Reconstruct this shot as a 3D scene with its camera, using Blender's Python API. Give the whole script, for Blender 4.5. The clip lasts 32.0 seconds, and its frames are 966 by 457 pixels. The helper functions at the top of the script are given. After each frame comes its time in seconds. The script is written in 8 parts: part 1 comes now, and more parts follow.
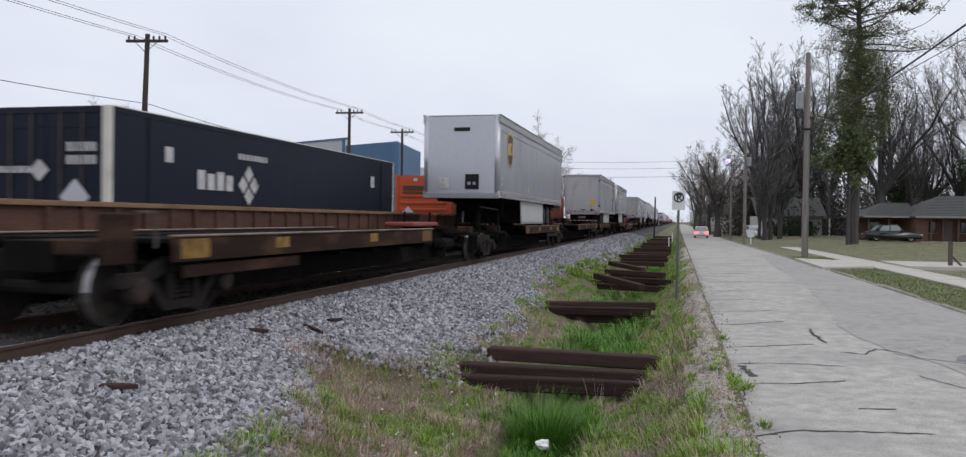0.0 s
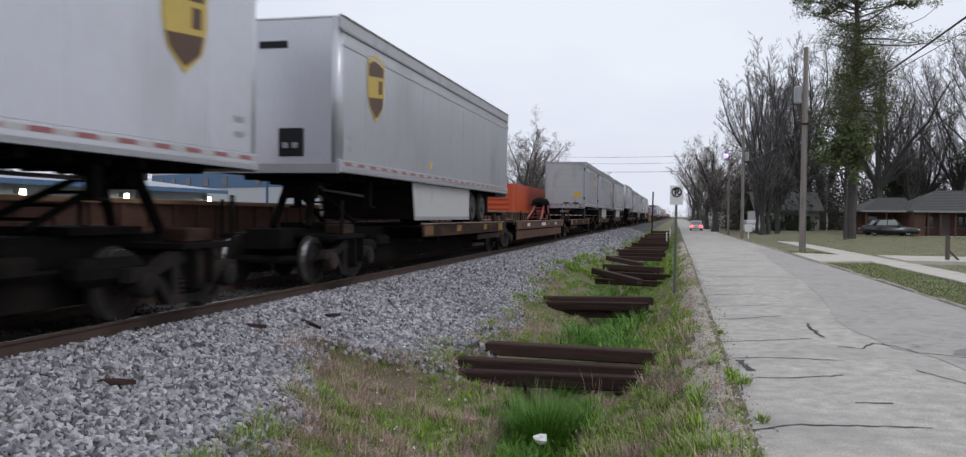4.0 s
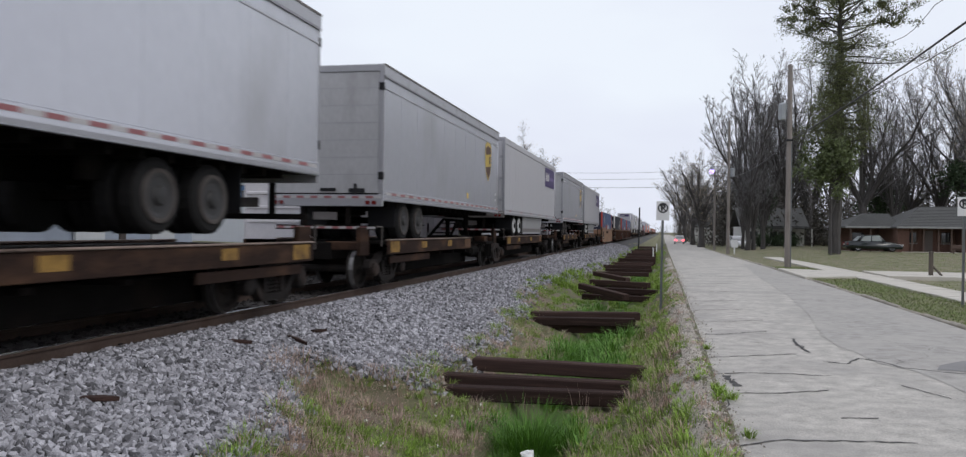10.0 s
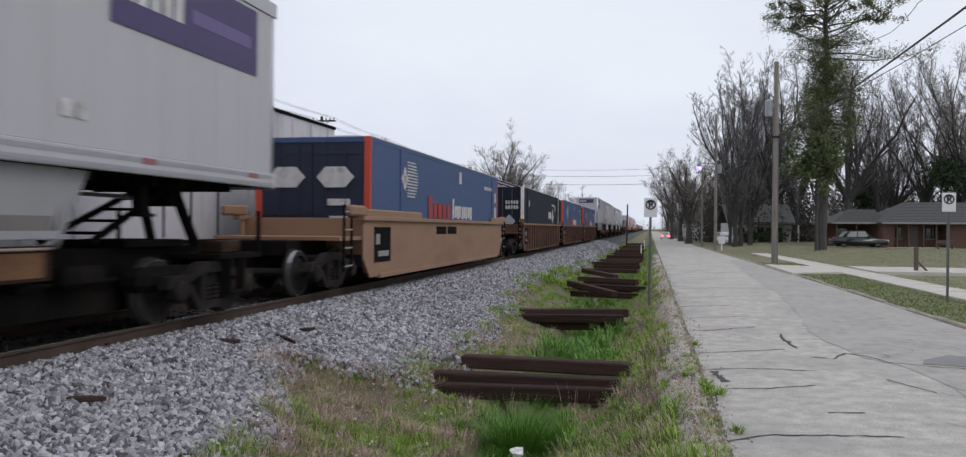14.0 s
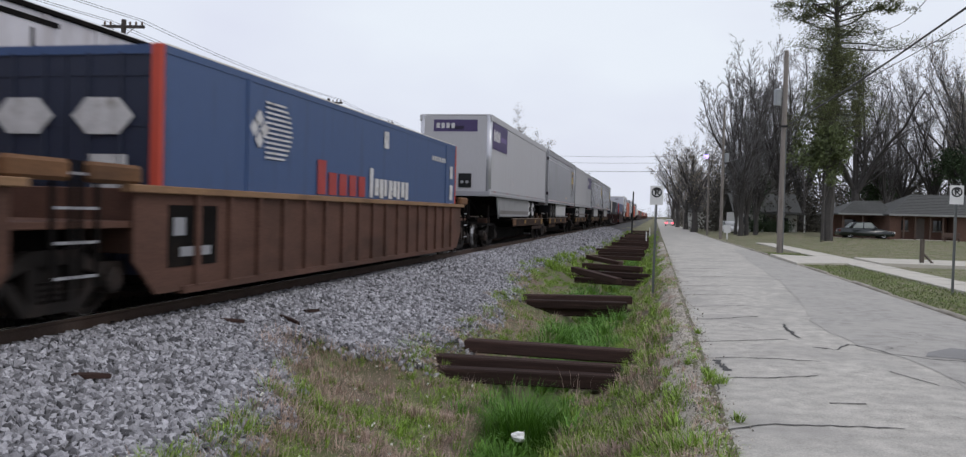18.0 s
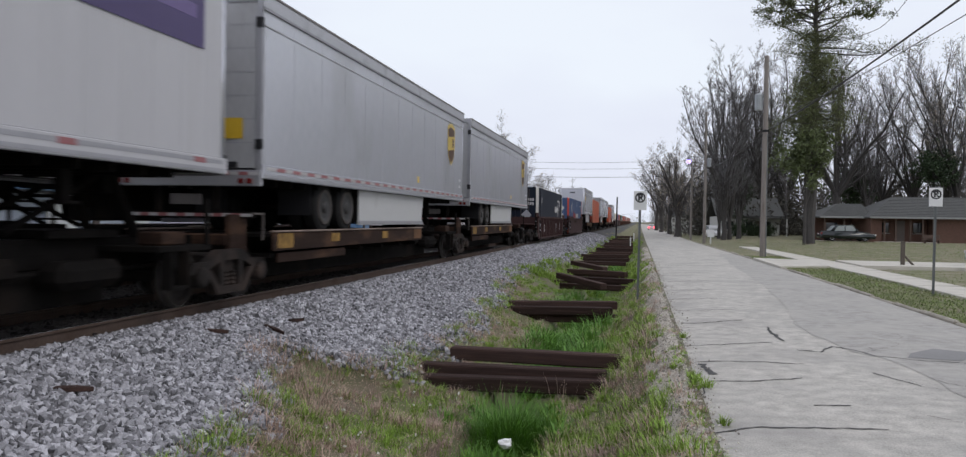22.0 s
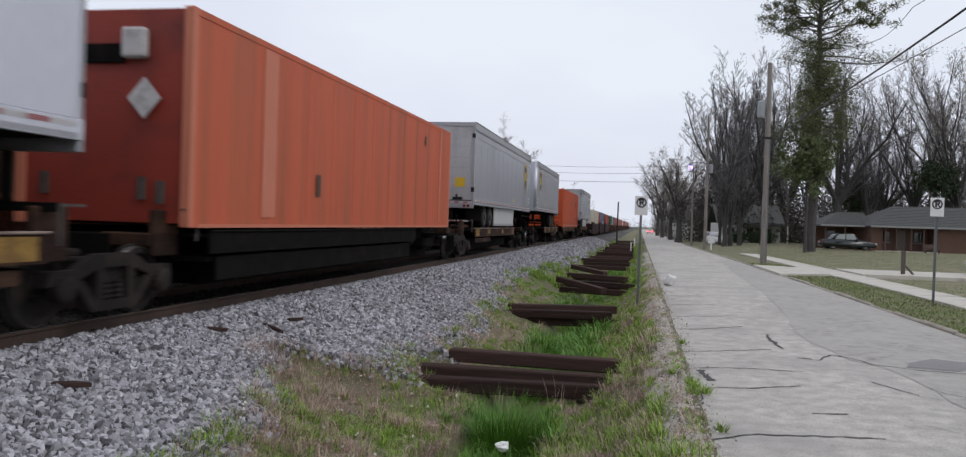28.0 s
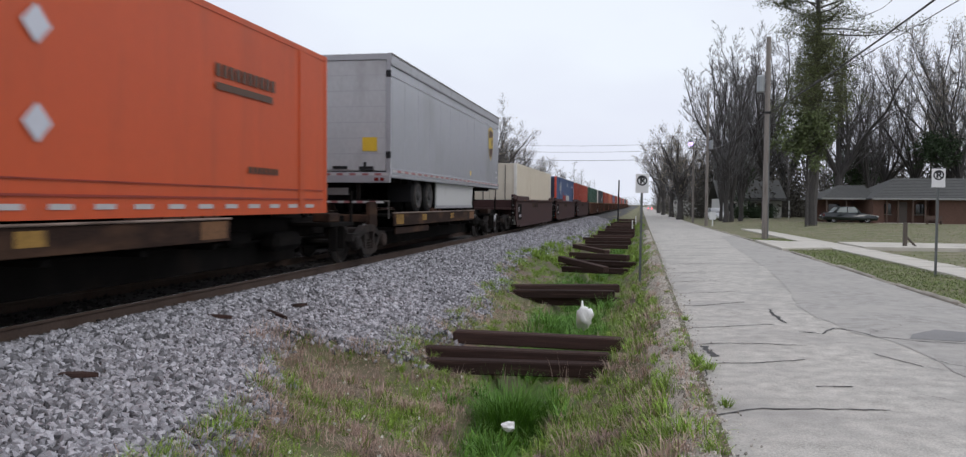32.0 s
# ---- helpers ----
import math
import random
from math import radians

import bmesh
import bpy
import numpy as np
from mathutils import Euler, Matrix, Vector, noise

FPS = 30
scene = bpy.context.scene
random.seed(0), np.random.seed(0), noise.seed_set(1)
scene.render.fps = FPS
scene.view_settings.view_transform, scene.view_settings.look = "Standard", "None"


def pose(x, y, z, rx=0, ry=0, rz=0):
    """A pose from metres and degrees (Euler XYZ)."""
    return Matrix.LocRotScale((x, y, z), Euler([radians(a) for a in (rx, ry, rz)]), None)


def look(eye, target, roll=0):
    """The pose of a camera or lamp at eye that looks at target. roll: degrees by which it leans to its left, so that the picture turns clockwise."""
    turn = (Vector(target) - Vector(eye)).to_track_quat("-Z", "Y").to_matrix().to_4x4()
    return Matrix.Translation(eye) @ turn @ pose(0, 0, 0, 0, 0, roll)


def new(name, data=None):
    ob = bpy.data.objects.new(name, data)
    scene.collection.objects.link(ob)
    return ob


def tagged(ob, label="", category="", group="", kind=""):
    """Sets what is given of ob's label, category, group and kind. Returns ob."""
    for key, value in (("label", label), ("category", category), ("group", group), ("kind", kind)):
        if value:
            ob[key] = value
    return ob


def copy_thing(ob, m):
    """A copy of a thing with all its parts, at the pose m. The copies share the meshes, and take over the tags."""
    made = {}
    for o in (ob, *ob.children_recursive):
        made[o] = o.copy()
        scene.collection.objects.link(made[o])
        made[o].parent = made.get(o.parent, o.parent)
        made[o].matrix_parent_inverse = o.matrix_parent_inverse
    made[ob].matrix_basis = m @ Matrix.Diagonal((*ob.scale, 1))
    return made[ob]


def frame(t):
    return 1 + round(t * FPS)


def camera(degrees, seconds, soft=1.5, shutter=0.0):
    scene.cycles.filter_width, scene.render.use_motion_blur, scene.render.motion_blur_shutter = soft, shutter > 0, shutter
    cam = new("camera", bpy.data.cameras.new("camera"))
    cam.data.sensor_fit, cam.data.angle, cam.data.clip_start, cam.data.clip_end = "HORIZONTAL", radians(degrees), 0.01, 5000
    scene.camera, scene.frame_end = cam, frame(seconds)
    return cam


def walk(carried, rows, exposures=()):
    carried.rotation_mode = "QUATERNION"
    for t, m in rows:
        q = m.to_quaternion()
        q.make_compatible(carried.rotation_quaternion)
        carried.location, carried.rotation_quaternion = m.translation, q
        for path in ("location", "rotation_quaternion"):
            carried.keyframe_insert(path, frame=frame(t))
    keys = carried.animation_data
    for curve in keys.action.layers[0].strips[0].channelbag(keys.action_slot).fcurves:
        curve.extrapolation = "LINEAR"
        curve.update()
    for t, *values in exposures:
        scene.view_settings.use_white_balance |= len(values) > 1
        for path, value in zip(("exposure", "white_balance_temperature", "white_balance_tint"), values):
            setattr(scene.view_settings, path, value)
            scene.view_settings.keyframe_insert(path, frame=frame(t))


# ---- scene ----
# ---- camera ----
cam = camera(61.0, 32.0, soft=1.3, shutter=0.25)
EYE = 1.7
TURNS = """
0 89.349 -0.744 13.397
0.5 89.437 -0.294 13.046
1 89.411 -0.58 13.242
1.5 89.171 -0.639 13.253
2 89.098 -1.012 13.414
2.5 89.253 -0.562 13.527
3 89.177 -0.412 13.086
3.5 89.049 -0.584 13.142
5.5 88.983 -0.627 13.427
6 89.003 -0.578 13.453
6.5 89.028 -0.542 13.462
7 89.08 -0.393 13.423
7.5 89.314 -0.535 13.12
8 89.948 -0.635 13.035
8.5 89.822 -0.837 12.59
9 89.964 -0.862 12.038
9.5 89.955 -0.749 12.351
10 90.086 -0.743 12.351
10.5 90.254 -1.004 11.716
11 90.33 -1.14 11.166
11.5 90.203 -1.026 10.913
12 89.928 -0.954 10.903
12.5 89.92 -0.963 10.823
13 89.69 -0.678 11.045
13.5 89.473 -0.704 11.582
14 89.924 -0.474 11.536
14.5 90.293 -0.658 11.726
16.5 89.525 -0.727 12.285
17 90.203 -1.138 12.199
17.5 89.21 -1.209 12.184
18 88.851 -1.466 11.911
18.5 88.734 -1.348 11.871
19 88.988 -1.622 11.911
19.5 89.367 -1.192 11.843
20 89.681 -1.177 10.999
20.5 89.859 -1.006 10.522
21 89.854 -1.033 10.228
21.5 89.533 -0.995 10.674
22 89.359 -0.849 10.826
22.5 89.173 -0.972 10.86
23 89.113 -1.164 10.674
23.5 89.101 -1.157 10.648
24 89.187 -1.466 10.621
24.5 89.622 -1.238 10.499
25 89.76 -1.536 10.423
25.5 89.87 -1.262 10.308
27.5 89.64 -1.685 10.227
28 89.524 -1.813 10.884
28.5 89.445 -1.457 10.72
29 88.858 -1.195 10.495
29.5 88.728 -0.882 11.194
30 88.533 -0.874 11.203
30.5 88.302 -0.649 11.314
31 88.249 -0.508 10.954
31.5 88.31 -0.261 10.972
32 88.241 -0.459 10.949
"""
ROWS = [[float(v) for v in line.split()] for line in TURNS.strip().splitlines()]
walk(cam, [(t, pose(0, 0, EYE, rx, ry, rz)) for t, rx, ry, rz in ROWS], exposures=[(0, -0.06), (3, -0.03), (6, -0.06), (7, 0.08), (8, 0.06), (10, 0.0), (14, -0.06), (17, -0.12), (19, 0.0), (22, 0.0), (24, -0.06), (25.5, -0.09), (28, -0.06), (30, 0.06), (31, 0.06), (32, 0.03)])
# ---- world, sun ----
world = bpy.data.worlds.new("overcast_sky")
scene.world = world
world.use_nodes = True
wn, wl = world.node_tree.nodes, world.node_tree.links
wn.clear()
sky = wn.new("ShaderNodeTexSky")
sky.sky_type, sky.sun_disc = "NISHITA", False
sky.sun_elevation, sky.sun_rotation = radians(38), radians(150)
sky.air_density, sky.dust_density, sky.ozone_density = 1.0, 3.0, 1.5
w_coord = wn.new("ShaderNodeTexCoord")
w_map = wn.new("ShaderNodeMapping")
w_map.inputs["Scale"].default_value = (1.0, 1.0, 2.4)
w_noise = wn.new("ShaderNodeTexNoise")
w_noise.inputs["Scale"].default_value, w_noise.inputs["Detail"].default_value = 1.7, 4.0
w_ramp = wn.new("ShaderNodeValToRGB")
w_ramp.color_ramp.elements[0].position, w_ramp.color_ramp.elements[1].position = 0.33, 0.68
w_ramp.color_ramp.elements[0].color = (0.735, 0.750, 0.910, 1)
w_ramp.color_ramp.elements[1].color = (0.885, 0.940, 1.025, 1)
w_scale = wn.new("ShaderNodeVectorMath")
w_scale.operation = "SCALE"
w_scale.inputs["Scale"].default_value = 10.0
w_mix = wn.new("ShaderNodeMixRGB")
w_mix.inputs["Fac"].default_value = 0.94
w_bg = wn.new("ShaderNodeBackground")
w_bg.inputs["Strength"].default_value = 0.1
w_out = wn.new("ShaderNodeOutputWorld")
wl.new(w_coord.outputs["Generated"], w_map.inputs["Vector"])
wl.new(w_map.outputs["Vector"], w_noise.inputs["Vector"])
wl.new(w_noise.outputs["Fac"], w_ramp.inputs["Fac"])
wl.new(w_ramp.outputs["Color"], w_scale.inputs[0])
wl.new(sky.outputs["Color"], w_mix.inputs["Color1"])
wl.new(w_scale.outputs["Vector"], w_mix.inputs["Color2"])
wl.new(w_mix.outputs["Color"], w_bg.inputs["Color"])
wl.new(w_bg.outputs["Background"], w_out.inputs["Surface"])

sun_data = bpy.data.lights.new("sun", "SUN")
sun_data.energy, sun_data.angle, sun_data.color = 0.7, radians(25), (1.0, 0.96, 0.9)
sun = new("sun", sun_data)
sun.matrix_basis = look((36, -12, 40), (0, 0, 0))
# ---- materials ----
def mat(name, color, rough=0.6, metal=0.0, var=0.12, scale=6.0, fine=60.0, bump=0.15, dirt=None, dirt_amt=0.0, dirt_scale=1.5,
        island=0.0, obj_var=0.0, stretch=(1, 1, 1), spec=0.5):
    """A surface with grain at two scales, stains in their own colour and, where asked, a shade of its own for each piece."""
    m = bpy.data.materials.new(name)
    m.use_nodes = True
    n, l = m.node_tree.nodes, m.node_tree.links
    b = n["Principled BSDF"]
    b.inputs["Roughness"].default_value, b.inputs["Metallic"].default_value = rough, metal
    b.inputs["Specular IOR Level"].default_value = spec
    co = n.new("ShaderNodeTexCoord")
    mp = n.new("ShaderNodeMapping")
    mp.inputs["Scale"].default_value = stretch
    l.new(co.outputs["Object"], mp.inputs["Vector"])

    def tex(sc, detail=4.0):
        t = n.new("ShaderNodeTexNoise")
        t.inputs["Scale"].default_value, t.inputs["Detail"].default_value = sc, detail
        l.new(mp.outputs["Vector"], t.inputs["Vector"])
        return t

    big, small = tex(scale), tex(fine, 2.0)
    add = n.new("ShaderNodeMath")
    add.operation = "ADD"
    l.new(big.outputs["Fac"], add.inputs[0])
    l.new(small.outputs["Fac"], add.inputs[1])
    rng = n.new("ShaderNodeMapRange")
    rng.inputs["From Min"].default_value, rng.inputs["From Max"].default_value = 0.6, 1.4
    rng.inputs["To Min"].default_value, rng.inputs["To Max"].default_value = 1 - var, 1 + var
    l.new(add.outputs[0], rng.inputs["Value"])
    last = rng.outputs["Result"]
    if island or obj_var:
        if obj_var:
            src, amt = n.new("ShaderNodeObjectInfo").outputs["Random"], obj_var
        else:
            src, amt = n.new("ShaderNodeNewGeometry").outputs["Random Per Island"], island
        r2 = n.new("ShaderNodeMapRange")
        r2.inputs["To Min"].default_value, r2.inputs["To Max"].default_value = 1 - amt, 1 + amt
        l.new(src, r2.inputs["Value"])
        mul = n.new("ShaderNodeMath")
        mul.operation = "MULTIPLY"
        l.new(last, mul.inputs[0])
        l.new(r2.outputs["Result"], mul.inputs[1])
        last = mul.outputs[0]
    sc = n.new("ShaderNodeVectorMath")
    sc.operation = "SCALE"
    sc.inputs[0].default_value = color
    l.new(last, sc.inputs["Scale"])
    col = sc.outputs["Vector"]
    if dirt:
        dt = tex(dirt_scale, 6.0)
        dr = n.new("ShaderNodeMapRange")
        dr.inputs["From Min"].default_value, dr.inputs["From Max"].default_value = 0.62 - 0.3 * dirt_amt, 0.72
        dr.inputs["To Max"].default_value = min(1.0, 0.35 + dirt_amt)
        l.new(dt.outputs["Fac"], dr.inputs["Value"])
        mx = n.new("ShaderNodeMixRGB")
        mx.inputs["Color2"].default_value = (*dirt, 1)
        l.new(dr.outputs["Result"], mx.inputs["Fac"])
        l.new(col, mx.inputs["Color1"])
        col = mx.outputs["Color"]
    l.new(col, b.inputs["Base Color"])
    if bump:
        bp = n.new("ShaderNodeBump")
        bp.inputs["Strength"].default_value, bp.inputs["Distance"].default_value = bump, 0.01
        l.new(small.outputs["Fac"], bp.inputs["Height"])
        l.new(bp.outputs["Normal"], b.inputs["Normal"])
    return m


def glow(name, color, strength):
    m = mat(name, color, 0.3, var=0.02, bump=0)
    b = m.node_tree.nodes["Principled BSDF"]
    b.inputs["Emission Color"].default_value, b.inputs["Emission Strength"].default_value = (*color, 1), strength
    return m


def glass(name, color, rough=0.05):
    m = mat(name, color, rough, var=0.03, bump=0, spec=0.8)
    return m


# ---- mesh tools ----
def finish(name, bm, material, smooth=False):
    me = bpy.data.meshes.new(name)
    bm.to_mesh(me)
    bm.free()
    if material:
        me.materials.append(material)
    if smooth:
        me.polygons.foreach_set("use_smooth", [True] * len(me.polygons))
    return me


def part(name, bm, material, parent, label="", smooth=False, m=None):
    """One mesh under a thing or under a part."""
    ob = new(name, finish(name, bm, material, smooth) if isinstance(bm, bmesh.types.BMesh) else bm)
    ob.parent = parent
    if m is not None:
        ob.matrix_basis = m
    return tagged(ob, label)


def stuff(ob):
    return tagged(ob, kind="stuff")


def thing(name, label, category, group="", kind="", m=None):
    ob = new(name)
    if m is not None:
        ob.matrix_basis = m
    return tagged(ob, label, category, group, kind)


def solid(name, bm, material, label, category, group="", kind="", m=None, smooth=False):
    ob = new(name, finish(name, bm, material, smooth) if isinstance(bm, bmesh.types.BMesh) else bm)
    if m is not None:
        ob.matrix_basis = m
    return tagged(ob, label, category, group, kind)


def box(bm, x0, x1, y0, y1, z0, z1, bevel=0.0):
    v = [bm.verts.new((x, y, z)) for z in (z0, z1) for y in (y0, y1) for x in (x0, x1)]
    fs = [bm.faces.new([v[i] for i in q]) for q in ((0, 2, 3, 1), (4, 5, 7, 6), (0, 1, 5, 4), (2, 6, 7, 3), (0, 4, 6, 2), (1, 3, 7, 5))]
    if bevel:
        es = list({e for f in fs for e in f.edges})
        bmesh.ops.bevel(bm, geom=es, offset=bevel, segments=1, affect="EDGES", clamp_overlap=True)
    return bm


def boxes(*rows, bevel=0.0):
    bm = bmesh.new()
    for r in rows:
        b2 = bmesh.new()
        box(b2, *r, bevel=bevel)
        join(bm, b2)
    return bm


def join(bm, other):
    vm = {}
    for v in other.verts:
        vm[v] = bm.verts.new(v.co)
    for fa in other.faces:
        bm.faces.new([vm[v] for v in fa.verts])
    other.free()
    return bm


def tube(bm, a, b, r0, r1=None, seg=8, cap=True):
    a, b = Vector(a), Vector(b)
    r1 = r0 if r1 is None else r1
    q = (b - a).to_track_quat("Z", "Y")
    ring = [[bm.verts.new(c + q @ Vector((r * math.cos(2 * math.pi * i / seg), r * math.sin(2 * math.pi * i / seg), 0))) for i in range(seg)]
            for c, r in ((a, r0), (b, r1))]
    for i in range(seg):
        j = (i + 1) % seg
        bm.faces.new((ring[0][i], ring[0][j], ring[1][j], ring[1][i]))
    if cap:
        bm.faces.new(ring[0][::-1])
        bm.faces.new(ring[1])
    return bm


def lathe(bm, profile, seg=20, axis="x", at=(0, 0, 0), ring=False):
    """A turned body: profile rows of (place along the axis, radius); a ring is open in the middle."""
    rings = []
    for p, r in profile:
        loop = []
        for i in range(seg):
            a = 2 * math.pi * i / seg
            c, s = r * math.cos(a), r * math.sin(a)
            co = {"x": (p, c, s), "y": (c, p, s), "z": (c, s, p)}[axis]
            loop.append(bm.verts.new(Vector(co) + Vector(at)))
        rings.append(loop)
    for r0, r1 in zip(rings, rings[1:]):
        for i in range(seg):
            j = (i + 1) % seg
            bm.faces.new((r0[i], r0[j], r1[j], r1[i]))
    if ring:
        for i in range(seg):
            j = (i + 1) % seg
            bm.faces.new((rings[-1][i], rings[-1][j], rings[0][j], rings[0][i]))
    else:
        bm.faces.new(rings[0][::-1])
        bm.faces.new(rings[-1])
    return bm


def prism(bm, outline, axis, a, b):
    """An outline of (u, v) drawn out along an axis from a to b."""
    def co(u, v, w):
        return {"x": (w, u, v), "y": (u, w, v), "z": (u, v, w)}[axis]
    lo = [bm.verts.new(co(u, v, a)) for u, v in outline]
    hi = [bm.verts.new(co(u, v, b)) for u, v in outline]
    k = len(outline)
    for i in range(k):
        j = (i + 1) % k
        bm.faces.new((lo[i], lo[j], hi[j], hi[i]))
    bm.faces.new(lo[::-1])
    bm.faces.new(hi)
    bmesh.ops.recalc_face_normals(bm, faces=bm.faces)
    return bm


def from_arrays(name, verts, faces, material):
    """A mesh from numpy arrays: verts (n, 3), faces (m, 3 or 4)."""
    me = bpy.data.meshes.new(name)
    me.from_pydata(verts.tolist(), [], faces.tolist())
    me.materials.append(material)
    me.update()
    return me


def text_mesh(body, size, material, depth=0.004, bold=0.0):
    cu = bpy.data.curves.new("lettering", "FONT")
    cu.offset = bold
    cu.body, cu.size, cu.extrude, cu.align_x, cu.align_y = body, size, depth, "CENTER", "CENTER"
    tmp = new("lettering", cu)
    bpy.context.view_layer.update()
    me = bpy.data.meshes.new_from_object(tmp.evaluated_get(bpy.context.evaluated_depsgraph_get()))
    bpy.data.objects.remove(tmp)
    me.materials.clear()
    me.materials.append(material)
    return me
# ---- materials of the place ----
M_ROAD = mat("worn_asphalt", (0.465, 0.443, 0.402), 0.95, spec=0.2, var=0.36, scale=5, fine=55, bump=0.8, dirt=(0.335, 0.32, 0.298), dirt_amt=0.55, dirt_scale=0.8)
M_PATCH = mat("newer_asphalt", (0.22, 0.215, 0.21), 0.9, var=0.2, scale=1.2, fine=60, bump=0.35)
M_TAR = mat("crack_tar", (0.05, 0.048, 0.046), 0.75, var=0.2, scale=20)
M_CONC = mat("pale_concrete", (0.52, 0.49, 0.43), 0.9, var=0.14, scale=1.5, fine=70, dirt=(0.22, 0.21, 0.18), dirt_amt=0.2, dirt_scale=1.0)
M_KERB = mat("old_kerb_concrete", (0.38, 0.345, 0.29), 0.9, var=0.3, scale=3, fine=70, dirt=(0.14, 0.13, 0.09), dirt_amt=0.55, obj_var=0.12)
M_SOIL = mat("earth_and_thatch", (0.150, 0.118, 0.084), 0.95, var=0.45, scale=2.2, fine=45, bump=0.8, dirt=(0.095, 0.135, 0.035), dirt_amt=0.75, dirt_scale=1.3)
M_LAWN = mat("lawn_soil", (0.135, 0.145, 0.062), 0.95, var=0.5, scale=1.6, fine=30, bump=0.6, dirt=(0.235, 0.20, 0.14), dirt_amt=0.75, dirt_scale=0.8)
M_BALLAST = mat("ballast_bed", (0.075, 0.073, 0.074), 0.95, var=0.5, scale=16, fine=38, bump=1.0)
M_STONE = mat("crushed_granite", (0.290, 0.286, 0.303), 0.9, spec=0.3, var=0.25, scale=30, fine=120, bump=0.2, island=0.72)
M_GRASS = mat("green_grass", (0.215, 0.325, 0.050), 0.75, var=0.4, scale=1.3, fine=30, bump=0, island=0.4)
M_TURF = mat("muted_lawn_grass", (0.16, 0.21, 0.062), 0.75, var=0.35, scale=0.9, fine=20, bump=0, island=0.45, dirt=(0.22, 0.19, 0.10), dirt_amt=0.3, dirt_scale=0.7)
M_LUSH = mat("lush_dark_grass", (0.105, 0.24, 0.026), 0.6, var=0.2, scale=2, fine=30, bump=0, island=0.4)
M_STRAW = mat("dry_grass", (0.44, 0.325, 0.265), 0.85, var=0.3, scale=1.1, fine=30, bump=0, island=0.35)
M_TIE = mat("creosoted_wood", (0.046, 0.029, 0.025), 0.9, spec=0.15, var=0.35, scale=3, fine=60, bump=0.5, stretch=(0.6, 8, 8), dirt=(0.095, 0.055, 0.044), dirt_amt=0.35, dirt_scale=2, obj_var=0.4)
M_RAIL = mat("rusty_rail", (0.075, 0.053, 0.043), 0.85, 0.1, spec=0.2, var=0.25, scale=2, fine=40, dirt=(0.06, 0.034, 0.022), dirt_amt=0.3)
# near-black ballast: the shade below the trains is put into its colour
M_BED_SHADE = mat("shaded_ballast", (0.045, 0.041, 0.039), 0.95, spec=0.15, var=0.4, scale=12, fine=50, bump=0.8, island=0.5)
M_GRIT = mat("beige_grit", (0.42, 0.39, 0.345), 0.95, spec=0.2, var=0.3, scale=20, island=0.5)
M_RAILTOP = mat("polished_rail_head", (0.55, 0.55, 0.56), 0.25, 1.0, var=0.1, bump=0.02)

RAIL = 0.42
TRACK_1, TRACK_2 = -7.05, -10.9


def smooth(a, b, v):
    u = min(1.0, max(0.0, (v - a) / (b - a)))
    return u * u * (3 - 2 * u)


TOE_Y = (5, 7.5, 8.3, 9.1, 9.9, 10.3, 10.9, 11.8, 12.6, 13.5, 15, 17, 18.8, 20.4, 22.5, 28, 33, 50, 100)
TOE_X = (-3.5, -3.6, -3.95, -4.6, -4.65, -3.65, -3.2, -3.6, -2.95, -3.35, -3.15, -3.2, -3.75, -3.3, -3.9, -4.35, -3.95, -3.65, -3.5)


def toe(y):
    """Where the ballast ends against the ditch."""
    return float(np.interp(y, TOE_Y, TOE_X)) + 0.07 * math.sin(y * 2.3) + 0.04 * math.sin(y * 6.1)


def ground_z(x, y):
    far = -0.35 * smooth(20, 110, y)
    edge = 0.5 + 0.08 * math.sin(y * 0.9) + 0.05 * math.sin(y * 2.3)
    if x > edge:
        return far + 0.42 * smooth(7, 13, x) * smooth(30, 75, y) - 0.002
    lip_r = -1.0 + 0.10 * math.sin(y * 0.8 + 1.0) + 0.06 * math.sin(y * 2.1)
    lip_l = -2.12 - 0.12 * math.sin(y * 0.7) + 0.07 * math.sin(y * 1.9 + 0.5)
    if x > lip_r:
        # road bank: falls away from the edge to a lip over the ditch
        u = (edge - x) / (edge - lip_r)
        z = -0.14 * u - 0.70 * smooth(0.0, 0.8, u)
    elif x > lip_l:
        # narrow steep-sided bottom
        z = -0.84 - 0.36 * smooth(0.0, 0.26, lip_r - x) * smooth(0.0, 0.30, x - lip_l)
    elif x > toe(y):
        u = (lip_l - x) / max(0.4, lip_l - toe(y))
        foot = 0.24 - 0.2326 * (toe(y) + 5.75)
        z = -0.84 + (foot + 0.82) * min(1.0, u) ** 1.7
    elif x > -5.75:
        z = 0.24 - 0.2326 * (x + 5.75)
    elif x > -13.4:
        z = 0.24
    else:
        z = 0.24 - 0.4 * smooth(-13.4, -16.0, x)
    if -5.6 < x < edge - 0.1:
        z += 0.04 * noise.noise((x * 0.9, y * 0.9, 0.3)) + 0.02 * noise.noise((x * 3.1, y * 3.1, 1.3))
        if x > toe(y):
            z += 0.055 * noise.noise((x * 1.9, y * 1.9, 5.1)) * min(1.0, 3 * (x - toe(y)), 3 * (edge - x))
    return z + far * smooth(-5.0, -1.0, x)


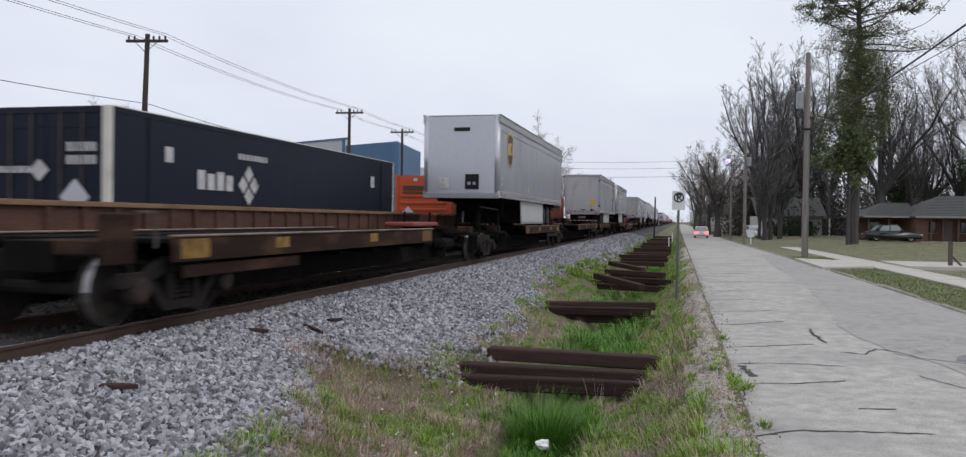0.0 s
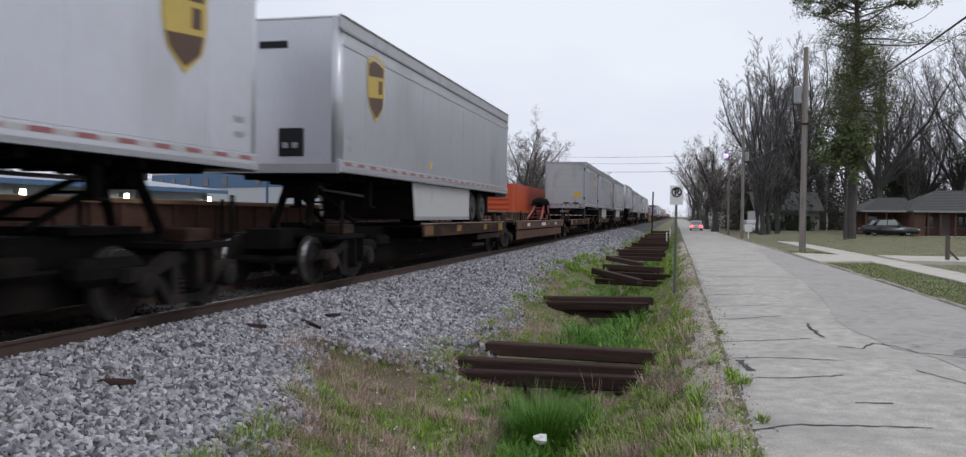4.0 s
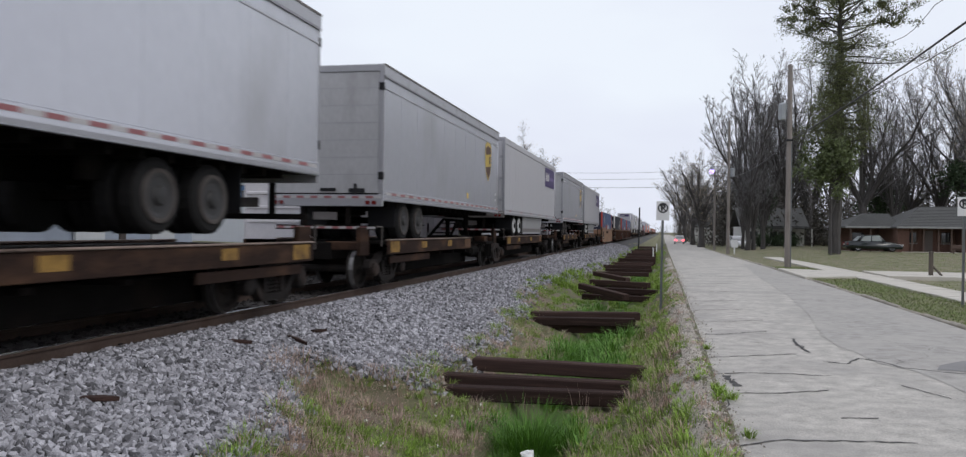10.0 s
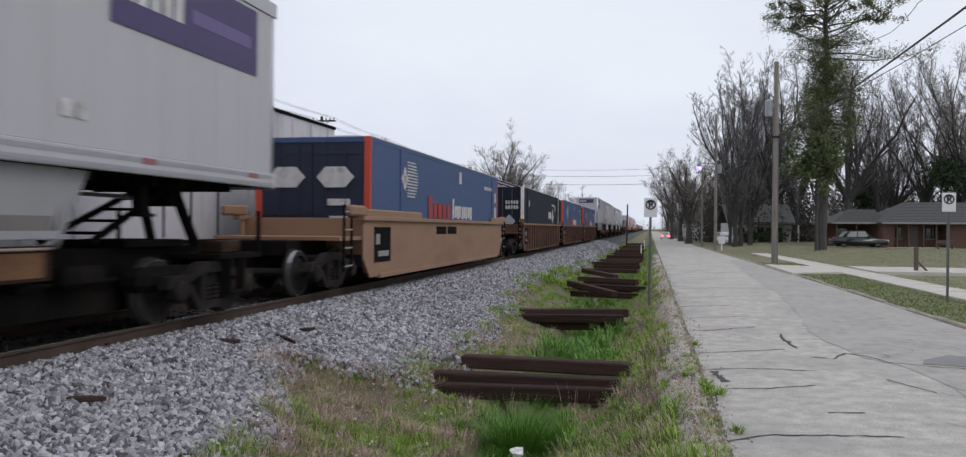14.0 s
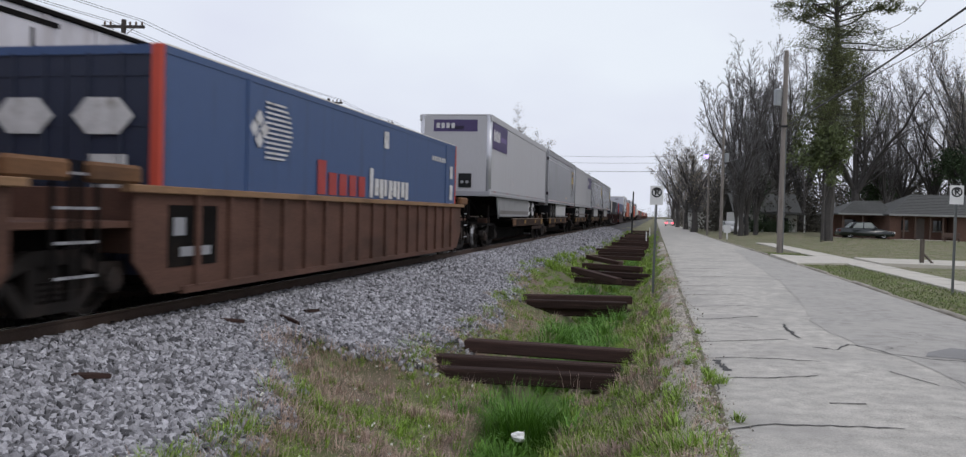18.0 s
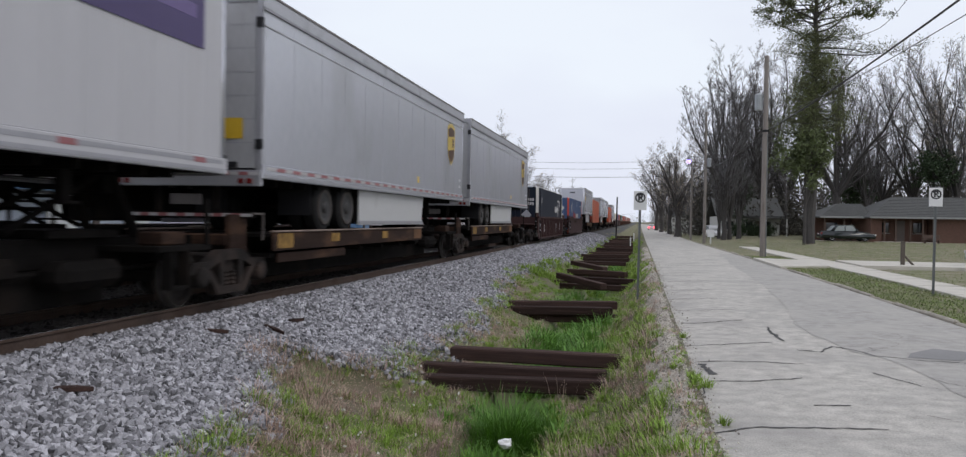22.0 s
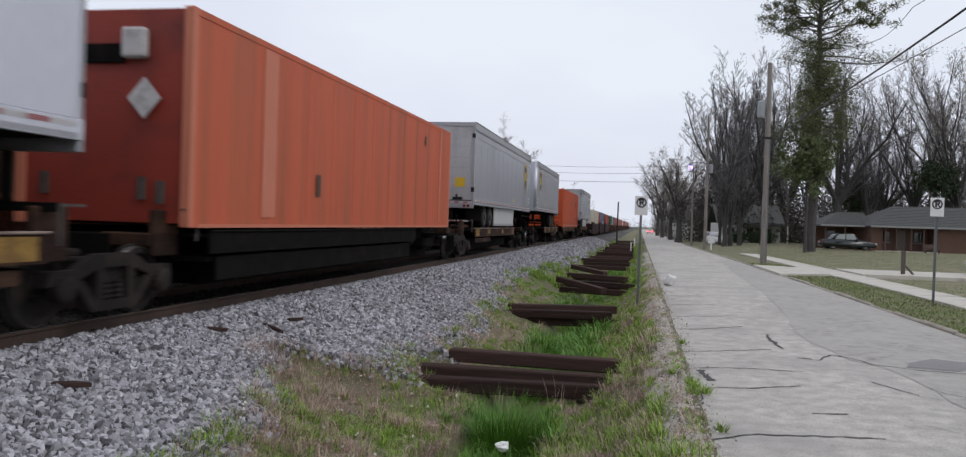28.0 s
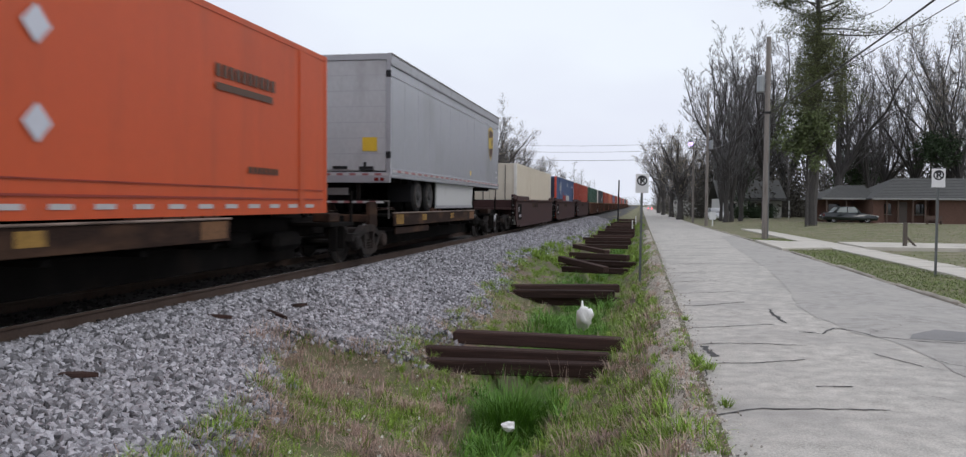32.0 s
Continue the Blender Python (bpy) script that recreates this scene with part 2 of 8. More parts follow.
def strip(name, xs, ys, zf, material, label, category, kind="structure"):
    verts = [(x, y, zf(x, y)) for y in ys for x in xs]
    k = len(xs)
    faces = [(j * k + i, j * k + i + 1, (j + 1) * k + i + 1, (j + 1) * k + i) for j in range(len(ys) - 1) for i in range(k - 1)]
    me = bpy.data.meshes.new(name)
    me.from_pydata(verts, [], faces)
    me.materials.append(material)
    me.polygons.foreach_set("use_smooth", [True] * len(me.polygons))
    return tagged(new(name, me), label, category, "", kind)


def steps(a, b, d):
    k = max(1, round((b - a) / d))
    return [a + (b - a) * i / k for i in range(k + 1)]


# one sheet to the horizon: fine near the ditch, coarse far off
GY = steps(-900, -30, 145)[:-1] + steps(-30, 3, 3)[:-1] + steps(3, 30, 0.3)[:-1] + steps(30, 80, 1.2)[:-1] + steps(80, 200, 6)[:-1] + steps(200, 3000, 140)
GX = steps(-2500, -60, 240)[:-1] + steps(-60, -14, 4)[:-1] + [-14, -13.4, -10, -5.75] + steps(-5.5, 0.2, 0.22) + [0.4, 0.6, 3, 5.4, 9, 14, 25, 45, 80] + steps(200, 2500, 400)
ground = strip("ground", GX, GY, lambda x, y: ground_z(x, y) - (0.03 if x > 0.55 else 0) - (0.02 if x < -5.6 else 0), M_LAWN,
               "flat ground with worn lawn and bare earth", "ground")
ditch = strip("verge", steps(-5.2, 0.7, 0.1), steps(2, 34, 0.2)[:-1] + steps(34, 150, 1.2), lambda x, y: ground_z(x, y) + 0.012 - (0.25 if x < toe(y) - 0.25 else 0) - (0.06 if x > 0.66 else 0), M_SOIL,
              "grassy ditch of earth and dead thatch beside the road", "ditch")
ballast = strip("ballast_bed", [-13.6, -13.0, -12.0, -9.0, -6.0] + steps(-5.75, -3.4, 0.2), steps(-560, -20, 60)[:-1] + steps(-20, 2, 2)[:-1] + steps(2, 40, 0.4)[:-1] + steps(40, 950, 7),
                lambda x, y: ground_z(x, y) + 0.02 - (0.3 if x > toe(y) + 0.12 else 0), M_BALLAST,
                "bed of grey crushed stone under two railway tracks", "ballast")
# dark sheet that paints the trains' shade onto the bed
strip("track_bed", [-12.5, -9.3, -8.6, -5.98], steps(-560, -20, 60)[:-1] + steps(-20, 950, 10), lambda x, y: ground_z(x, y) + 0.032, M_BED_SHADE, "ballast between the rails, blackened for the shade under the trains", "ballast")

M_SHOULDER = mat("gravelly_soil", (0.43, 0.39, 0.335), 0.95, spec=0.2, var=0.4, scale=8, fine=60, bump=1.0, dirt=(0.13, 0.115, 0.08), dirt_amt=0.45, dirt_scale=2.5)
strip("road_shoulder", [0.1, 0.2, 0.3, 0.42, 0.55], steps(2, 60, 0.25), lambda x, y: ground_z(x, y) + 0.022 - (0.12 if x < 0.12 + 0.1 * math.sin(y * 1.7) else 0), M_SHOULDER, "narrow strip of gravelly soil along the road edge", "shoulder")

# road, kerb, pavement
EDGE_R = 5.42


def road_z(x, y):
    return -0.35 * smooth(20, 110, y) + 0.05 * (1 - ((x - 3.0) / 2.6) ** 2) - 0.02


road = strip("road", [0.42, 0.62] + steps(1.0, EDGE_R, 0.45), steps(-25, 3, 2)[:-1] + steps(3, 40, 0.16)[:-1] + steps(40, 700, 8),
             lambda x, y: road_z(x, y) - (0.06 if x < 0.5 else 0), M_ROAD, "cracked pale grey asphalt street", "road")
# the edge towards the ditch is broken and uneven
for v in road.data.vertices:
    if v.co.x < 0.7 and 3 < v.co.y < 60:
        v.co.x += 0.24 * noise.noise((v.co.y * 0.55, 3.1, 0)) + 0.13 * noise.noise((v.co.y * 1.6, 7.7, 0)) + 0.05 * noise.noise((v.co.y * 6.3, 1.7, 0)) - 0.03


kerb = thing("kerb", "old pale concrete kerb along the street", "kerb", kind="structure")
k_me = finish("kerbstone", boxes((0, 0.10, 0, 1.77, -0.25, 0), bevel=0.03), M_KERB)
for i in range(75):
    y = -6 + i * 1.8
    if 33.0 < y < 41.0:
        continue
    ob = part("kerbstone", k_me, None, kerb, m=pose(EDGE_R + 0.01 * math.sin(i * 2.1), y, road_z(EDGE_R, y) + 0.05 + 0.022 * math.sin(i * 1.7), 0, 0, 0.4 * math.sin(i * 3.3)))

pavement = thing("pavement", "narrow concrete pavement beyond a strip of lawn", "pavement", kind="structure")
s_me = finish("paving_slab", boxes((7.45, 8.7, 0, 1.47, -0.12, 0), bevel=0.012), M_CONC)
for i in range(46):
    y = -4 + i * 1.5
    part("paving_slab", s_me, None, pavement, m=pose(0, y, ground_z(8, y) + 0.06 + 0.006 * math.sin(i * 2.7)))


drive = thing("driveway", "pale concrete driveway with flared apron", "driveway", kind="structure")
for nm, ol in (("apron", [(5.35, 33.2), (7.45, 34.6), (7.45, 39.6), (5.35, 41.0)]),
               ("paving_slab", [(8.72, 34.8), (14.0, 34.8), (14.0, 39.4), (8.72, 39.4)]),
               ("paving_slab", [(14.03, 34.8), (26.0, 36.5), (26.0, 41.2), (14.03, 39.4)])):
    part(nm, prism(bmesh.new(), ol, "z", -0.2, 0.02), M_CONC, drive, m=Matrix.Translation((0, 0, 0.04 if nm == "apron" else 0.075)))

# tracks: rails on sleepers
def track(name, xc, label):
    tr = thing(name, label, "railway track", kind="structure")
    for side in (-0.755, 0.755):
        bm = bmesh.new()
        prism(bm, [(-0.07, 0), (0.07, 0), (0.07, 0.012), (0.012, 0.03), (0.012, 0.125), (0.034, 0.135), (0.034, 0.165), (-0.034, 0.165), (-0.034, 0.135), (-0.012, 0.125), (-0.012, 0.03), (-0.07, 0.012)], "y", -560, 950)
        rail = part("rail", bm, M_RAIL, tr, m=Matrix.Translation((xc + side, 0, RAIL - 0.172)))
        part("rail_head", boxes((-0.03, 0.03, -560, 950, 0.165, 0.172), bevel=0.002), M_RAILTOP, rail, "polished steel running surface")
    me = finish("sleeper", boxes((-1.3, 1.3, -0.11, 0.11, -0.15, 0), bevel=0.012), M_TIE)
    plate = finish("rail_joint", boxes((-0.09, 0.09, -0.12, 0.12, 0, 0.03), bevel=0.008), M_RAIL)
    for i in range(75):
        y = 2 + i * 0.55
        part("sleeper", me, None, tr, m=pose(xc, y, RAIL - 0.19, 0, 0, 0.6 * math.sin(i * 5.1)))
    return tr


track("track_near", TRACK_1, "near railway track with rusty rails on dark sleepers")
track("track_far", TRACK_2, "far railway track with rusty rails on dark sleepers")
# ---- train materials ----
M_ALU = mat("trailer_aluminium", (0.53, 0.535, 0.575), 0.27, 0.45, var=0.06, scale=0.6, fine=14, bump=0.02, dirt=(0.36, 0.355, 0.365), dirt_amt=0.22, dirt_scale=0.6, stretch=(1, 0.7, 0.35))
M_DOORP = mat("dull_door_panel", (0.40, 0.40, 0.41), 0.45, 0.2, var=0.10, scale=1.0, fine=14, bump=0.03, dirt=(0.22, 0.21, 0.205), dirt_amt=0.3, dirt_scale=1.1, stretch=(1, 1, 0.5))
M_RAILCAPS = mat("trailer_top_rail", (0.43, 0.43, 0.455), 0.4, 0.4, var=0.10, scale=2, dirt=(0.22, 0.215, 0.22), dirt_amt=0.25, dirt_scale=2)
M_GREYP = mat("scraped_grey_primer", (0.085, 0.075, 0.070), 0.8, spec=0.2, var=0.35, scale=5, fine=50, dirt=(0.06, 0.05, 0.045), dirt_amt=0.45, dirt_scale=4)
M_BOXW = mat("grimy_white_boxcar_paint", (0.60, 0.58, 0.60), 0.6, var=0.10, scale=1.2, fine=20, bump=0.05, dirt=(0.30, 0.26, 0.25), dirt_amt=0.35, dirt_scale=0.9, stretch=(1, 1.5, 0.3))
# dirty blue door paint with the shade of the end face mixed in
M_DOOR_SHADE = mat("shaded_blue_doors", (0.014, 0.020, 0.045), 0.55, var=0.2, scale=2, dirt=(0.05, 0.05, 0.06), dirt_amt=0.25, stretch=(1, 2, 0.4))
M_SKIRT2 = mat("grey_belly_panel", (0.27, 0.268, 0.275), 0.5, var=0.08, scale=1.2, dirt=(0.17, 0.165, 0.165), dirt_amt=0.2)
M_BROWNC = mat("dark_brown_container_paint", (0.06, 0.042, 0.036), 0.7, var=0.25, scale=1.5, dirt=(0.12, 0.10, 0.09), dirt_amt=0.35, stretch=(1, 2, 0.3))
M_SILL = mat("dull_brown_sill", (0.17, 0.155, 0.15), 0.6, 0.2, var=0.2, scale=4, dirt=(0.08, 0.065, 0.06), dirt_amt=0.35)
M_ALU_DK = mat("dull_trailer_rail", (0.33, 0.33, 0.35), 0.5, 0.4, var=0.1, scale=3)
M_WHITE = mat("white_trailer_panel", (0.435, 0.43, 0.45), 0.45, 0.0, var=0.05, scale=1, fine=20, bump=0.03, dirt=(0.36, 0.345, 0.34), dirt_amt=0.15, dirt_scale=0.7, stretch=(1, 2.5, 0.2))
M_REEFER = mat("white_reefer_panel", (0.74, 0.72, 0.76), 0.4, var=0.05, scale=1, fine=20, bump=0.02, dirt=(0.45, 0.42, 0.42), dirt_amt=0.15, dirt_scale=0.8, stretch=(1, 2, 0.2))
M_SKIRT = mat("pale_belly_panel", (0.47, 0.47, 0.47), 0.5, var=0.06, scale=1.2, dirt=(0.35, 0.34, 0.33), dirt_amt=0.15)
M_BLACK = mat("black_paint", (0.012, 0.012, 0.014), 0.6, spec=0.25, var=0.2, scale=2)
# grimy steel, blackened further to carry the shade under the cars
M_UNDER = mat("grimy_shaded_underframe", (0.010, 0.009, 0.0085), 0.9, var=0.4, scale=3, fine=40, dirt=(0.022, 0.016, 0.013), dirt_amt=0.25, spec=0.05)
M_TYRE = mat("tyre_rubber", (0.014, 0.0135, 0.0135), 0.85, spec=0.2, var=0.15, scale=5)
M_HUB = mat("dark_wheel_rim", (0.028, 0.027, 0.027), 0.6, 0.1, var=0.2, scale=6)
M_HUBW = mat("white_wheel_rim", (0.72, 0.72, 0.72), 0.4, 0.1, var=0.1, scale=6)
M_STEELW = mat("worn_wheel_steel", (0.34, 0.33, 0.325), 0.34, 0.9, var=0.15, scale=8)
M_WHEEL = mat("brown_wheel_steel", (0.022, 0.019, 0.0175), 0.8, 0.0, var=0.35, scale=5, spec=0.15, dirt=(0.06, 0.045, 0.036), dirt_amt=0.3, dirt_scale=3)
M_TRUCK = mat("cast_truck_frame", (0.017, 0.0145, 0.0135), 0.85, var=0.35, scale=4, fine=50, dirt=(0.065, 0.046, 0.038), dirt_amt=0.35, spec=0.15)
M_RUST = mat("rusty_car_steel", (0.028, 0.016, 0.012), 0.85, spec=0.15, var=0.4, scale=1.6, fine=30, bump=0.2, dirt=(0.105, 0.056, 0.032), dirt_amt=0.42, dirt_scale=1.6, stretch=(1, 0.5, 1.5))
M_OCHRE = mat("faded_ochre_paint", (0.15, 0.078, 0.040), 0.8, spec=0.2, var=0.3, scale=2.0, fine=30, bump=0.15, dirt=(0.055, 0.032, 0.022), dirt_amt=0.45, dirt_scale=1.2, stretch=(1, 0.4, 1))
M_CAP = mat("worn_tan_steel", (0.24, 0.185, 0.155), 0.8, spec=0.25, var=0.35, scale=3, fine=40, dirt=(0.045, 0.03, 0.024), dirt_amt=0.5, dirt_scale=2.2, stretch=(1, 0.6, 1))
M_WELL = mat("brown_well_paint", (0.102, 0.053, 0.039), 0.8, spec=0.2, var=0.35, scale=1.5, fine=30, bump=0.15, dirt=(0.045, 0.027, 0.021), dirt_amt=0.5, dirt_scale=0.8, stretch=(1, 0.5, 1.6))
M_YOCHRE = mat("dirty_yellow_ochre", (0.27, 0.16, 0.045), 0.8, spec=0.2, var=0.4, scale=4, fine=40, dirt=(0.07, 0.04, 0.025), dirt_amt=0.55, dirt_scale=3)
M_CHORD = mat("worn_chord_paint", (0.25, 0.15, 0.085), 0.8, spec=0.2, var=0.25, scale=2, fine=30, dirt=(0.09, 0.05, 0.035), dirt_amt=0.35, stretch=(1, 0.4, 1))
M_WELL_TAN = mat("tan_well_paint", (0.255, 0.150, 0.092), 0.7, var=0.18, scale=1.5, fine=30, bump=0.1, dirt=(0.17, 0.09, 0.055), dirt_amt=0.3, dirt_scale=0.9, stretch=(1, 0.5, 1.4))
M_WELL_DK = mat("maroon_well_paint", (0.052, 0.026, 0.025), 0.75, var=0.25, scale=1.5, fine=30, bump=0.15, dirt=(0.025, 0.018, 0.017), dirt_amt=0.35, stretch=(1, 0.5, 1.4), spec=0.2)
M_ORANGE = mat("orange_container_paint", (0.50, 0.072, 0.014), 0.5, var=0.10, scale=1.2, fine=20, bump=0.05, dirt=(0.30, 0.055, 0.016), dirt_amt=0.28, dirt_scale=0.8, stretch=(1, 2, 0.3))
M_ORANGE2 = mat("faded_salmon_paint", (0.50, 0.095, 0.036), 0.6, var=0.16, scale=1.2, fine=20, bump=0.08, dirt=(0.22, 0.085, 0.035), dirt_amt=0.45, dirt_scale=0.9, stretch=(1, 2.2, 0.10))
# dirty red, darkened for faces and grooves that lie in shade
M_ORANGE_SHADE = mat("dirty_shaded_red", (0.27, 0.032, 0.017), 0.6, var=0.15, scale=1.2, fine=20, dirt=(0.10, 0.022, 0.016), dirt_amt=0.5, dirt_scale=1.0)
M_PALE_STRIP = mat("pale_panel_strip", (0.52, 0.17, 0.10), 0.6, var=0.1, scale=2)
M_NAVY = mat("navy_container_paint", (0.009, 0.013, 0.025), 0.5, var=0.15, scale=1.5, fine=20, bump=0.04, dirt=(0.018, 0.022, 0.03), dirt_amt=0.12, stretch=(1, 2, 0.3), spec=0.2)
M_BLUE = mat("blue_container_paint", (0.040, 0.078, 0.185), 0.5, var=0.08, scale=1.5, fine=20, bump=0.04, dirt=(0.03, 0.05, 0.11), dirt_amt=0.3, stretch=(1, 2, 0.3))
M_REDC = mat("red_container_paint", (0.36, 0.06, 0.035), 0.55, var=0.1, scale=1.5, dirt=(0.2, 0.04, 0.03), dirt_amt=0.2)
M_GREENC = mat("green_container_paint", (0.03, 0.09, 0.06), 0.55, var=0.1, scale=1.5)
M_CREAM = mat("cream_container_paint", (0.62, 0.56, 0.46), 0.55, var=0.08, scale=1.5, dirt=(0.38, 0.3, 0.22), dirt_amt=0.25, stretch=(1, 2, 0.3))
M_CORNER_W = mat("white_corner_post", (0.66, 0.63, 0.58), 0.6, var=0.1, scale=3, dirt=(0.3, 0.25, 0.2), dirt_amt=0.25)
M_CORNER_R = mat("red_corner_post", (0.50, 0.065, 0.035), 0.6, var=0.1, scale=3)
M_PURPLE = mat("purple_sign", (0.055, 0.036, 0.12), 0.5, var=0.1, scale=3, bump=0)
M_LILAC = mat("faded_lilac_bar", (0.13, 0.09, 0.23), 0.5, var=0.1, bump=0)
M_GOLD = mat("gold_emblem", (0.50, 0.36, 0.07), 0.45, var=0.08, scale=4, bump=0)
M_BROWN = mat("brown_emblem", (0.075, 0.035, 0.018), 0.5, var=0.1, scale=4, bump=0)
M_MARK = mat("white_marking", (0.55, 0.54, 0.54), 0.7, var=0.25, scale=5, bump=0, dirt=(0.2, 0.17, 0.14), dirt_amt=0.3, dirt_scale=4)
M_DULLY = mat("dirty_yellow_reflector", (0.34, 0.23, 0.04), 0.7, var=0.3, scale=6, bump=0, dirt=(0.08, 0.055, 0.03), dirt_amt=0.4, dirt_scale=5)
M_MARK_R = mat("red_marking", (0.32, 0.035, 0.03), 0.6, var=0.15, scale=5, bump=0)
M_TAPE_R = mat("red_tape", (0.27, 0.095, 0.10), 0.4, var=0.1, scale=8, bump=0)
M_TAPE_W = mat("white_tape", (0.43, 0.415, 0.42), 0.4, var=0.1, scale=8, bump=0)
M_YELLOW = mat("yellow_placard", (0.58, 0.37, 0.02), 0.5, var=0.1, scale=5, bump=0)
M_ROOFW = mat("white_roof_sheet", (0.72, 0.72, 0.74), 0.5, var=0.06, scale=2)
M_TAIL = mat("red_lamp_lens", (0.14, 0.012, 0.012), 0.25, var=0.05, bump=0)
M_HITCH = mat("faded_red_hitch", (0.26, 0.055, 0.045), 0.7, var=0.2, scale=4, dirt=(0.1, 0.05, 0.04), dirt_amt=0.35)

HW = 1.3          # half the width of a trailer or container
DECK = 1.0        # wheel platform above the rail
RAILB = 0.74      # underside of the platform's side rails
BODY = 1.86       # underside of a trailer body above the rail
TOP = 4.74        # roof of a trailer above the rail


def spans(y0, y1, n, fill=0.6):
    d = (y1 - y0) / n
    return [(y0 + i * d, y0 + (i + fill) * d) for i in range(n)]


def shield(parent, x, y, z, h, side=1):
    """A plain gold shield with two brown fields."""
    w = h * 0.36
    ol = [(-w, 0.42 * h), (-w * 0.3, 0.5 * h), (w * 0.3, 0.5 * h), (w, 0.42 * h), (w, -0.05 * h), (w * 0.8, -0.28 * h), (0, -0.5 * h), (-w * 0.8, -0.28 * h), (-w, -0.05 * h)]
    em = part("emblem", prism(bmesh.new(), [(y + u, z + v) for u, v in ol], "x", x, x + 0.004 * side), M_GOLD, parent, "gold and brown shield emblem")
    top = [(-0.85 * w, 0.16 * h), (0.85 * w, 0.22 * h), (0.85 * w, 0.36 * h), (-0.2 * w, 0.42 * h), (-0.85 * w, 0.34 * h)]
    low = [(-0.85 * w, -0.16 * h), (0.85 * w, -0.10 * h), (0.7 * w, -0.28 * h), (0, -0.44 * h), (-0.7 * w, -0.28 * h)]
    mid = [(0.30 * w, -0.06 * h), (0.72 * w, -0.04 * h), (0.72 * w, 0.16 * h), (0.30 * w, 0.14 * h)]
    for ol in (top, low, mid):
        part("emblem_field", prism(bmesh.new(), [(y + u, z + v) for u, v in ol], "x", x + 0.004 * side, x + 0.008 * side), M_BROWN, em)


def road_wheels(parent, ys, z, hub, r=0.47):
    """Dual wheels on trailer axles."""
    for y in ys:
        ax = part("axle", tube(bmesh.new(), (-1.0, y, z), (1.0, y, z), 0.07), M_UNDER, parent)
        for s in (-1, 1):
            for k, xo in enumerate((0.98, 0.66)):
                xa, xb = sorted((s * (xo - 0.13), s * (xo + 0.13)))
                w = part("wheel", lathe(bmesh.new(), [(xa, 0.29), (xa, r - 0.05), (xa + 0.04, r), (xb - 0.04, r), (xb, r - 0.05), (xb, 0.29)], 22, "x", (0, y, z)), M_TYRE, parent, smooth=False)
                if k == 0:
                    o = s * (xo + 0.131)
                    part("rim", lathe(bmesh.new(), [(o - s * 0.01, 0.31), (o + s * 0.022, 0.30), (o + s * 0.018, 0.26), (o + s * 0.005, 0.22), (o + s * 0.005, 0.13), (o + s * 0.05, 0.10), (o + s * 0.06, 0.02)], 20, "x", (0, y, z)), hub, w)
                    if hub is M_HUBW and s > 0:
                        part("hub_cap", lathe(bmesh.new(), [(o + s * 0.02, 0.12), (o + s * 0.08, 0.11), (o + s * 0.1, 0.06)], 14, "x", (0, y, z)), M_HUB, w, "dark greasy hub")
                        holes = bmesh.new()
                        for k in range(8):
                            an = 2 * math.pi * k / 8
                            tube(holes, (o + s * 0.004, y + 0.185 * math.cos(an), z + 0.185 * math.sin(an)), (o + s * 0.0085, y + 0.185 * math.cos(an), z + 0.185 * math.sin(an)), 0.03, seg=8)
                        stuff(part("hand_hole_ring", holes, M_BLACK, w))
                    if hub is M_HUB and s > 0:
                        part("rim_lip", lathe(bmesh.new(), [(o - s * 0.005, 0.335), (o + s * 0.028, 0.33), (o + s * 0.028, 0.285), (o + s * 0.012, 0.272)], 22, "x", (0, y, z), True), M_GREYP, w, "dull grey rim lip")


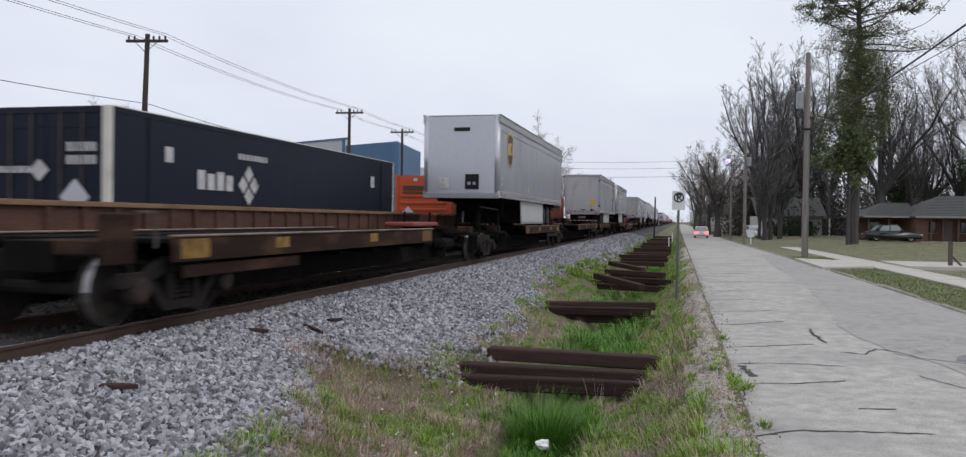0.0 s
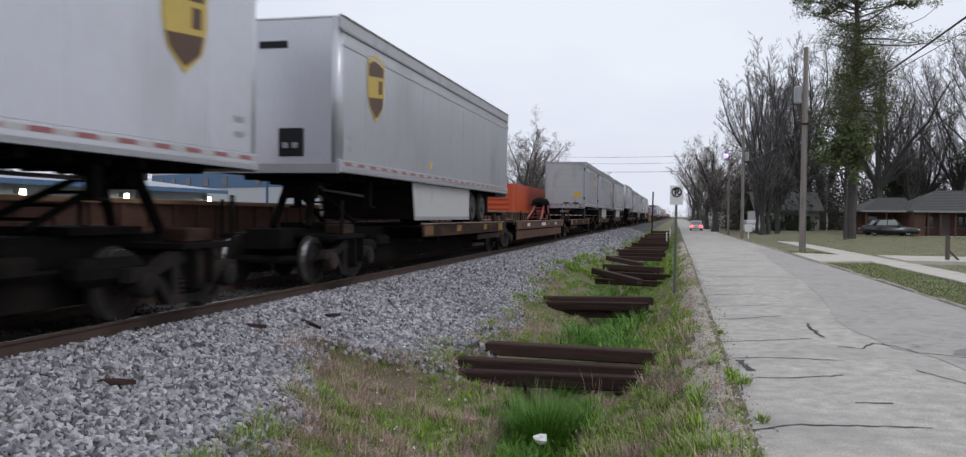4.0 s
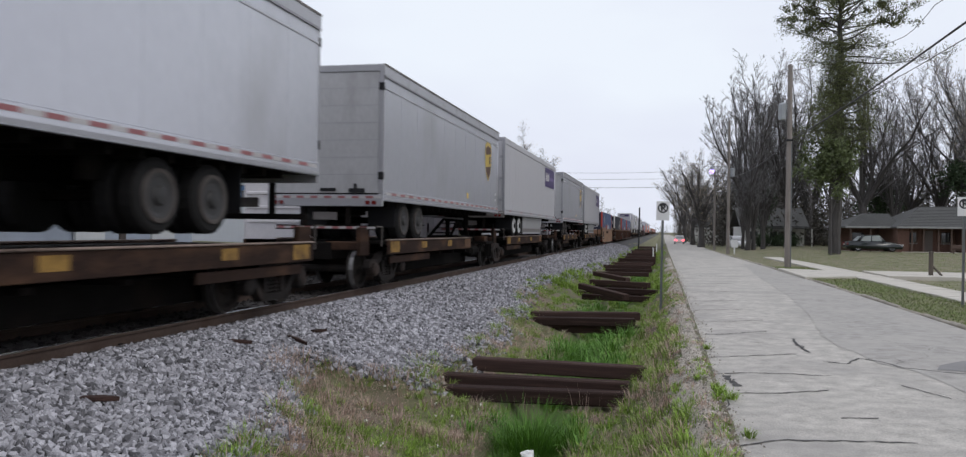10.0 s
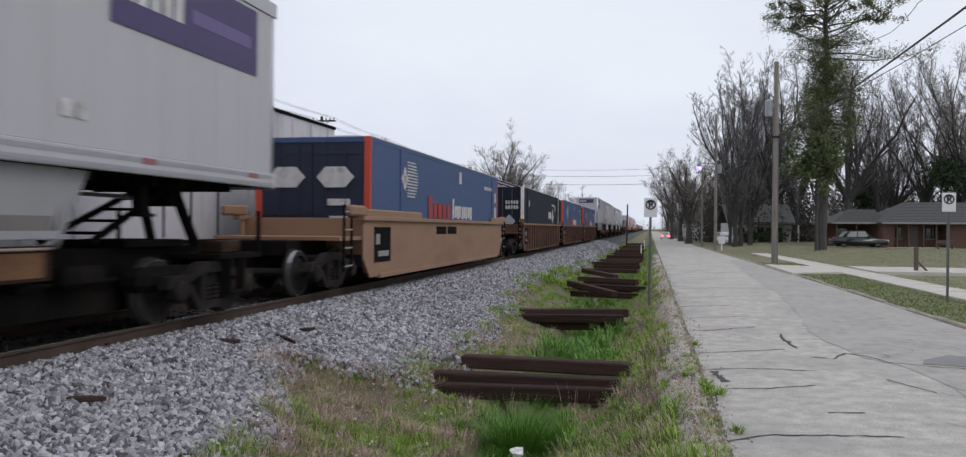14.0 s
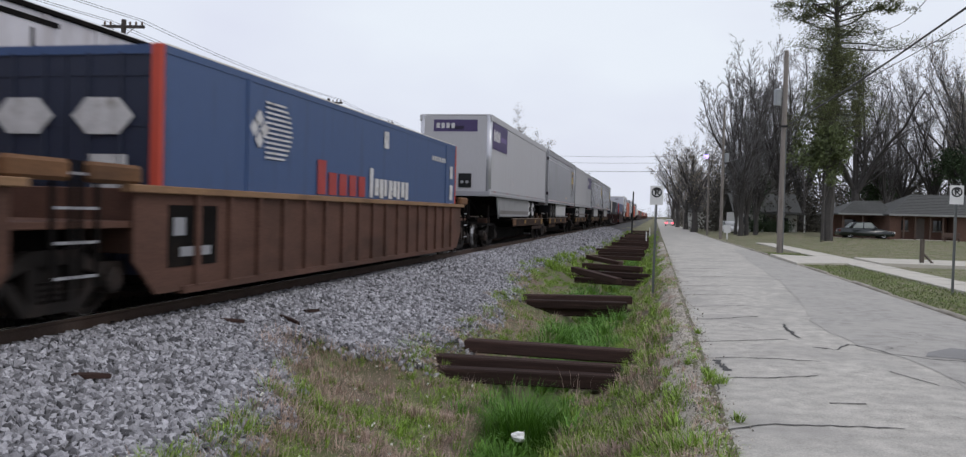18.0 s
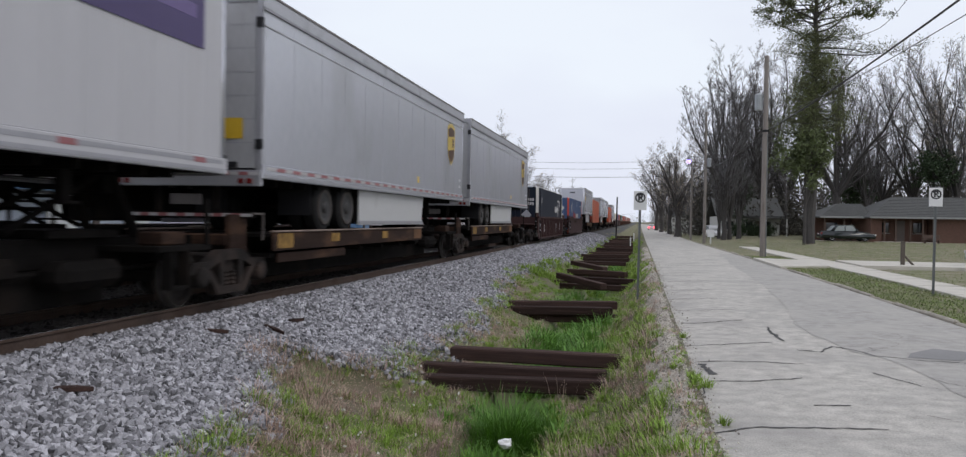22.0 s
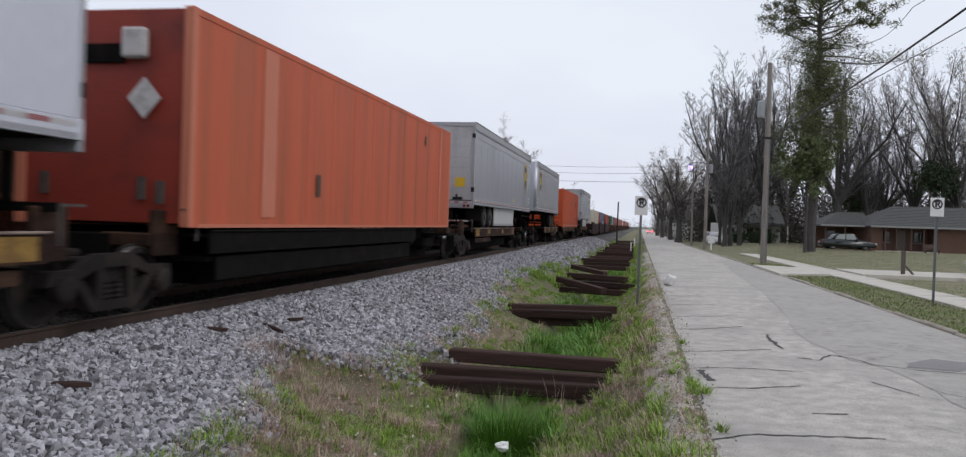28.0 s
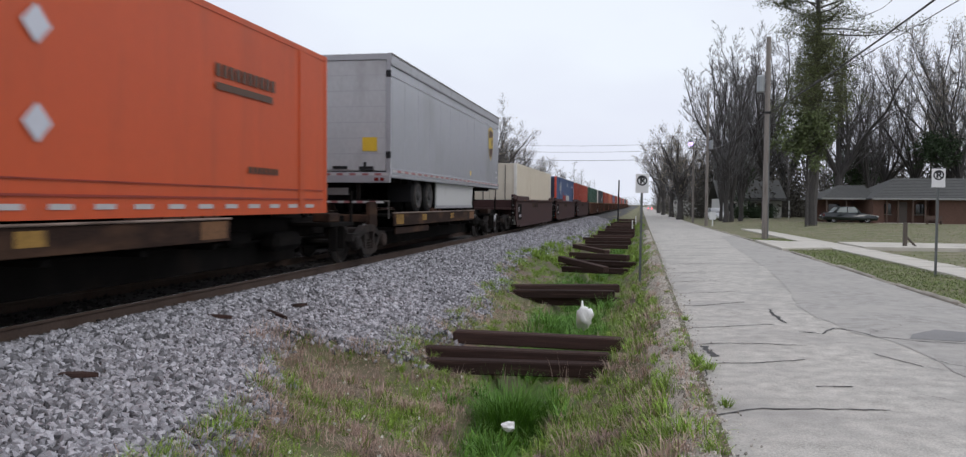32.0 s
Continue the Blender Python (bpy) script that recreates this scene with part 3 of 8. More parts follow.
def trailer(L, lead, brand, skirt=True, hub=None, body=None, height=0.0, emblem_at=1.75, sill=0.0):
    """A road trailer on its wheels. lead: which end runs first, the nose or the doors. Local y runs back from the leading end."""
    nose = lead == "nose"
    Y = (lambda v: v) if nose else (lambda v: L - v)
    body = body or M_ALU
    hub = hub or M_HUB
    top = TOP + height
    B = BODY + sill
    what = {"shield": "grey aluminium trailer, gold shield emblem", "purple": "pale grey ribbed trailer, purple sign",
            "reefer": "white refrigerated trailer, black cooling unit"}[brand]
    T = thing("road_trailer", what + (", nose first" if nose else ", doors first") + " on rail car", "trailer", "trailers on the train")

    def bx(x0, x1, a, b, z0, z1, bevel=0.0):
        a, b = sorted((Y(a), Y(b)))
        return (x0, x1, a, b, z0, z1)

    def p(name, material, *rows, label="", bevel=0.008, parent=None):
        return part(name, boxes(*[bx(*r) for r in rows], bevel=bevel), material, parent or T, label)

    for s in (-1, 1):
        xa, xb = sorted((s * (HW - 0.04), s * HW))
        side = p("side_wall", body, (xa, xb, 0.105, L - 0.06, B + 0.22, top - 0.24))
        if s > 0 and brand in ("purple", "reefer"):
            stuff(p("panel_ribbing", body, *[(HW - 0.001, HW + 0.0025, a, a + 0.05, B + 0.26, top - 0.28) for a in steps(0.5, L - 0.5, 0.61 if brand == "purple" else 1.22)], bevel=0, parent=side))
        elif s > 0:
            stuff(p("panel_seaming", body, *[(HW - 0.001, HW + 0.003, a, a + 0.04, B + 0.26, top - 0.28) for a in steps(1.22, L - 1.22, 1.22)], bevel=0, parent=side))
            stuff(p("riveting", M_ALU_DK, *[(HW + 0.022, HW + 0.027, a, a + 0.02, B + 0.205, B + 0.225) for a in steps(0.2, L - 0.2, 0.3)], bevel=0, parent=side))
        xr, xo = sorted((s * (HW - 0.06), s * (HW + 0.022)))
        p("top_rail", M_RAILCAPS if brand == "shield" else body, (xr, xo, 0, L, top - 0.24, top - 0.02))
        if brand == "shield":
            p("gutter", M_ALU_DK, (*sorted((s * HW, s * (HW + 0.035))), 0.02, L - 0.02, top - 0.275, top - 0.25), bevel=0)
            p("roof_lip", M_SILL, (*sorted((s * (HW - 0.03), s * (HW + 0.034))), 0.01, L - 0.01, top - 0.032, top + 0.006), bevel=0)
            p("gutter", M_RAILCAPS, (*sorted((s * HW, s * (HW + 0.012))), 0.06, L - 0.06, top - 0.52, top - 0.49), bevel=0)
        p("bottom_rail", body, (xr, xo, 0, L, B, B + 0.22))
        if s > 0:
            tape = p("reflective_tape", M_TAPE_W if brand != "purple" else M_ALU_DK, (HW + 0.022, HW + 0.025, 0.15, L - 0.15, B + 0.13, B + 0.185), bevel=0, label="white reflective tape")
            if brand != "purple":
                stuff(p("red_banding", M_TAPE_R, *[(HW + 0.025, HW + 0.027, a, b, B + 0.13, B + 0.185) for a, b in spans(0.2, L - 0.2, int(L / 0.62), 0.5)], bevel=0, parent=tape))
            else:
                stuff(p("red_banding", M_TAPE_R, *[(HW + 0.025, HW + 0.028, e, e + 0.28, B + 0.12, B + 0.19) for e in steps(0.6, L - 1.2, 2.4)], bevel=0, parent=tape))
            p("rub_strip", M_ALU_DK, (HW + 0.022, HW + 0.03, 0.1, L - 0.1, B + 0.02, B + 0.07), bevel=0)
    p("roof", M_ROOFW, (-HW + 0.03, HW - 0.03, 0.02, L - 0.02, top - 0.03, top))
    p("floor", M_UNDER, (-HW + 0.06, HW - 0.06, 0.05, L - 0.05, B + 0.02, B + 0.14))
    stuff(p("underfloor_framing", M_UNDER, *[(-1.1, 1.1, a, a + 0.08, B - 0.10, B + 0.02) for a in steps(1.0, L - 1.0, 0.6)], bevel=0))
    # nose
    p("nose_wall", body, (-HW + 0.105, HW - 0.105, 0, 0.06, B, top - 0.05))
    for s in (-1, 1):
        part("corner_post", tube(bmesh.new(), (s * (HW - 0.105), Y(0.105), B), (s * (HW - 0.105), Y(0.105), top - 0.03), 0.118, seg=18), M_ALU, T, smooth=True)
    if brand == "reefer":
        u = p("cooling_unit", M_BLACK, (-0.95, 0.95, -0.42, 0.0, top - 1.35, top - 0.12), bevel=0.06, label="black cooling unit with louvres")
        stuff(p("louvre_bank", M_UNDER, *[(-0.8, 0.8, -0.45, -0.41, z, z + 0.05) for z in steps(top - 1.2, top - 0.3, 0.13)], bevel=0, parent=u))
        p("unit_casing", M_REEFER, (-0.95, 0.95, -0.36, 0.0, top - 2.1, top - 1.36), bevel=0.05)
    g = p("gladhand_box", M_BLACK, (0.15, 0.62, -0.03, 0.0, B + 0.28, B + 0.78))
    for x in (0.24, 0.42):
        p("air_coupling", M_ALU_DK, (x, x + 0.1, -0.07, -0.03, B + 0.42, B + 0.52), parent=g)
    p("document_holder", M_MARK, (-0.75, -0.42, -0.02, 0.0, B + 0.3, B + 0.66))
    p("nose_number", M_BLACK, (-0.25, 0.3, -0.008, 0.0, top - 0.55, top - 0.42), bevel=0, label="row of dark unreadable characters")
    p("nose_sill", M_ALU_DK, (-HW + 0.02, HW - 0.02, -0.02, 0.05, B - 0.02, B + 0.16))
    # doors
    D = L
    p("door_frame", M_ALU_DK, (-HW, -HW + 0.09, D - 0.07, D + 0.01, B, top), (HW - 0.09, HW, D - 0.07, D + 0.01, B, top), (-HW + 0.08, HW - 0.08, D - 0.068, D + 0.008, top - 0.14, top - 0.002), bevel=0)
    if brand == "purple":
        for s in (-1, 1):
            d = p("door", body, (*sorted((s * 0.015, s * (HW - 0.1))), D - 0.05, D, B + 0.12, top - 0.15))
            for xo in (0.28, 0.62):
                q = part("lock_rod", tube(bmesh.new(), (s * xo, Y(D + 0.03), B + 0.08), (s * xo, Y(D + 0.03), top - 0.17), 0.018, seg=6), M_ALU_DK, d)
            stuff(p("hinge_set", M_ALU_DK, *[(*sorted((s * (HW - 0.2), s * (HW - 0.03))), D, D + 0.025, z, z + 0.09) for z in (B + 0.5, B + 1.3, B + 2.1)], bevel=0, parent=d))
    else:
        d = p("door", M_DOORP, (-HW + 0.1, HW - 0.1, D - 0.05, D - 0.01, B + 0.16, top - 0.15), label="roll-up rear door")
        stuff(p("door_seaming", M_ALU_DK, *[(-HW + 0.1, HW - 0.1, D - 0.0105, D - 0.006, z, z + 0.012) for z in steps(B + 0.55, top - 0.5, 0.36)], bevel=0, parent=d))
        p("latch", M_BLACK, (0.55, 0.9, D - 0.01, D + 0.04, B + 0.17, B + 0.26), (0.66, 0.72, D - 0.01, D + 0.03, B + 0.26, B + 0.36), parent=d)
        for z in (B + 0.45, top - 0.55):
            p("hinge_block", M_BLACK, (HW - 0.10, HW + 0.012, D - 0.03, D + 0.035, z, z + 0.16))
        p("door_handle", M_BLACK, (-0.1, 0.25, D - 0.01, D + 0.03, B + 0.2, B + 0.27), parent=d)
    p("rear_sill", M_ALU_DK if brand == "shield" else M_SILL, (-HW, HW, D - 0.06, D + 0.03, B - 0.12, B + 0.13))
    tp = p("sill_tape", M_TAPE_W, (-HW + 0.03, HW - 0.03, D + 0.03, D + 0.033, B + 0.05, B + 0.1), bevel=0)
    stuff(p("red_banding", M_TAPE_R, *[(a, b, D + 0.033, D + 0.036, B + 0.05, B + 0.1) for a, b in spans(-HW + 0.05, HW - 0.05, 8, 0.5)], bevel=0, parent=tp))
    for x in (-1.12, -0.98, 0.98, 1.12):
        p("tail_lamp", M_TAIL, (x - 0.05, x + 0.05, D + 0.03, D + 0.05, B - 0.08, B + 0.0))
    bp = p("bumper", M_UNDER, (-1.15, 1.15, D - 0.14, D - 0.04, 1.24, 1.34))
    for x in (-0.55, 0.45):
        p("bumper_hanger", M_UNDER, (x, x + 0.1, D - 0.14, D - 0.06, 1.34, B - 0.12), parent=bp)
    bt = p("bumper_tape", M_TAPE_W, (-1.13, 1.13, D - 0.04, D - 0.037, 1.265, 1.315), bevel=0)
    stuff(p("red_banding", M_TAPE_R, *[(a, b, D - 0.037, D - 0.034, 1.265, 1.315) for a, b in spans(-1.1, 1.1, 7, 0.5)], bevel=0, parent=bt))
    p("licence_panel", M_SILL, (-0.3, 0.25, D - 0.1, D - 0.08, 1.45, 1.62))
    if (L > 13 or L < 10) and brand == "shield":
        p("placard", M_YELLOW, (0.62, 0.98, D, D + 0.004, B + 0.62, B + 0.94), bevel=0, label="yellow placard")
    # running gear
    ys = (L - 3.05, L - 4.25) if L > 13 else (L - 2.0, L - 3.15) if L > 10 else (L - 1.6,)
    road_wheels(T, [Y(v) for v in ys], DECK + 0.47, hub)
    for x in (-0.62, 0.5):
        p("bogie_frame", M_UNDER, (x, x + 0.12, ys[-1] - 0.7, ys[0] + 0.7, DECK + 0.62, B))
    for s in (-1, 1):
        p("mudflap", M_BLACK, (*sorted((s * 0.5, s * 1.15)), ys[0] + 0.72, ys[0] + 0.735, DECK + 0.3, B))
    for s in (-1, 1):
        leg = p("landing_leg", M_UNDER, (*sorted((s * 0.72, s * 0.86)), 2.62, 2.76, DECK + 0.42, B))
        p("landing_foot", M_UNDER, (*sorted((s * 0.66, s * 0.92)), 2.55, 2.83, DECK + 0.38, DECK + 0.42), parent=leg)
    part("leg_brace", tube(bmesh.new(), (-0.75, Y(2.69), B - 0.15), (0.75, Y(2.69), DECK + 0.62), 0.03, seg=6), M_ALU_DK, T)
    part("king_pin", lathe(bmesh.new(), [(B - 0.22, 0.03), (B - 0.2, 0.06), (B - 0.02, 0.06), (B - 0.015, 0.3)], 12, "z", (0, Y(0.95), 0)), M_UNDER, T)
    if skirt:
        a0, a1 = (4.6 if skirt is True else skirt, L - 4.85) if L > 10 else (L - 5.2, L - 2.6)
        if brand == "purple":
            a0 = 2.5 if nose else 4.6
            for s in (-1, 1):
                part("belly_flare", prism(bmesh.new(), [(Y(a0 - 0.45), B - 0.01), (Y(a0 + 0.01), B - 0.01), (Y(a0 + 0.01), 1.03)], "x", *sorted((s * 1.12, s * 1.17))), M_SKIRT2, T)
        # solid black core in place of the shaded hollow between the panels
        bb = p("belly_box", M_UNDER, (-1.14, 1.14, a0 + 0.15, a1, 1.14, B - 0.005), bevel=0.03, label="black core for the shade between the belly side panels")
        for s in (-1, 1):
            # reefer panels are blackened to paint the shade between the two trains
            part("side_panel", prism(bmesh.new(), [(Y(a0 - 0.1), B - 0.005), (Y(a1), B - 0.005), (Y(a1), 1.12), (Y(a0 + 0.12), 1.12)], "x", *sorted((s * 1.142, s * 1.18))), M_UNDER if brand == "reefer" else M_SKIRT2 if brand == "purple" else M_SKIRT, bb, "side panel under the trailer body")
        if brand == "purple":
            p("belly_band", M_SILL, (1.18, 1.19, a0 + 0.12, a1 - 0.02, 1.21, 1.36), bevel=0)
        p("box_lip", M_ALU_DK, (1.18, 1.195, a0 + 0.02, a1 - 0.02, 1.13, 1.21), bevel=0)
    # signs
    if brand == "shield":
        shield(T, HW + 0.006, Y(emblem_at), B + 1.70, 1.28)
        stuff(p("side_number", M_ALU_DK, (HW, HW + 0.004, 0.35, 0.62, B + 0.62, B + 0.7), (HW, HW + 0.004, 0.35, 0.6, B + 0.42, B + 0.5), bevel=0, label="small dark unreadable characters"))
        p("side_label", M_YELLOW, (HW, HW + 0.004, L * 0.37, L * 0.37 + 0.16, B + 0.36, B + 0.52), bevel=0)
    if brand == "purple":
        s0, s1, sz = (0.2, 3.1, top - 1.2) if nose else (0.65, 4.0, top - 1.25)
        sg = p("sign", M_PURPLE, (HW + 0.012, HW + 0.018, s0, s1, sz, sz + 0.95), bevel=0, label="purple sign with pale plain shapes")
        stuff(p("sign_shape", M_MARK, *[(HW + 0.018, HW + 0.021, a, a + 0.19, sz + 0.3, sz + 0.70 - 0.07 * (i % 2)) for i, a in enumerate(steps(s0 + 0.2, s0 + 1.2, 0.25) if nose else steps(s1 - 1.4, s1 - 0.4, 0.25))], bevel=0, parent=sg))
        p("sign_bar", M_LILAC, (HW + 0.018, HW + 0.021, *((s0 + 1.5, s1 - 0.15) if nose else (s0 + 0.2, s1 - 1.6)), sz + 0.36, sz + 0.54), bevel=0, parent=sg)
        if nose:
            s2 = p("sign", M_PURPLE, (-0.8, 0.8, -0.008, -0.002, top - 0.62, top - 0.2), bevel=0, label="purple sign with pale plain shapes")
            stuff(p("sign_shape", M_MARK, *[(a, a + 0.12, -0.012, -0.008, top - 0.5, top - 0.32) for a in steps(-0.7, -0.15, 0.17)], bevel=0, parent=s2))
        else:
            p("door_sign", M_PURPLE, (0.2, 0.72, L, L + 0.006, top - 1.0, top - 0.58), bevel=0, label="purple door sign")
        stuff(p("side_number", M_MARK, (HW + 0.012, HW + 0.015, L * 0.3, L * 0.3 + 0.15, B + 0.5, B + 0.68), (HW + 0.012, HW + 0.015, L * 0.3 + 0.22, L * 0.3 + 0.37, B + 0.5, B + 0.68), bevel=0, label="two pale unreadable characters"))
    return T


def container(L, style, mark=None, bright=False):
    """A corrugated or panelled box of the train's containers. Local z 0 is its underside."""
    H = 2.88
    side_m, post_m, label = {
        "navy": (M_NAVY, M_CORNER_W, "navy container with white corner posts and pale markings"),
        "blue": (M_BLUE, M_CORNER_R, "blue ribbed container with red corner posts and white markings"),
        "orange": (M_ORANGE, M_ORANGE, "bright orange container with ribbed end wall"),
        "salmon": (M_ORANGE2, M_PALE_STRIP, "faded orange container with pale vertical strip"),
        "cream": (M_CREAM, M_CORNER_W, "cream container with ribbed sides"),
        "red": (M_REDC, M_REDC, "dull red container with ribbed sides"),
        "green": (M_GREENC, M_GREENC, "dark green container with ribbed sides"),
        "brown": (M_BROWNC, M_BROWNC, "dark brown weathered container with ribbed sides"),
    }[style]
    C = thing("container", label, "container", "containers on the train")

    def p(name, material, *rows, label="", bevel=0.0, parent=None):
        return part(name, boxes(*rows, bevel=bevel), material, parent or C, label)

    for s in (-1, 1):
        xa, xb = sorted((s * (HW - 0.05), s * (HW - 0.01)))
        w = p("side_wall", side_m, (xa, xb, 0.1, L - 0.1, 0.14, H - 0.1))
        if s > 0:
            if style in ("cream", "red", "green", "brown"):
                stuff(p("ribbing", side_m, *[(HW - 0.012, HW + 0.006, a, b, 0.16, H - 0.12) for a, b in spans(0.35, L - 0.35, int(L / 0.36), 0.55)], parent=w))
            elif style in ("salmon",):
                stuff(p("ribbing", side_m, *[(HW - 0.012, HW - 0.007, a, a + 0.03, 0.16, H - 0.12) for a in steps(2.6, L - 1.4, 1.22)], parent=w))
                for y0, y1 in ((2.05, 2.55), (L - 1.3, L - 1.18)):
                    p("pale_strip", M_PALE_STRIP, (HW - 0.011, HW + 0.007, y0, y1, 0.16, H - 0.12), parent=w)
            for a in ((2.1, L - 1.2) if style == "blue" else (1.1, L - 1.25)) if style != "salmon" else ():
                p("lifting_post", side_m, (HW - 0.012, HW + 0.012, a, a + 0.16, 0.12, H - 0.08), parent=w)
        xr, xo = sorted((s * (HW - 0.1), s * HW))
        p("top_rail", side_m, (xr, xo, 0.08, L - 0.08, H - 0.1, H - 0.01))
        if style in ("navy", "blue"):
            p("roof_lip", M_CORNER_W, (xr, xo, 0.1, L - 0.1, H - 0.008, H + 0.012))
        p("bottom_rail", side_m, (xr, xo, 0.08, L - 0.08, 0, 0.14))
        for y in (0, L - 0.16):
            thin = 0.07 if style == "blue" else 0.12
            p("corner_post", post_m, (*sorted((s * (HW - 0.14), s * (HW + 0.004))), *((y, y + thin) if y == 0 else (L - thin, L)), 0.0, H), bevel=0.01)
    p("roof", side_m if style != "cream" else M_ROOFW, (-HW + 0.1, HW - 0.1, 0.1, L - 0.1, H - 0.05, H - 0.02))
    p("floor", M_UNDER, (-HW + 0.1, HW - 0.1, 0.1, L - 0.1, 0.02, 0.12))
    p("far_end_wall", side_m, (-HW + 0.14, HW - 0.14, L - 0.08, L - 0.04, 0.1, H - 0.05))
    if style in ("orange", "salmon"):
        # the salmon end wall has its shade painted in, besides the dirt
        e = p("end_wall", side_m if style == "orange" else M_ORANGE_SHADE, (-HW + 0.14, HW - 0.14, 0.05, 0.1, 0.05, H - 0.02))
        if style == "orange":
            for z in steps(0.4, 1.9, 0.3):
                p("end_rib", side_m, (-HW + 0.25, HW - 0.25, -0.01, 0.05, z, z + 0.13), bevel=0.02, parent=e)
            stuff(p("end_marking", M_BROWN, *[(a, a + 0.13, -0.006, 0.049, 2.22, 2.42) for a in steps(-0.95, 0.55, 0.15)], parent=e, label="dark plain bars of worn lettering"))
            p("end_underline", M_BROWN, (-0.95, 0.7, -0.006, 0.049, 2.06, 2.14), parent=e)
            stuff(p("end_plate", M_MARK, (-0.45, -0.3, 0.0, 0.049, 2.6, 2.75), (0.1, 0.4, 0.0, 0.049, 2.6, 2.78), parent=e))
        else:
            p("end_beam", M_UNDER, (-HW + 0.2, 0.3, 0.0, 0.05, 2.15, 2.4), parent=e)
            p("end_lamp", M_MARK, (0.3, 0.64, -0.08, 0.05, 2.2, 2.6), bevel=0.03, parent=e)
        dm = prism(bmesh.new(), [(0.55 - 1.25, 1.5), (0.8 - 1.25, 1.25), (0.55 - 1.25, 1.0), (0.3 - 1.25, 1.25)] if style == "orange" else [(0.62, 1.95), (0.86, 1.68), (0.62, 1.41), (0.38, 1.68)], "y", -0.02, 0.0)
        part("hazard_diamond", dm, M_MARK, C, "pale worn diamond placard")
    else:
        for s in (-1, 1):
            # blue doors are painted as shaded unless bright
            door_m = M_DOOR_SHADE if style == "blue" and not bright else side_m
            d = p("door", door_m, (*sorted((s * 0.01, s * (HW - 0.14))), 0.04, 0.09, 0.12, H - 0.12))
            for xo in (0.3, 0.75):
                part("lock_rod", tube(bmesh.new(), (s * xo, 0.02, 0.1), (s * xo, 0.02, H - 0.1), 0.02, seg=6), door_m if style == "blue" else M_GREYP, d)
            stuff(p("door_ribbing", door_m, *[(*sorted((s * 0.1, s * (HW - 0.22))), 0.025, 0.04, z, z + 0.06) for z in (0.5, 1.2, 1.9, 2.5)], parent=d))
        p("end_header", side_m, (-HW + 0.14, HW - 0.14, 0.02, 0.1, H - 0.12, H - 0.01))
        if style == "blue":
            for x in (-0.58, 0.52):
                hexo = [(x - 0.42, 2.02), (x - 0.22, 2.24), (x + 0.22, 2.24), (x + 0.42, 2.02), (x + 0.22, 1.8), (x - 0.22, 1.8)]
                part("door_badge", prism(bmesh.new(), hexo, "y", 0.0, 0.012), M_MARK, C, "white hexagonal badge")
            stuff(p("door_marking", M_MARK, (0.35, 0.85, 0.004, 0.018, 1.42, 1.56), (0.4, 0.8, 0.004, 0.018, 1.05, 1.2), (-0.8, -0.3, 0.004, 0.018, 0.55, 0.9), label="white plain bars"))
        if style == "navy":
            part("door_badge", prism(bmesh.new(), [(-0.32, 1.75), (-0.12, 1.95), (0.08, 1.75), (-0.12, 1.55)], "y", 0.0, 0.012), M_MARK, C, "white diamond badge")
            stuff(p("door_marking", M_MARK, *[(a, a + 0.1, 0.004, 0.018, 1.7, 1.82) for a in steps(-1.0, -0.4, 0.15)], *[(a, a + 0.08, 0.004, 0.018, z, z + 0.16) for z in (1.85, 2.08) for a in steps(0.45, 0.95, 0.125)], label="white plain bars"))
            part("hazard_diamond", prism(bmesh.new(), [(0.62, 1.6), (0.92, 1.28), (0.62, 0.96), (0.32, 1.28)], "y", 0.0, 0.012), M_ALU, C, "pale diamond placard")
    # side markings on the face towards the road
    X = HW + 0.008
    if style == "navy":
        m0 = L - 5.25 if mark is None else mark
        mk = stuff(p("marking", M_MARK, *[(X, X + 0.005, m0 + i * 0.36, m0 + i * 0.36 + 0.27, 1.52, 1.52 + h) for i, h in enumerate((0.40, 0.34, 0.40, 0.34))], label="white plain shapes of the owner's mark"))
        cy = m0 + 2.05
        for dy, dz in ((0, 0.25), (0, -0.25), (-0.25, 0), (0.25, 0)):
            part("marking_diamond", prism(bmesh.new(), [(cy + dy - 0.2, 1.68 + dz), (cy + dy, 1.88 + dz), (cy + dy + 0.2, 1.68 + dz), (cy + dy, 1.48 + dz)], "x", X, X + 0.006), M_MARK, C)
        stuff(p("lettering", M_MARK, *[(X, X + 0.005, a, a + 0.11, 2.25, 2.38) for a in steps(m0 + 1.6, m0 + 2.8, 0.17)], label="white unreadable number"))
        stuff(p("side_plate", M_MARK, (X, X + 0.006, L - 2.2, L - 1.9, 1.95, 2.3), (X, X + 0.006, 1.6, 1.85, 2.0, 2.3)))
    if style == "blue":
        stuff(p("marking_red", M_MARK_R, *[(X, X + 0.005, a, a + 0.36, 1.22, 1.82 if i == 0 else 1.62) for i, a in enumerate(steps(4.6, 6.6, 0.5))], label="red plain shapes of the owner's mark"))
        stuff(p("marking", M_MARK, *[(X, X + 0.005, a, a + (0.24 if i % 3 else 0.19), 1.22 + 0.05 * (i % 2), 1.82 if i == 0 else 1.62) for i, a in enumerate(steps(7.25, 9.65, 0.30))], label="white plain shapes of the owner's mark"))
        cy, cz = 2.75, 2.12
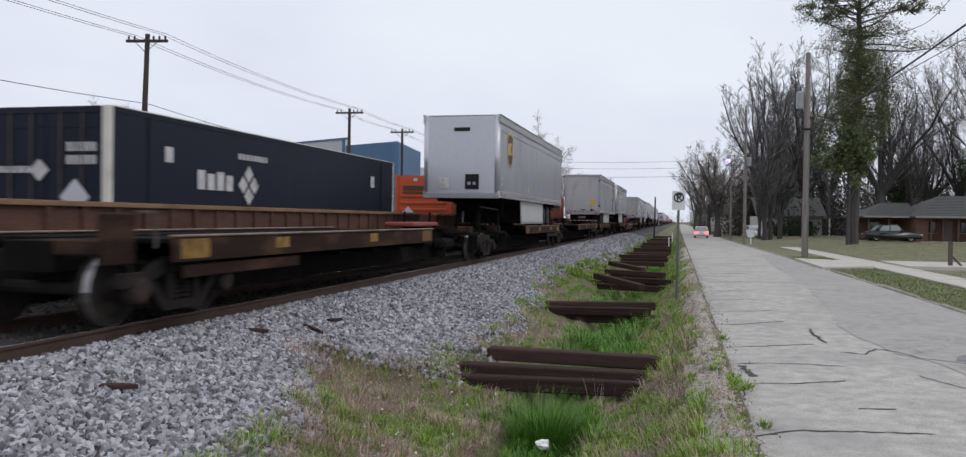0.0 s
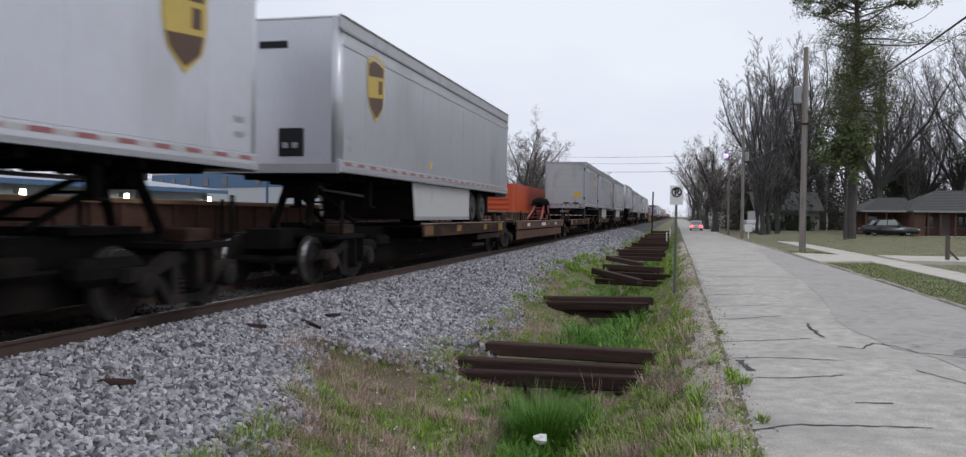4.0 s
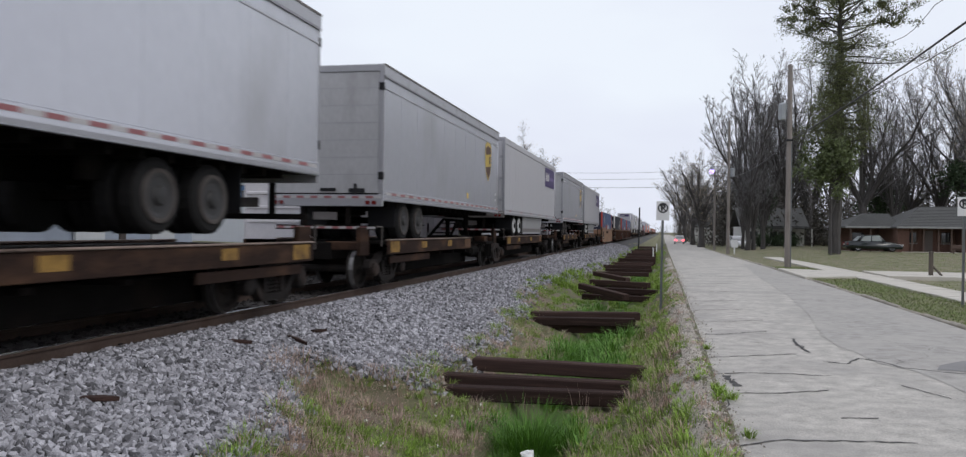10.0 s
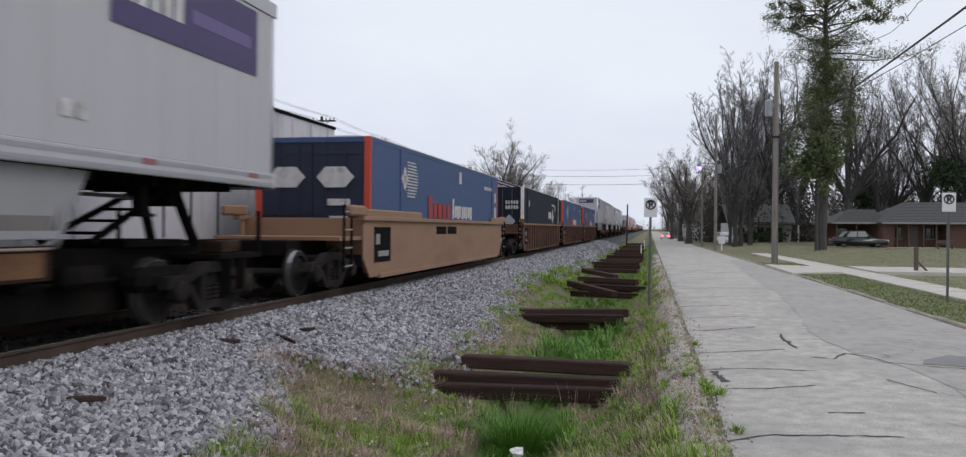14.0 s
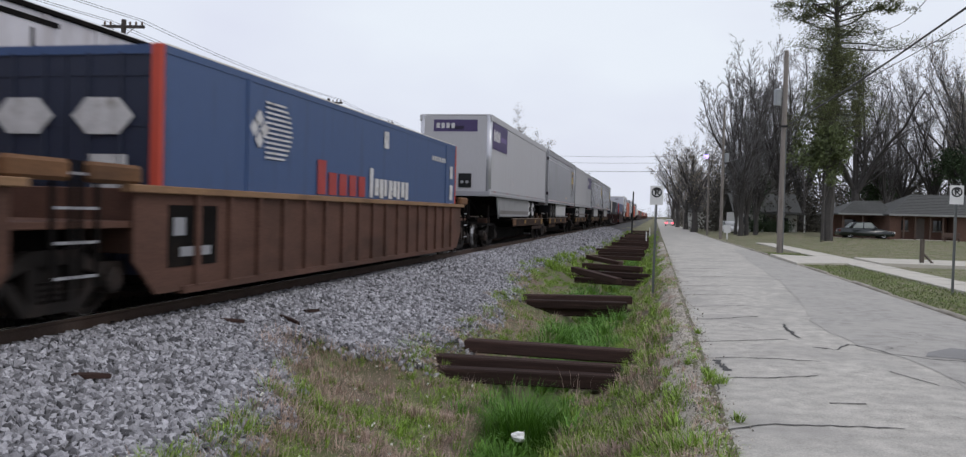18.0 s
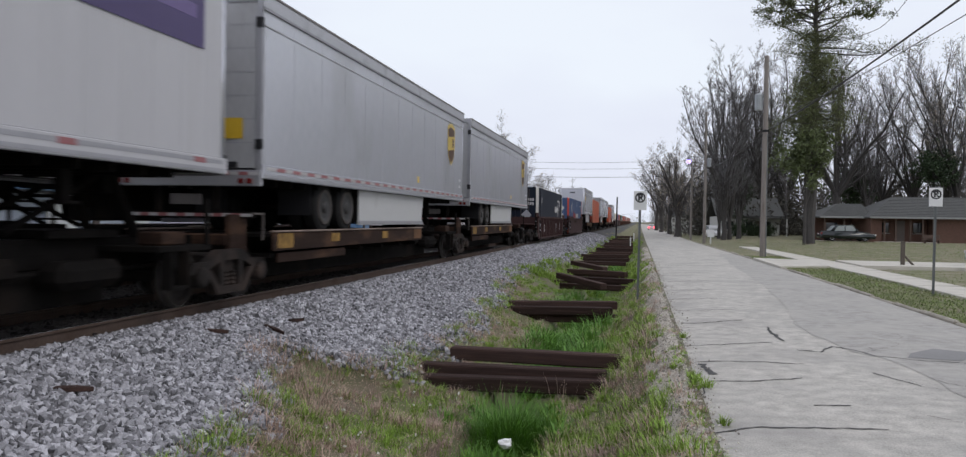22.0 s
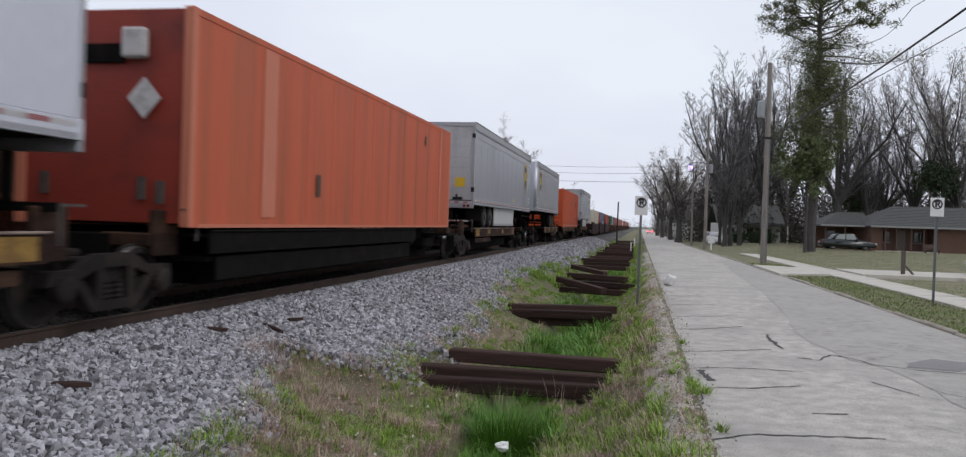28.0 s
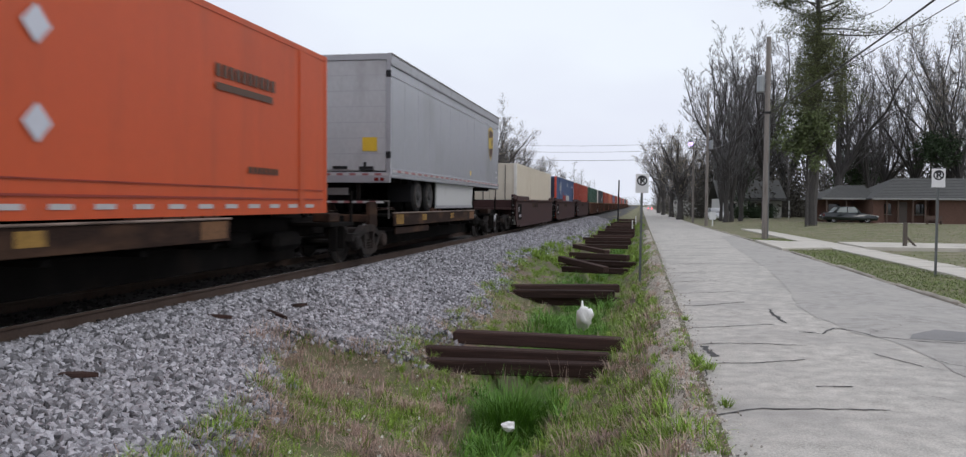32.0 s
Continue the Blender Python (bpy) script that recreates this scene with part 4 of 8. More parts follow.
        zs = [cz - 0.42 + i * 0.075 for i in range(12)]
        stuff(p("globe_stripes", M_MARK, *[(X, X + 0.005, cy - 0.1, cy + 0.55 * math.sqrt(max(0.02, 1 - ((z - cz) / 0.5) ** 2)) + 0.25, z, z + 0.032) for z in zs]))
        for dy, dz in ((-0.3, 0.16), (-0.3, -0.16), (-0.46, 0), (-0.14, 0)):
            part("globe_diamond", prism(bmesh.new(), [(cy + dy - 0.13, cz + dz), (cy + dy, cz + dz + 0.13), (cy + dy + 0.13, cz + dz), (cy + dy, cz + dz - 0.13)], "x", X, X + 0.006), M_MARK, C)
        stuff(p("side_plate", M_MARK, (X, X + 0.006, 8.1, 8.4, 2.3, 2.66)))
        stuff(p("lettering", M_MARK, *[(X, X + 0.005, a, a + 0.15, 2.3, 2.42) for a in steps(L * 0.82, L * 0.82 + 1.2, 0.22)], (X, X + 0.005, L - 0.75, L - 0.45, 1.9, 2.25), (X, X + 0.005, L - 0.75, L - 0.42, 1.3, 1.72), (X, X + 0.005, L - 0.72, L - 0.45, 0.8, 1.2), label="white unreadable numbers"))
    if style == "orange":
        stuff(p("marking", M_BROWN, *[(X, X + 0.005, a, a + 0.13, 1.92, 2.1) for a in steps(L - 4.05, L - 2.35, 0.19)], (X, X + 0.005, L - 4.05, L - 2.3, 1.74, 1.84), label="dark plain bars of lettering"))
        for z in (0.95, 1.9):
            part("hazard_diamond", prism(bmesh.new(), [(L * 0.49, z + 0.2), (L * 0.49 + 0.2, z), (L * 0.49, z - 0.2), (L * 0.49 - 0.2, z)], "x", X, X + 0.006), M_ALU, C, "pale worn diamond placard")
        tp = p("reflective_tape", M_TAPE_W, *[(X, X + 0.005, a, b, 0.1, 0.16) for a, b in spans(0.3, L - 0.3, 20, 0.5)], label="white reflective tape")
        # thin dark strips paint the shadow lines along the lower side
        p("side_groove", M_ORANGE_SHADE, (X - 0.012, X + 0.003, 0.2, L - 0.2, 0.235, 0.26), (X - 0.012, X + 0.003, 0.2, L - 0.2, 0.40, 0.415))
        stuff(p("lettering", M_BROWN, *[(X, X + 0.004, a, a + 0.1, 0.62, 0.72) for a in steps(L - 3.1, L - 2.2, 0.15)], label="small dark unreadable characters"))
    if style == "salmon":
        p("base_strip", M_PALE_STRIP, (X - 0.03, X + 0.008, 0.2, L - 0.2, 0.0, 0.05), label="pale worn bottom edge")
        stuff(p("end_fitting", M_GREYP, *[(x, x + 0.09, -0.01, 0.055, z, z + 0.3) for x, z in ((0.55, 0.35), (0.82, 0.3), (-0.9, 0.4))]))
        stuff(p("marking", M_BROWN, (X, X + 0.005, L - 3.0, L - 2.85, 2.2, 2.45), (X, X + 0.005, 4.2, 4.4, 0.55, 0.95), label="dark plain bars"))
    return C


def rail_wheel(parent, y, x_side, plain=False):
    """One rail wheel with its bright tread and flange."""
    s = x_side
    c = 0.755 * s
    w = part("wheel", lathe(bmesh.new(), [(c - s * 0.085, 0.10), (c - s * 0.085, 0.445), (c - s * 0.05, 0.445), (c - s * 0.045, 0.41), (c + s * 0.055, 0.405), (c + s * 0.06, 0.33), (c + s * 0.0, 0.30), (c + s * 0.0, 0.14), (c + s * 0.05, 0.12), (c + s * 0.05, 0.05)], 24, "x", (0, y, 0.42)), M_WHEEL, parent)
    if plain:
        return w
    part("tread", lathe(bmesh.new(), [(c - s * 0.04, 0.40), (c - s * 0.04, 0.414), (c + s * 0.05, 0.410), (c + s * 0.05, 0.40)], 24, "x", (0, y, 0.42), True), M_STEELW, w, "bright worn wheel tread")
    return w


def rail_truck(parent, y, plain=False, name="truck"):
    """A two-axle truck: cast side frames with openings, springs, bolster, wheels."""
    t = part(name, boxes((-1.05, 1.05, y - 0.2, y + 0.2, 0.42, 0.72), (-0.4, 0.4, y - 0.35, y + 0.35, 0.70, 0.80), bevel=0.03), M_TRUCK, parent)
    for s in (-1, 1):
        x0, x1 = sorted((s * 0.97, s * 1.12))
        frame_bm = bmesh.new()
        for ol in ([(-1.14, 0.46), (-1.10, 0.62), (-0.66, 0.62), (-0.32, 0.78), (0.32, 0.78), (0.66, 0.62), (1.10, 0.62), (1.14, 0.46), (0.66, 0.50), (0.30, 0.63), (-0.30, 0.63), (-0.66, 0.50)],
                   [(-0.74, 0.50), (-0.40, 0.14), (0.40, 0.14), (0.74, 0.50), (0.58, 0.50), (0.34, 0.25), (-0.34, 0.25), (-0.58, 0.50)],
                   [(-0.34, 0.24), (-0.22, 0.24), (-0.22, 0.66), (-0.34, 0.66)], [(0.22, 0.24), (0.34, 0.24), (0.34, 0.66), (0.22, 0.66)]):
            join(frame_bm, prism(bmesh.new(), [(y + u, v) for u, v in ol], "x", x0, x1))
        part("side_frame", frame_bm, M_TRUCK, t)
        if plain:
            continue
        for k in (-0.1, 0.1):
            part("spring", lathe(bmesh.new(), [(0.25 + i * 0.03, 0.075 if i % 2 else 0.055) for i in range(8)], 8, "z", (s * 1.05, y + k, 0)), M_TRUCK, t)
        for e in (-0.89, 0.89):
            part("axle_box", lathe(bmesh.new(), [(s * 1.0, 0.15), (s * 1.17, 0.15), (s * 1.2, 0.11), (s * 1.21, 0.04)], 12, "x", (0, y + e, 0.42)), M_TRUCK, t)
    for e in (-0.89, 0.89):
        part("axle", tube(bmesh.new(), (-0.9, y + e, 0.42), (0.9, y + e, 0.42), 0.08), M_WHEEL, t)
        for s in (-1, 1):
            rail_wheel(t, y + e, s, plain)
    return t


def spine_car(L, trucks, flip=False, hitch="down", paint=None, deep=False, plain=False, bare=False, dome=False):
    """A skeleton platform: centre sill, wheel platform with painted side rails, hitch and trucks. Local y 0 is the leading end."""
    paint = paint or M_RUST
    S = thing("spine_car", "rusty brown skeleton rail car with ochre wheel platforms", "rail car", "cars of the train")
    Y = (lambda v: L - v) if flip else (lambda v: v)

    def p(name, material, *rows, label="", bevel=0.01, parent=None):
        return part(name, boxes(*[(r[0], r[1], *sorted((Y(r[2]), Y(r[3]))), r[4], r[5]) for r in rows], bevel=bevel), material, parent or S, label)

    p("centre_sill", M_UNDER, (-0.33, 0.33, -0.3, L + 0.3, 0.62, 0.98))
    # added dark block that stands in for the shade below the sill
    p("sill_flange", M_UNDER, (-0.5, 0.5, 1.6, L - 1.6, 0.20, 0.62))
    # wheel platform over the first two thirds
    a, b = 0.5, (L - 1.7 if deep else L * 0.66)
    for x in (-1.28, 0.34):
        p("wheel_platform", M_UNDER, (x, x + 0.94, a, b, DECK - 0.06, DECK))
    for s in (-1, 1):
        rail = p("side_rail", paint, (*sorted((s * 1.26, s * 1.31)), a, b, RAILB - 0.02, 1.02))
        p("rail_cap", M_UNDER if bare else M_CAP, (*sorted((s * 1.24, s * 1.34)), a, b, 1.02, 1.05))
        if s > 0:
            if not bare:
                p("paint_patch", M_OCHRE if deep else M_YOCHRE, (1.31, 1.314, a + 0.15, a + 0.75, RAILB + 0.02, 1.0), bevel=0, parent=rail)
            if not bare:
                p("paint_patch", M_OCHRE, (1.31, 1.314, b - 0.8, b - 0.1, RAILB + 0.02, 1.0), bevel=0, parent=rail)
            if not plain and not bare:
                for e in (a + 2.5, (a + b) / 2 + 1.1):
                    p("reflector", M_YOCHRE, (1.31, 1.315, e, e + 0.42, RAILB + 0.08, 0.98), bevel=0, parent=rail)
            for e in (a + 2.2, b - 3.0) if deep else ():
                p("reflector", M_MARK if deep else M_DULLY, (1.31, 1.316, e, e + 0.5, 0.82, 0.94), bevel=0, parent=rail)
            if deep:
                p("stencil", M_MARK, (1.31, 1.315, (a + b) / 2 - 0.7, (a + b) / 2 + 0.5, 0.82, 0.95), bevel=0, label="worn pale stencil", parent=rail)
        # on the bare car the deep black plate stands in for shade beneath
        dp = p("deep_plate", paint, (*sorted((s * 1.20, s * 1.25)), a + 0.3, b - 0.4 if deep or bare else a + 3.4, 0.34 if deep or bare else 0.52, RAILB - 0.06))
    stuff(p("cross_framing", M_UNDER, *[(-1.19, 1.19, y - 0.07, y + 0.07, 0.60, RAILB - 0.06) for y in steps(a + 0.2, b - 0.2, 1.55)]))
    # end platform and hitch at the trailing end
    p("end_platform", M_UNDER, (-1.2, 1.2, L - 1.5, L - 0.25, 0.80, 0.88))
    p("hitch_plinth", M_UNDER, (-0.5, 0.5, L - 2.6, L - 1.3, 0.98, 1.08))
    if hitch == "up":
        for s in (-1, 1):
            part("hitch_strut", tube(bmesh.new(), (s * 0.36, Y(L - 3.1), 1.05), (s * 0.2, Y(L - 1.2), 1.84), 0.048, seg=8), M_HITCH if dome else M_UNDER, S)
            part("hitch_leg", tube(bmesh.new(), (s * 0.36, Y(L - 0.75), 1.0), (s * 0.26, Y(L - 1.2), 1.84), 0.075, seg=8), M_UNDER, S)
        p("hitch_plate", M_UNDER, (-0.48, 0.48, L - 1.55, L - 0.8, 1.80, 1.86), bevel=0.02, label="greasy black hitch plate")
        stuff(p("hitch_ladder", M_HITCH if dome else M_UNDER, *[(-0.3, 0.3, L - 3.1 + 1.9 * u - 0.04, L - 3.1 + 1.9 * u + 0.04, 1.03 + 0.79 * u, 1.07 + 0.79 * u) for u in (0.15, 0.35, 0.55, 0.75)]))
        if dome:
            part("hitch_head", lathe(bmesh.new(), [(1.84, 0.44), (1.98, 0.47), (2.12, 0.36), (2.2, 0.12)], 16, "z", (0, Y(L - 1.15), 0)), M_UNDER, S, "greasy black coupler head")
            p("hitch_guard", M_HITCH, (0.28, 0.36, L - 1.0, L - 0.6, 1.0, 1.84), bevel=0.03)
        p("hitch_collar", M_UNDER, (-0.3, 0.3, L - 1.35, L - 1.0, 1.55, 1.80))
    else:
        p("folded_hitch", M_HITCH, (-0.4, 0.4, L - 4.3, L - 2.1, 1.06, 1.18), bevel=0.03)
    # hand brake, rail and steps at the ends
    for x in (-1.22, 1.17):
        p("end_rail", M_UNDER, (x, x + 0.05, L - 0.4, L - 0.35, 0.88, 1.5), bevel=0)
    p("step", M_UNDER, (1.1, 1.25, L - 1.3, L - 0.9, 0.32, 0.36), (1.1, 1.25, L - 1.32, L - 1.28, 0.32, 0.8), (1.1, 1.25, L - 0.92, L - 0.88, 0.32, 0.8), bevel=0)
    p("brake_cylinder", M_UNDER, (0.45, 0.8, L * 0.72, L * 0.72 + 0.7, 0.55, 0.8), bevel=0.06)
    if not plain:
        p("tie_down_box", M_RUST, (0.72, 1.08, L - 1.25, L - 0.7, 0.88, 1.06), bevel=0.02)
        p("air_reservoir", M_UNDER, (0.55, 0.95, L * 0.8, L * 0.8 + 1.1, 0.42, 0.74), bevel=0.1)
        p("grab_iron", M_GREYP, (1.22, 1.25, 0.25, 0.28, 0.9, 1.3), (1.22, 1.25, -0.1, 0.28, 1.3, 1.33), bevel=0)
        p("hose_rack", M_RUST, (0.2, 0.9, -0.28, -0.18, 0.82, 1.0), (0.85, 0.95, -0.25, 0.3, 0.7, 1.3), bevel=0.02)
    part("brake_pipe", tube(bmesh.new(), (0.6, 0.4, 0.6), (0.6, L - 0.4, 0.6), 0.025, seg=6), M_UNDER, S)
    for ty in trucks:
        rail_truck(S, ty, plain)
    return S


def well_car(L, trucks, style="ribbed", text=False, plain=False):
    """A low-slung well for one container of length L. Local y 0 is the container's leading end."""
    paint = {"ribbed": M_WELL, "plain": M_WELL_TAN, "dark": M_WELL_DK, "dark_plain": M_WELL_DK}[style]
    words = {"ribbed": "brown well car with ribbed sides", "plain": "tan steel well car with smooth sides", "dark": "dark maroon well car with ribbed sides",
             "dark_plain": "dark maroon well car with smooth graffitied sides"}[style]
    W = thing("well_car", words, "rail car", "cars of the train")
    Z0, Z1, XW = 0.22, 1.42, 1.42

    def p(name, material, *rows, label="", bevel=0.01, parent=None):
        return part(name, boxes(*rows, bevel=bevel), material, parent or W, label)

    for s in (-1, 1):
        ol = [(-0.55, Z1), (-0.55, 0.62), (-0.12, Z0), (L + 0.12, Z0), (L + 0.55, 0.62), (L + 0.55, Z1)]
        x0, x1 = sorted((s * (XW - 0.10), s * (XW - 0.06)))
        side = part("side_sill", prism(bmesh.new(), ol, "x", x0, x1), paint, W)
        ch = p("top_chord", M_CHORD if style == "ribbed" else paint, (*sorted((s * (XW - 0.14), s * (XW + 0.02))), -0.7, L + 0.7, Z1 - 0.02, Z1 + 0.07))
        if style.startswith("dark") and s > 0:
            p("reflector", M_OCHRE, *[(XW + 0.02, XW + 0.024, a, a + 0.5, Z1, Z1 + 0.06) for a in steps(1.5, L - 1.5, 3.2)], bevel=0, parent=ch)
        p("bottom_chord", paint, (*sorted((s * (XW - 0.13), s * (XW - 0.01))), 0.4, L - 0.4, Z0 - 0.04, Z0 + 0.06))
        if style in ("ribbed", "dark") and s > 0:
            posts = [(XW - 0.07, XW - 0.0, a - 0.05, a + 0.05, Z0 + 0.05, Z1 - 0.02) for a in steps(0.7, L - 0.7, 0.8)]
            if plain:
                stuff(p("side_ribbing", paint, *posts, bevel=0, parent=side))
            else:
                for r in posts:
                    p("side_post", paint, r, bevel=0, parent=side)
        if style in ("plain", "dark_plain") and s > 0:
            for u0, u1 in ((-0.5, 3.6), (L - 1.6, L + 0.5)):
                p("raised_end", paint, (XW - 0.07, XW + 0.0, u0, u1, Z1 - 0.02, Z1 + 0.22), bevel=0.03, parent=side)
            for u in (L * 0.36, L * 0.36 + 1.25):
                p("panel", M_UNDER if style == "plain" else M_RUST, (XW - 0.07, XW - 0.055, u, u + 1.1, Z1 - 0.34, Z1 - 0.12), bevel=0.01, parent=side)
        if s > 0 and not plain:
            p("data_panel", M_UNDER, (XW - 0.06, XW - 0.05, 0.1, 1.2, Z0 + 0.3, Z0 + 1.05), bevel=0, label="black panel with white plain bars", parent=side)
            stuff(p("data_lettering", M_ALU_DK, (XW - 0.05, XW - 0.046, 0.35, 1.05, Z0 + 0.42, Z0 + 0.54), (XW - 0.05, XW - 0.046, 0.2, 0.45, Z0 + 0.68, Z0 + 0.9), bevel=0, parent=side))
    p("well_floor", M_UNDER, (-XW + 0.12, XW - 0.12, 0.2, L - 0.2, Z0 - 0.02, Z0 + 0.06))
    for e, d in ((0.0, -1), (L, 1)):
        def q(u0, u1):
            return sorted((e + d * u0, e + d * u1))
        p("end_bulkhead", paint, (-1.3, 1.3, *q(0.25, 0.4), 0.7, 1.45))
        p("end_sill", M_UNDER, (-0.5, 0.5, *q(0.4, 2.3), 0.72, 1.0))
        p("end_deck", paint, (-1.3, 1.3, *q(0.4, 1.7), 1.0, 1.08))
        if plain:
            continue
        for x in (-1.4, 1.25):
            p("guide_post", M_OCHRE if style == "ribbed" else paint, (x, x + 0.15, *q(0.45, 1.3), Z1 + 0.06, Z1 + 0.28), bevel=0.04)
        lad = p("ladder", M_UNDER, (1.30, 1.34, *q(1.5, 1.54), 0.4, 1.7), (1.30, 1.34, *q(1.1, 1.14), 0.4, 1.7), bevel=0)
        stuff(p("rung_set", M_ALU_DK, *[(1.31, 1.34, *q(1.12, 1.52), z, z + 0.03) for z in (0.5, 0.85, 1.2, 1.55)], bevel=0, parent=lad))
    if text:
        part("lettering", text_mesh("53", 0.62, M_MARK), None, W, "worn white number", m=Matrix.Translation((XW - 0.02, 1.75 + 0.6, 0.78)) @ pose(0, 0, 0, 90, 0, 90))
        part("graffiti", prism(bmesh.new(), [(L * 0.62, 0.5), (L * 0.62 + 0.5, 1.1), (L * 0.62 + 1.1, 0.95), (L * 0.62 + 0.9, 0.45)], "x", XW - 0.06, XW - 0.05), M_ALU_DK, W, "pale chalky graffiti shape")
        part("graffiti", prism(bmesh.new(), [(L * 0.82, 0.6), (L * 0.82 + 0.15, 1.1), (L * 0.82 + 0.8, 1.15), (L * 0.82 + 0.7, 0.55)], "x", XW - 0.06, XW - 0.05), M_ALU_DK, W, "pale chalky graffiti shape")
    for ty in trucks:
        rail_truck(W, ty, plain)
    return W
def boxcar(L, trucks):
    """A white insulated boxcar: posted sides, sliding door, ends, roof with its dark edge. Local y 0 is the leading end."""
    C = thing("boxcar", "grimy white insulated boxcar with dark roof edge and posts", "rail car", "cars of the train")

    def p(name, material, *rows, label="", bevel=0.01, parent=None):
        return part(name, boxes(*rows, bevel=bevel), material, parent or C, label)

    z0, z1 = 0.92, 4.36
    for s in (-1, 1):
        w = p("side_wall", M_BOXW, (*sorted((s * 1.26, s * 1.30)), 0, L, z0, z1 - 0.1))
        p("side_sill", M_RUST, (*sorted((s * 1.22, s * 1.32)), 0, L, z0 - 0.22, z0))
        p("roof_edge", M_UNDER, (*sorted((s * 1.24, s * 1.35)), -0.02, L + 0.02, z1 - 0.1, z1 - 0.02))
        if s > 0:
            stuff(p("side_posting", M_BOXW, *[(1.30, 1.345, a, a + 0.09, z0 + 0.02, z1 - 0.12) for a in steps(0.6, L - 0.6, 1.27)], bevel=0, parent=w))
            d = p("door", M_BOXW, (1.31, 1.37, L * 0.4, L * 0.4 + 3.0, z0 + 0.05, z1 - 0.3), parent=w)
            p("door_track", M_UNDER, (1.33, 1.39, L * 0.4 - 2.6, L * 0.4 + 3.1, z1 - 0.3, z1 - 0.22), (1.33, 1.39, L * 0.4 - 2.6, L * 0.4 + 3.1, z0 - 0.02, z0 + 0.05), bevel=0)
            stuff(p("door_barring", M_UNDER, *[(1.37, 1.39, L * 0.4 + u, L * 0.4 + u + 0.05, z0 + 0.1, z1 - 0.4) for u in (0.4, 1.4, 2.5)], bevel=0, parent=d))
            stuff(p("lettering", M_GREYP, *[(1.346, 1.35, a, a + 0.2, 2.9, 3.2) for a in steps(1.4, 3.4, 0.33)], (1.346, 1.35, 1.4, 3.2, 2.5, 2.62), label="dark plain bars of worn lettering", bevel=0))
    for y in (0.0, L - 0.06):
        e = p("end_wall", M_BOXW, (-1.25, 1.25, y, y + 0.06, z0, z1 - 0.1))
        stuff(p("end_ribbing", M_BOXW, *[(-1.2, 1.2, y - 0.04, y + 0.1, z, z + 0.1) for z in steps(1.4, 3.9, 0.42)], bevel=0.02, parent=e))
    p("roof", M_ROOFW, (-1.26, 1.26, 0, L, z1 - 0.03, z1 + 0.03))
    p("underframe", M_UNDER, (-1.1, 1.1, 0.4, L - 0.4, 0.62, z0 - 0.1))
    for e in (0.1, L - 0.15):
        lad = p("ladder", M_UNDER, (1.33, 1.36, e, e + 0.04, 0.7, 4.0), (1.33, 1.36, e + 0.36, e + 0.4, 0.7, 4.0), bevel=0)
    for ty in trucks:
        rail_truck(C, ty, True)
    return C


# ---- the two trains: s is the place along the track of a load's leading end at the clip's start ----
TRAIN = []            # (thing, s, track)
PROTO = {}


def made(key, build):
    """Build a kind once, then copy it."""
    if key not in PROTO:
        PROTO[key] = build()
        return PROTO[key]
    return copy_thing(PROTO[key], Matrix.Identity(4))


def put(ob, s, x, z=RAIL):
    ob.matrix_basis = Matrix.Translation((x, s, z))
    TRAIN.append((ob, s, x, z))
    return ob


# kind, leading end, trailing end, what it carries
NEAR = [
    ("spine", 8.0, 24.6, None), ("spine", 26.4, 40.9, ("trailer", "nose", "shield", True)), ("spine_hitch", 42.4, 60.2, None),
    ("spine", 61.8, 76.4, ("trailer", "door", "shield", True)), ("spine", 79.3, 93.9, ("trailer", "nose", "shield", True)),
    ("spine_up", 95.3, 110.2, None), ("spine", 111.3, 127.3, ("pup", "door", "shield", False)),
    ("spine", 128.4, 142.7, ("trailer", "door", "shield", 5.7)), ("spine", 144.1, 158.8, ("trailer", "door", "shield", True)),
    ("spine", 162.0, 176.8, ("trailer", "nose", "shield", False)), ("spine", 179.9, 192.4, ("short", "door", "shield", False)),
    ("spine", 193.6, 208.1, ("trailer", "door", "purple", True)), ("spine", 211.7, 224.1, ("short", "door", "shield", False)),
    ("spine", 225.5, 239.8, ("trailer", "door", "purple", True)),
    ("well_plain", 244.4, 259.0, "blue"), ("well", 265.6, 280.2, "navy"), ("well", 283.2, 297.6, "blue"), ("well", 300.6, 315.2, "blue"),
    ("spine", 320.2, 334.9, ("trailer", "nose", "purple", True)), ("spine", 336.3, 350.4, ("trailer", "door", "shield", True)),
    ("spine", 351.4, 365.7, ("trailer", "door", "purple", True)), ("spine", 366.9, 381.6, ("trailer", "door", "shield", True)),
    ("spine", 382.7, 397.4, ("trailer", "door", "shield", True)),
    ("well_dark", 402.2, 416.5, "navy"), ("well_dark_plain", 422.9, 437.4, "blue2"),
    ("spine", 442.1, 456.4, ("trailer", "nose", "shield", True)), ("flat", 458.7, 475.2, "salmon"),
    ("spine", 476.9, 491.6, ("trailer", "door", "shield", True)), ("spine", 494.4, 506.7, ("short", "nose", "shield", False)),
    ("flat", 510.6, 527.2, "orange"), ("spine", 528.9, 543.8, ("trailer", "door", "shield", True)),
]
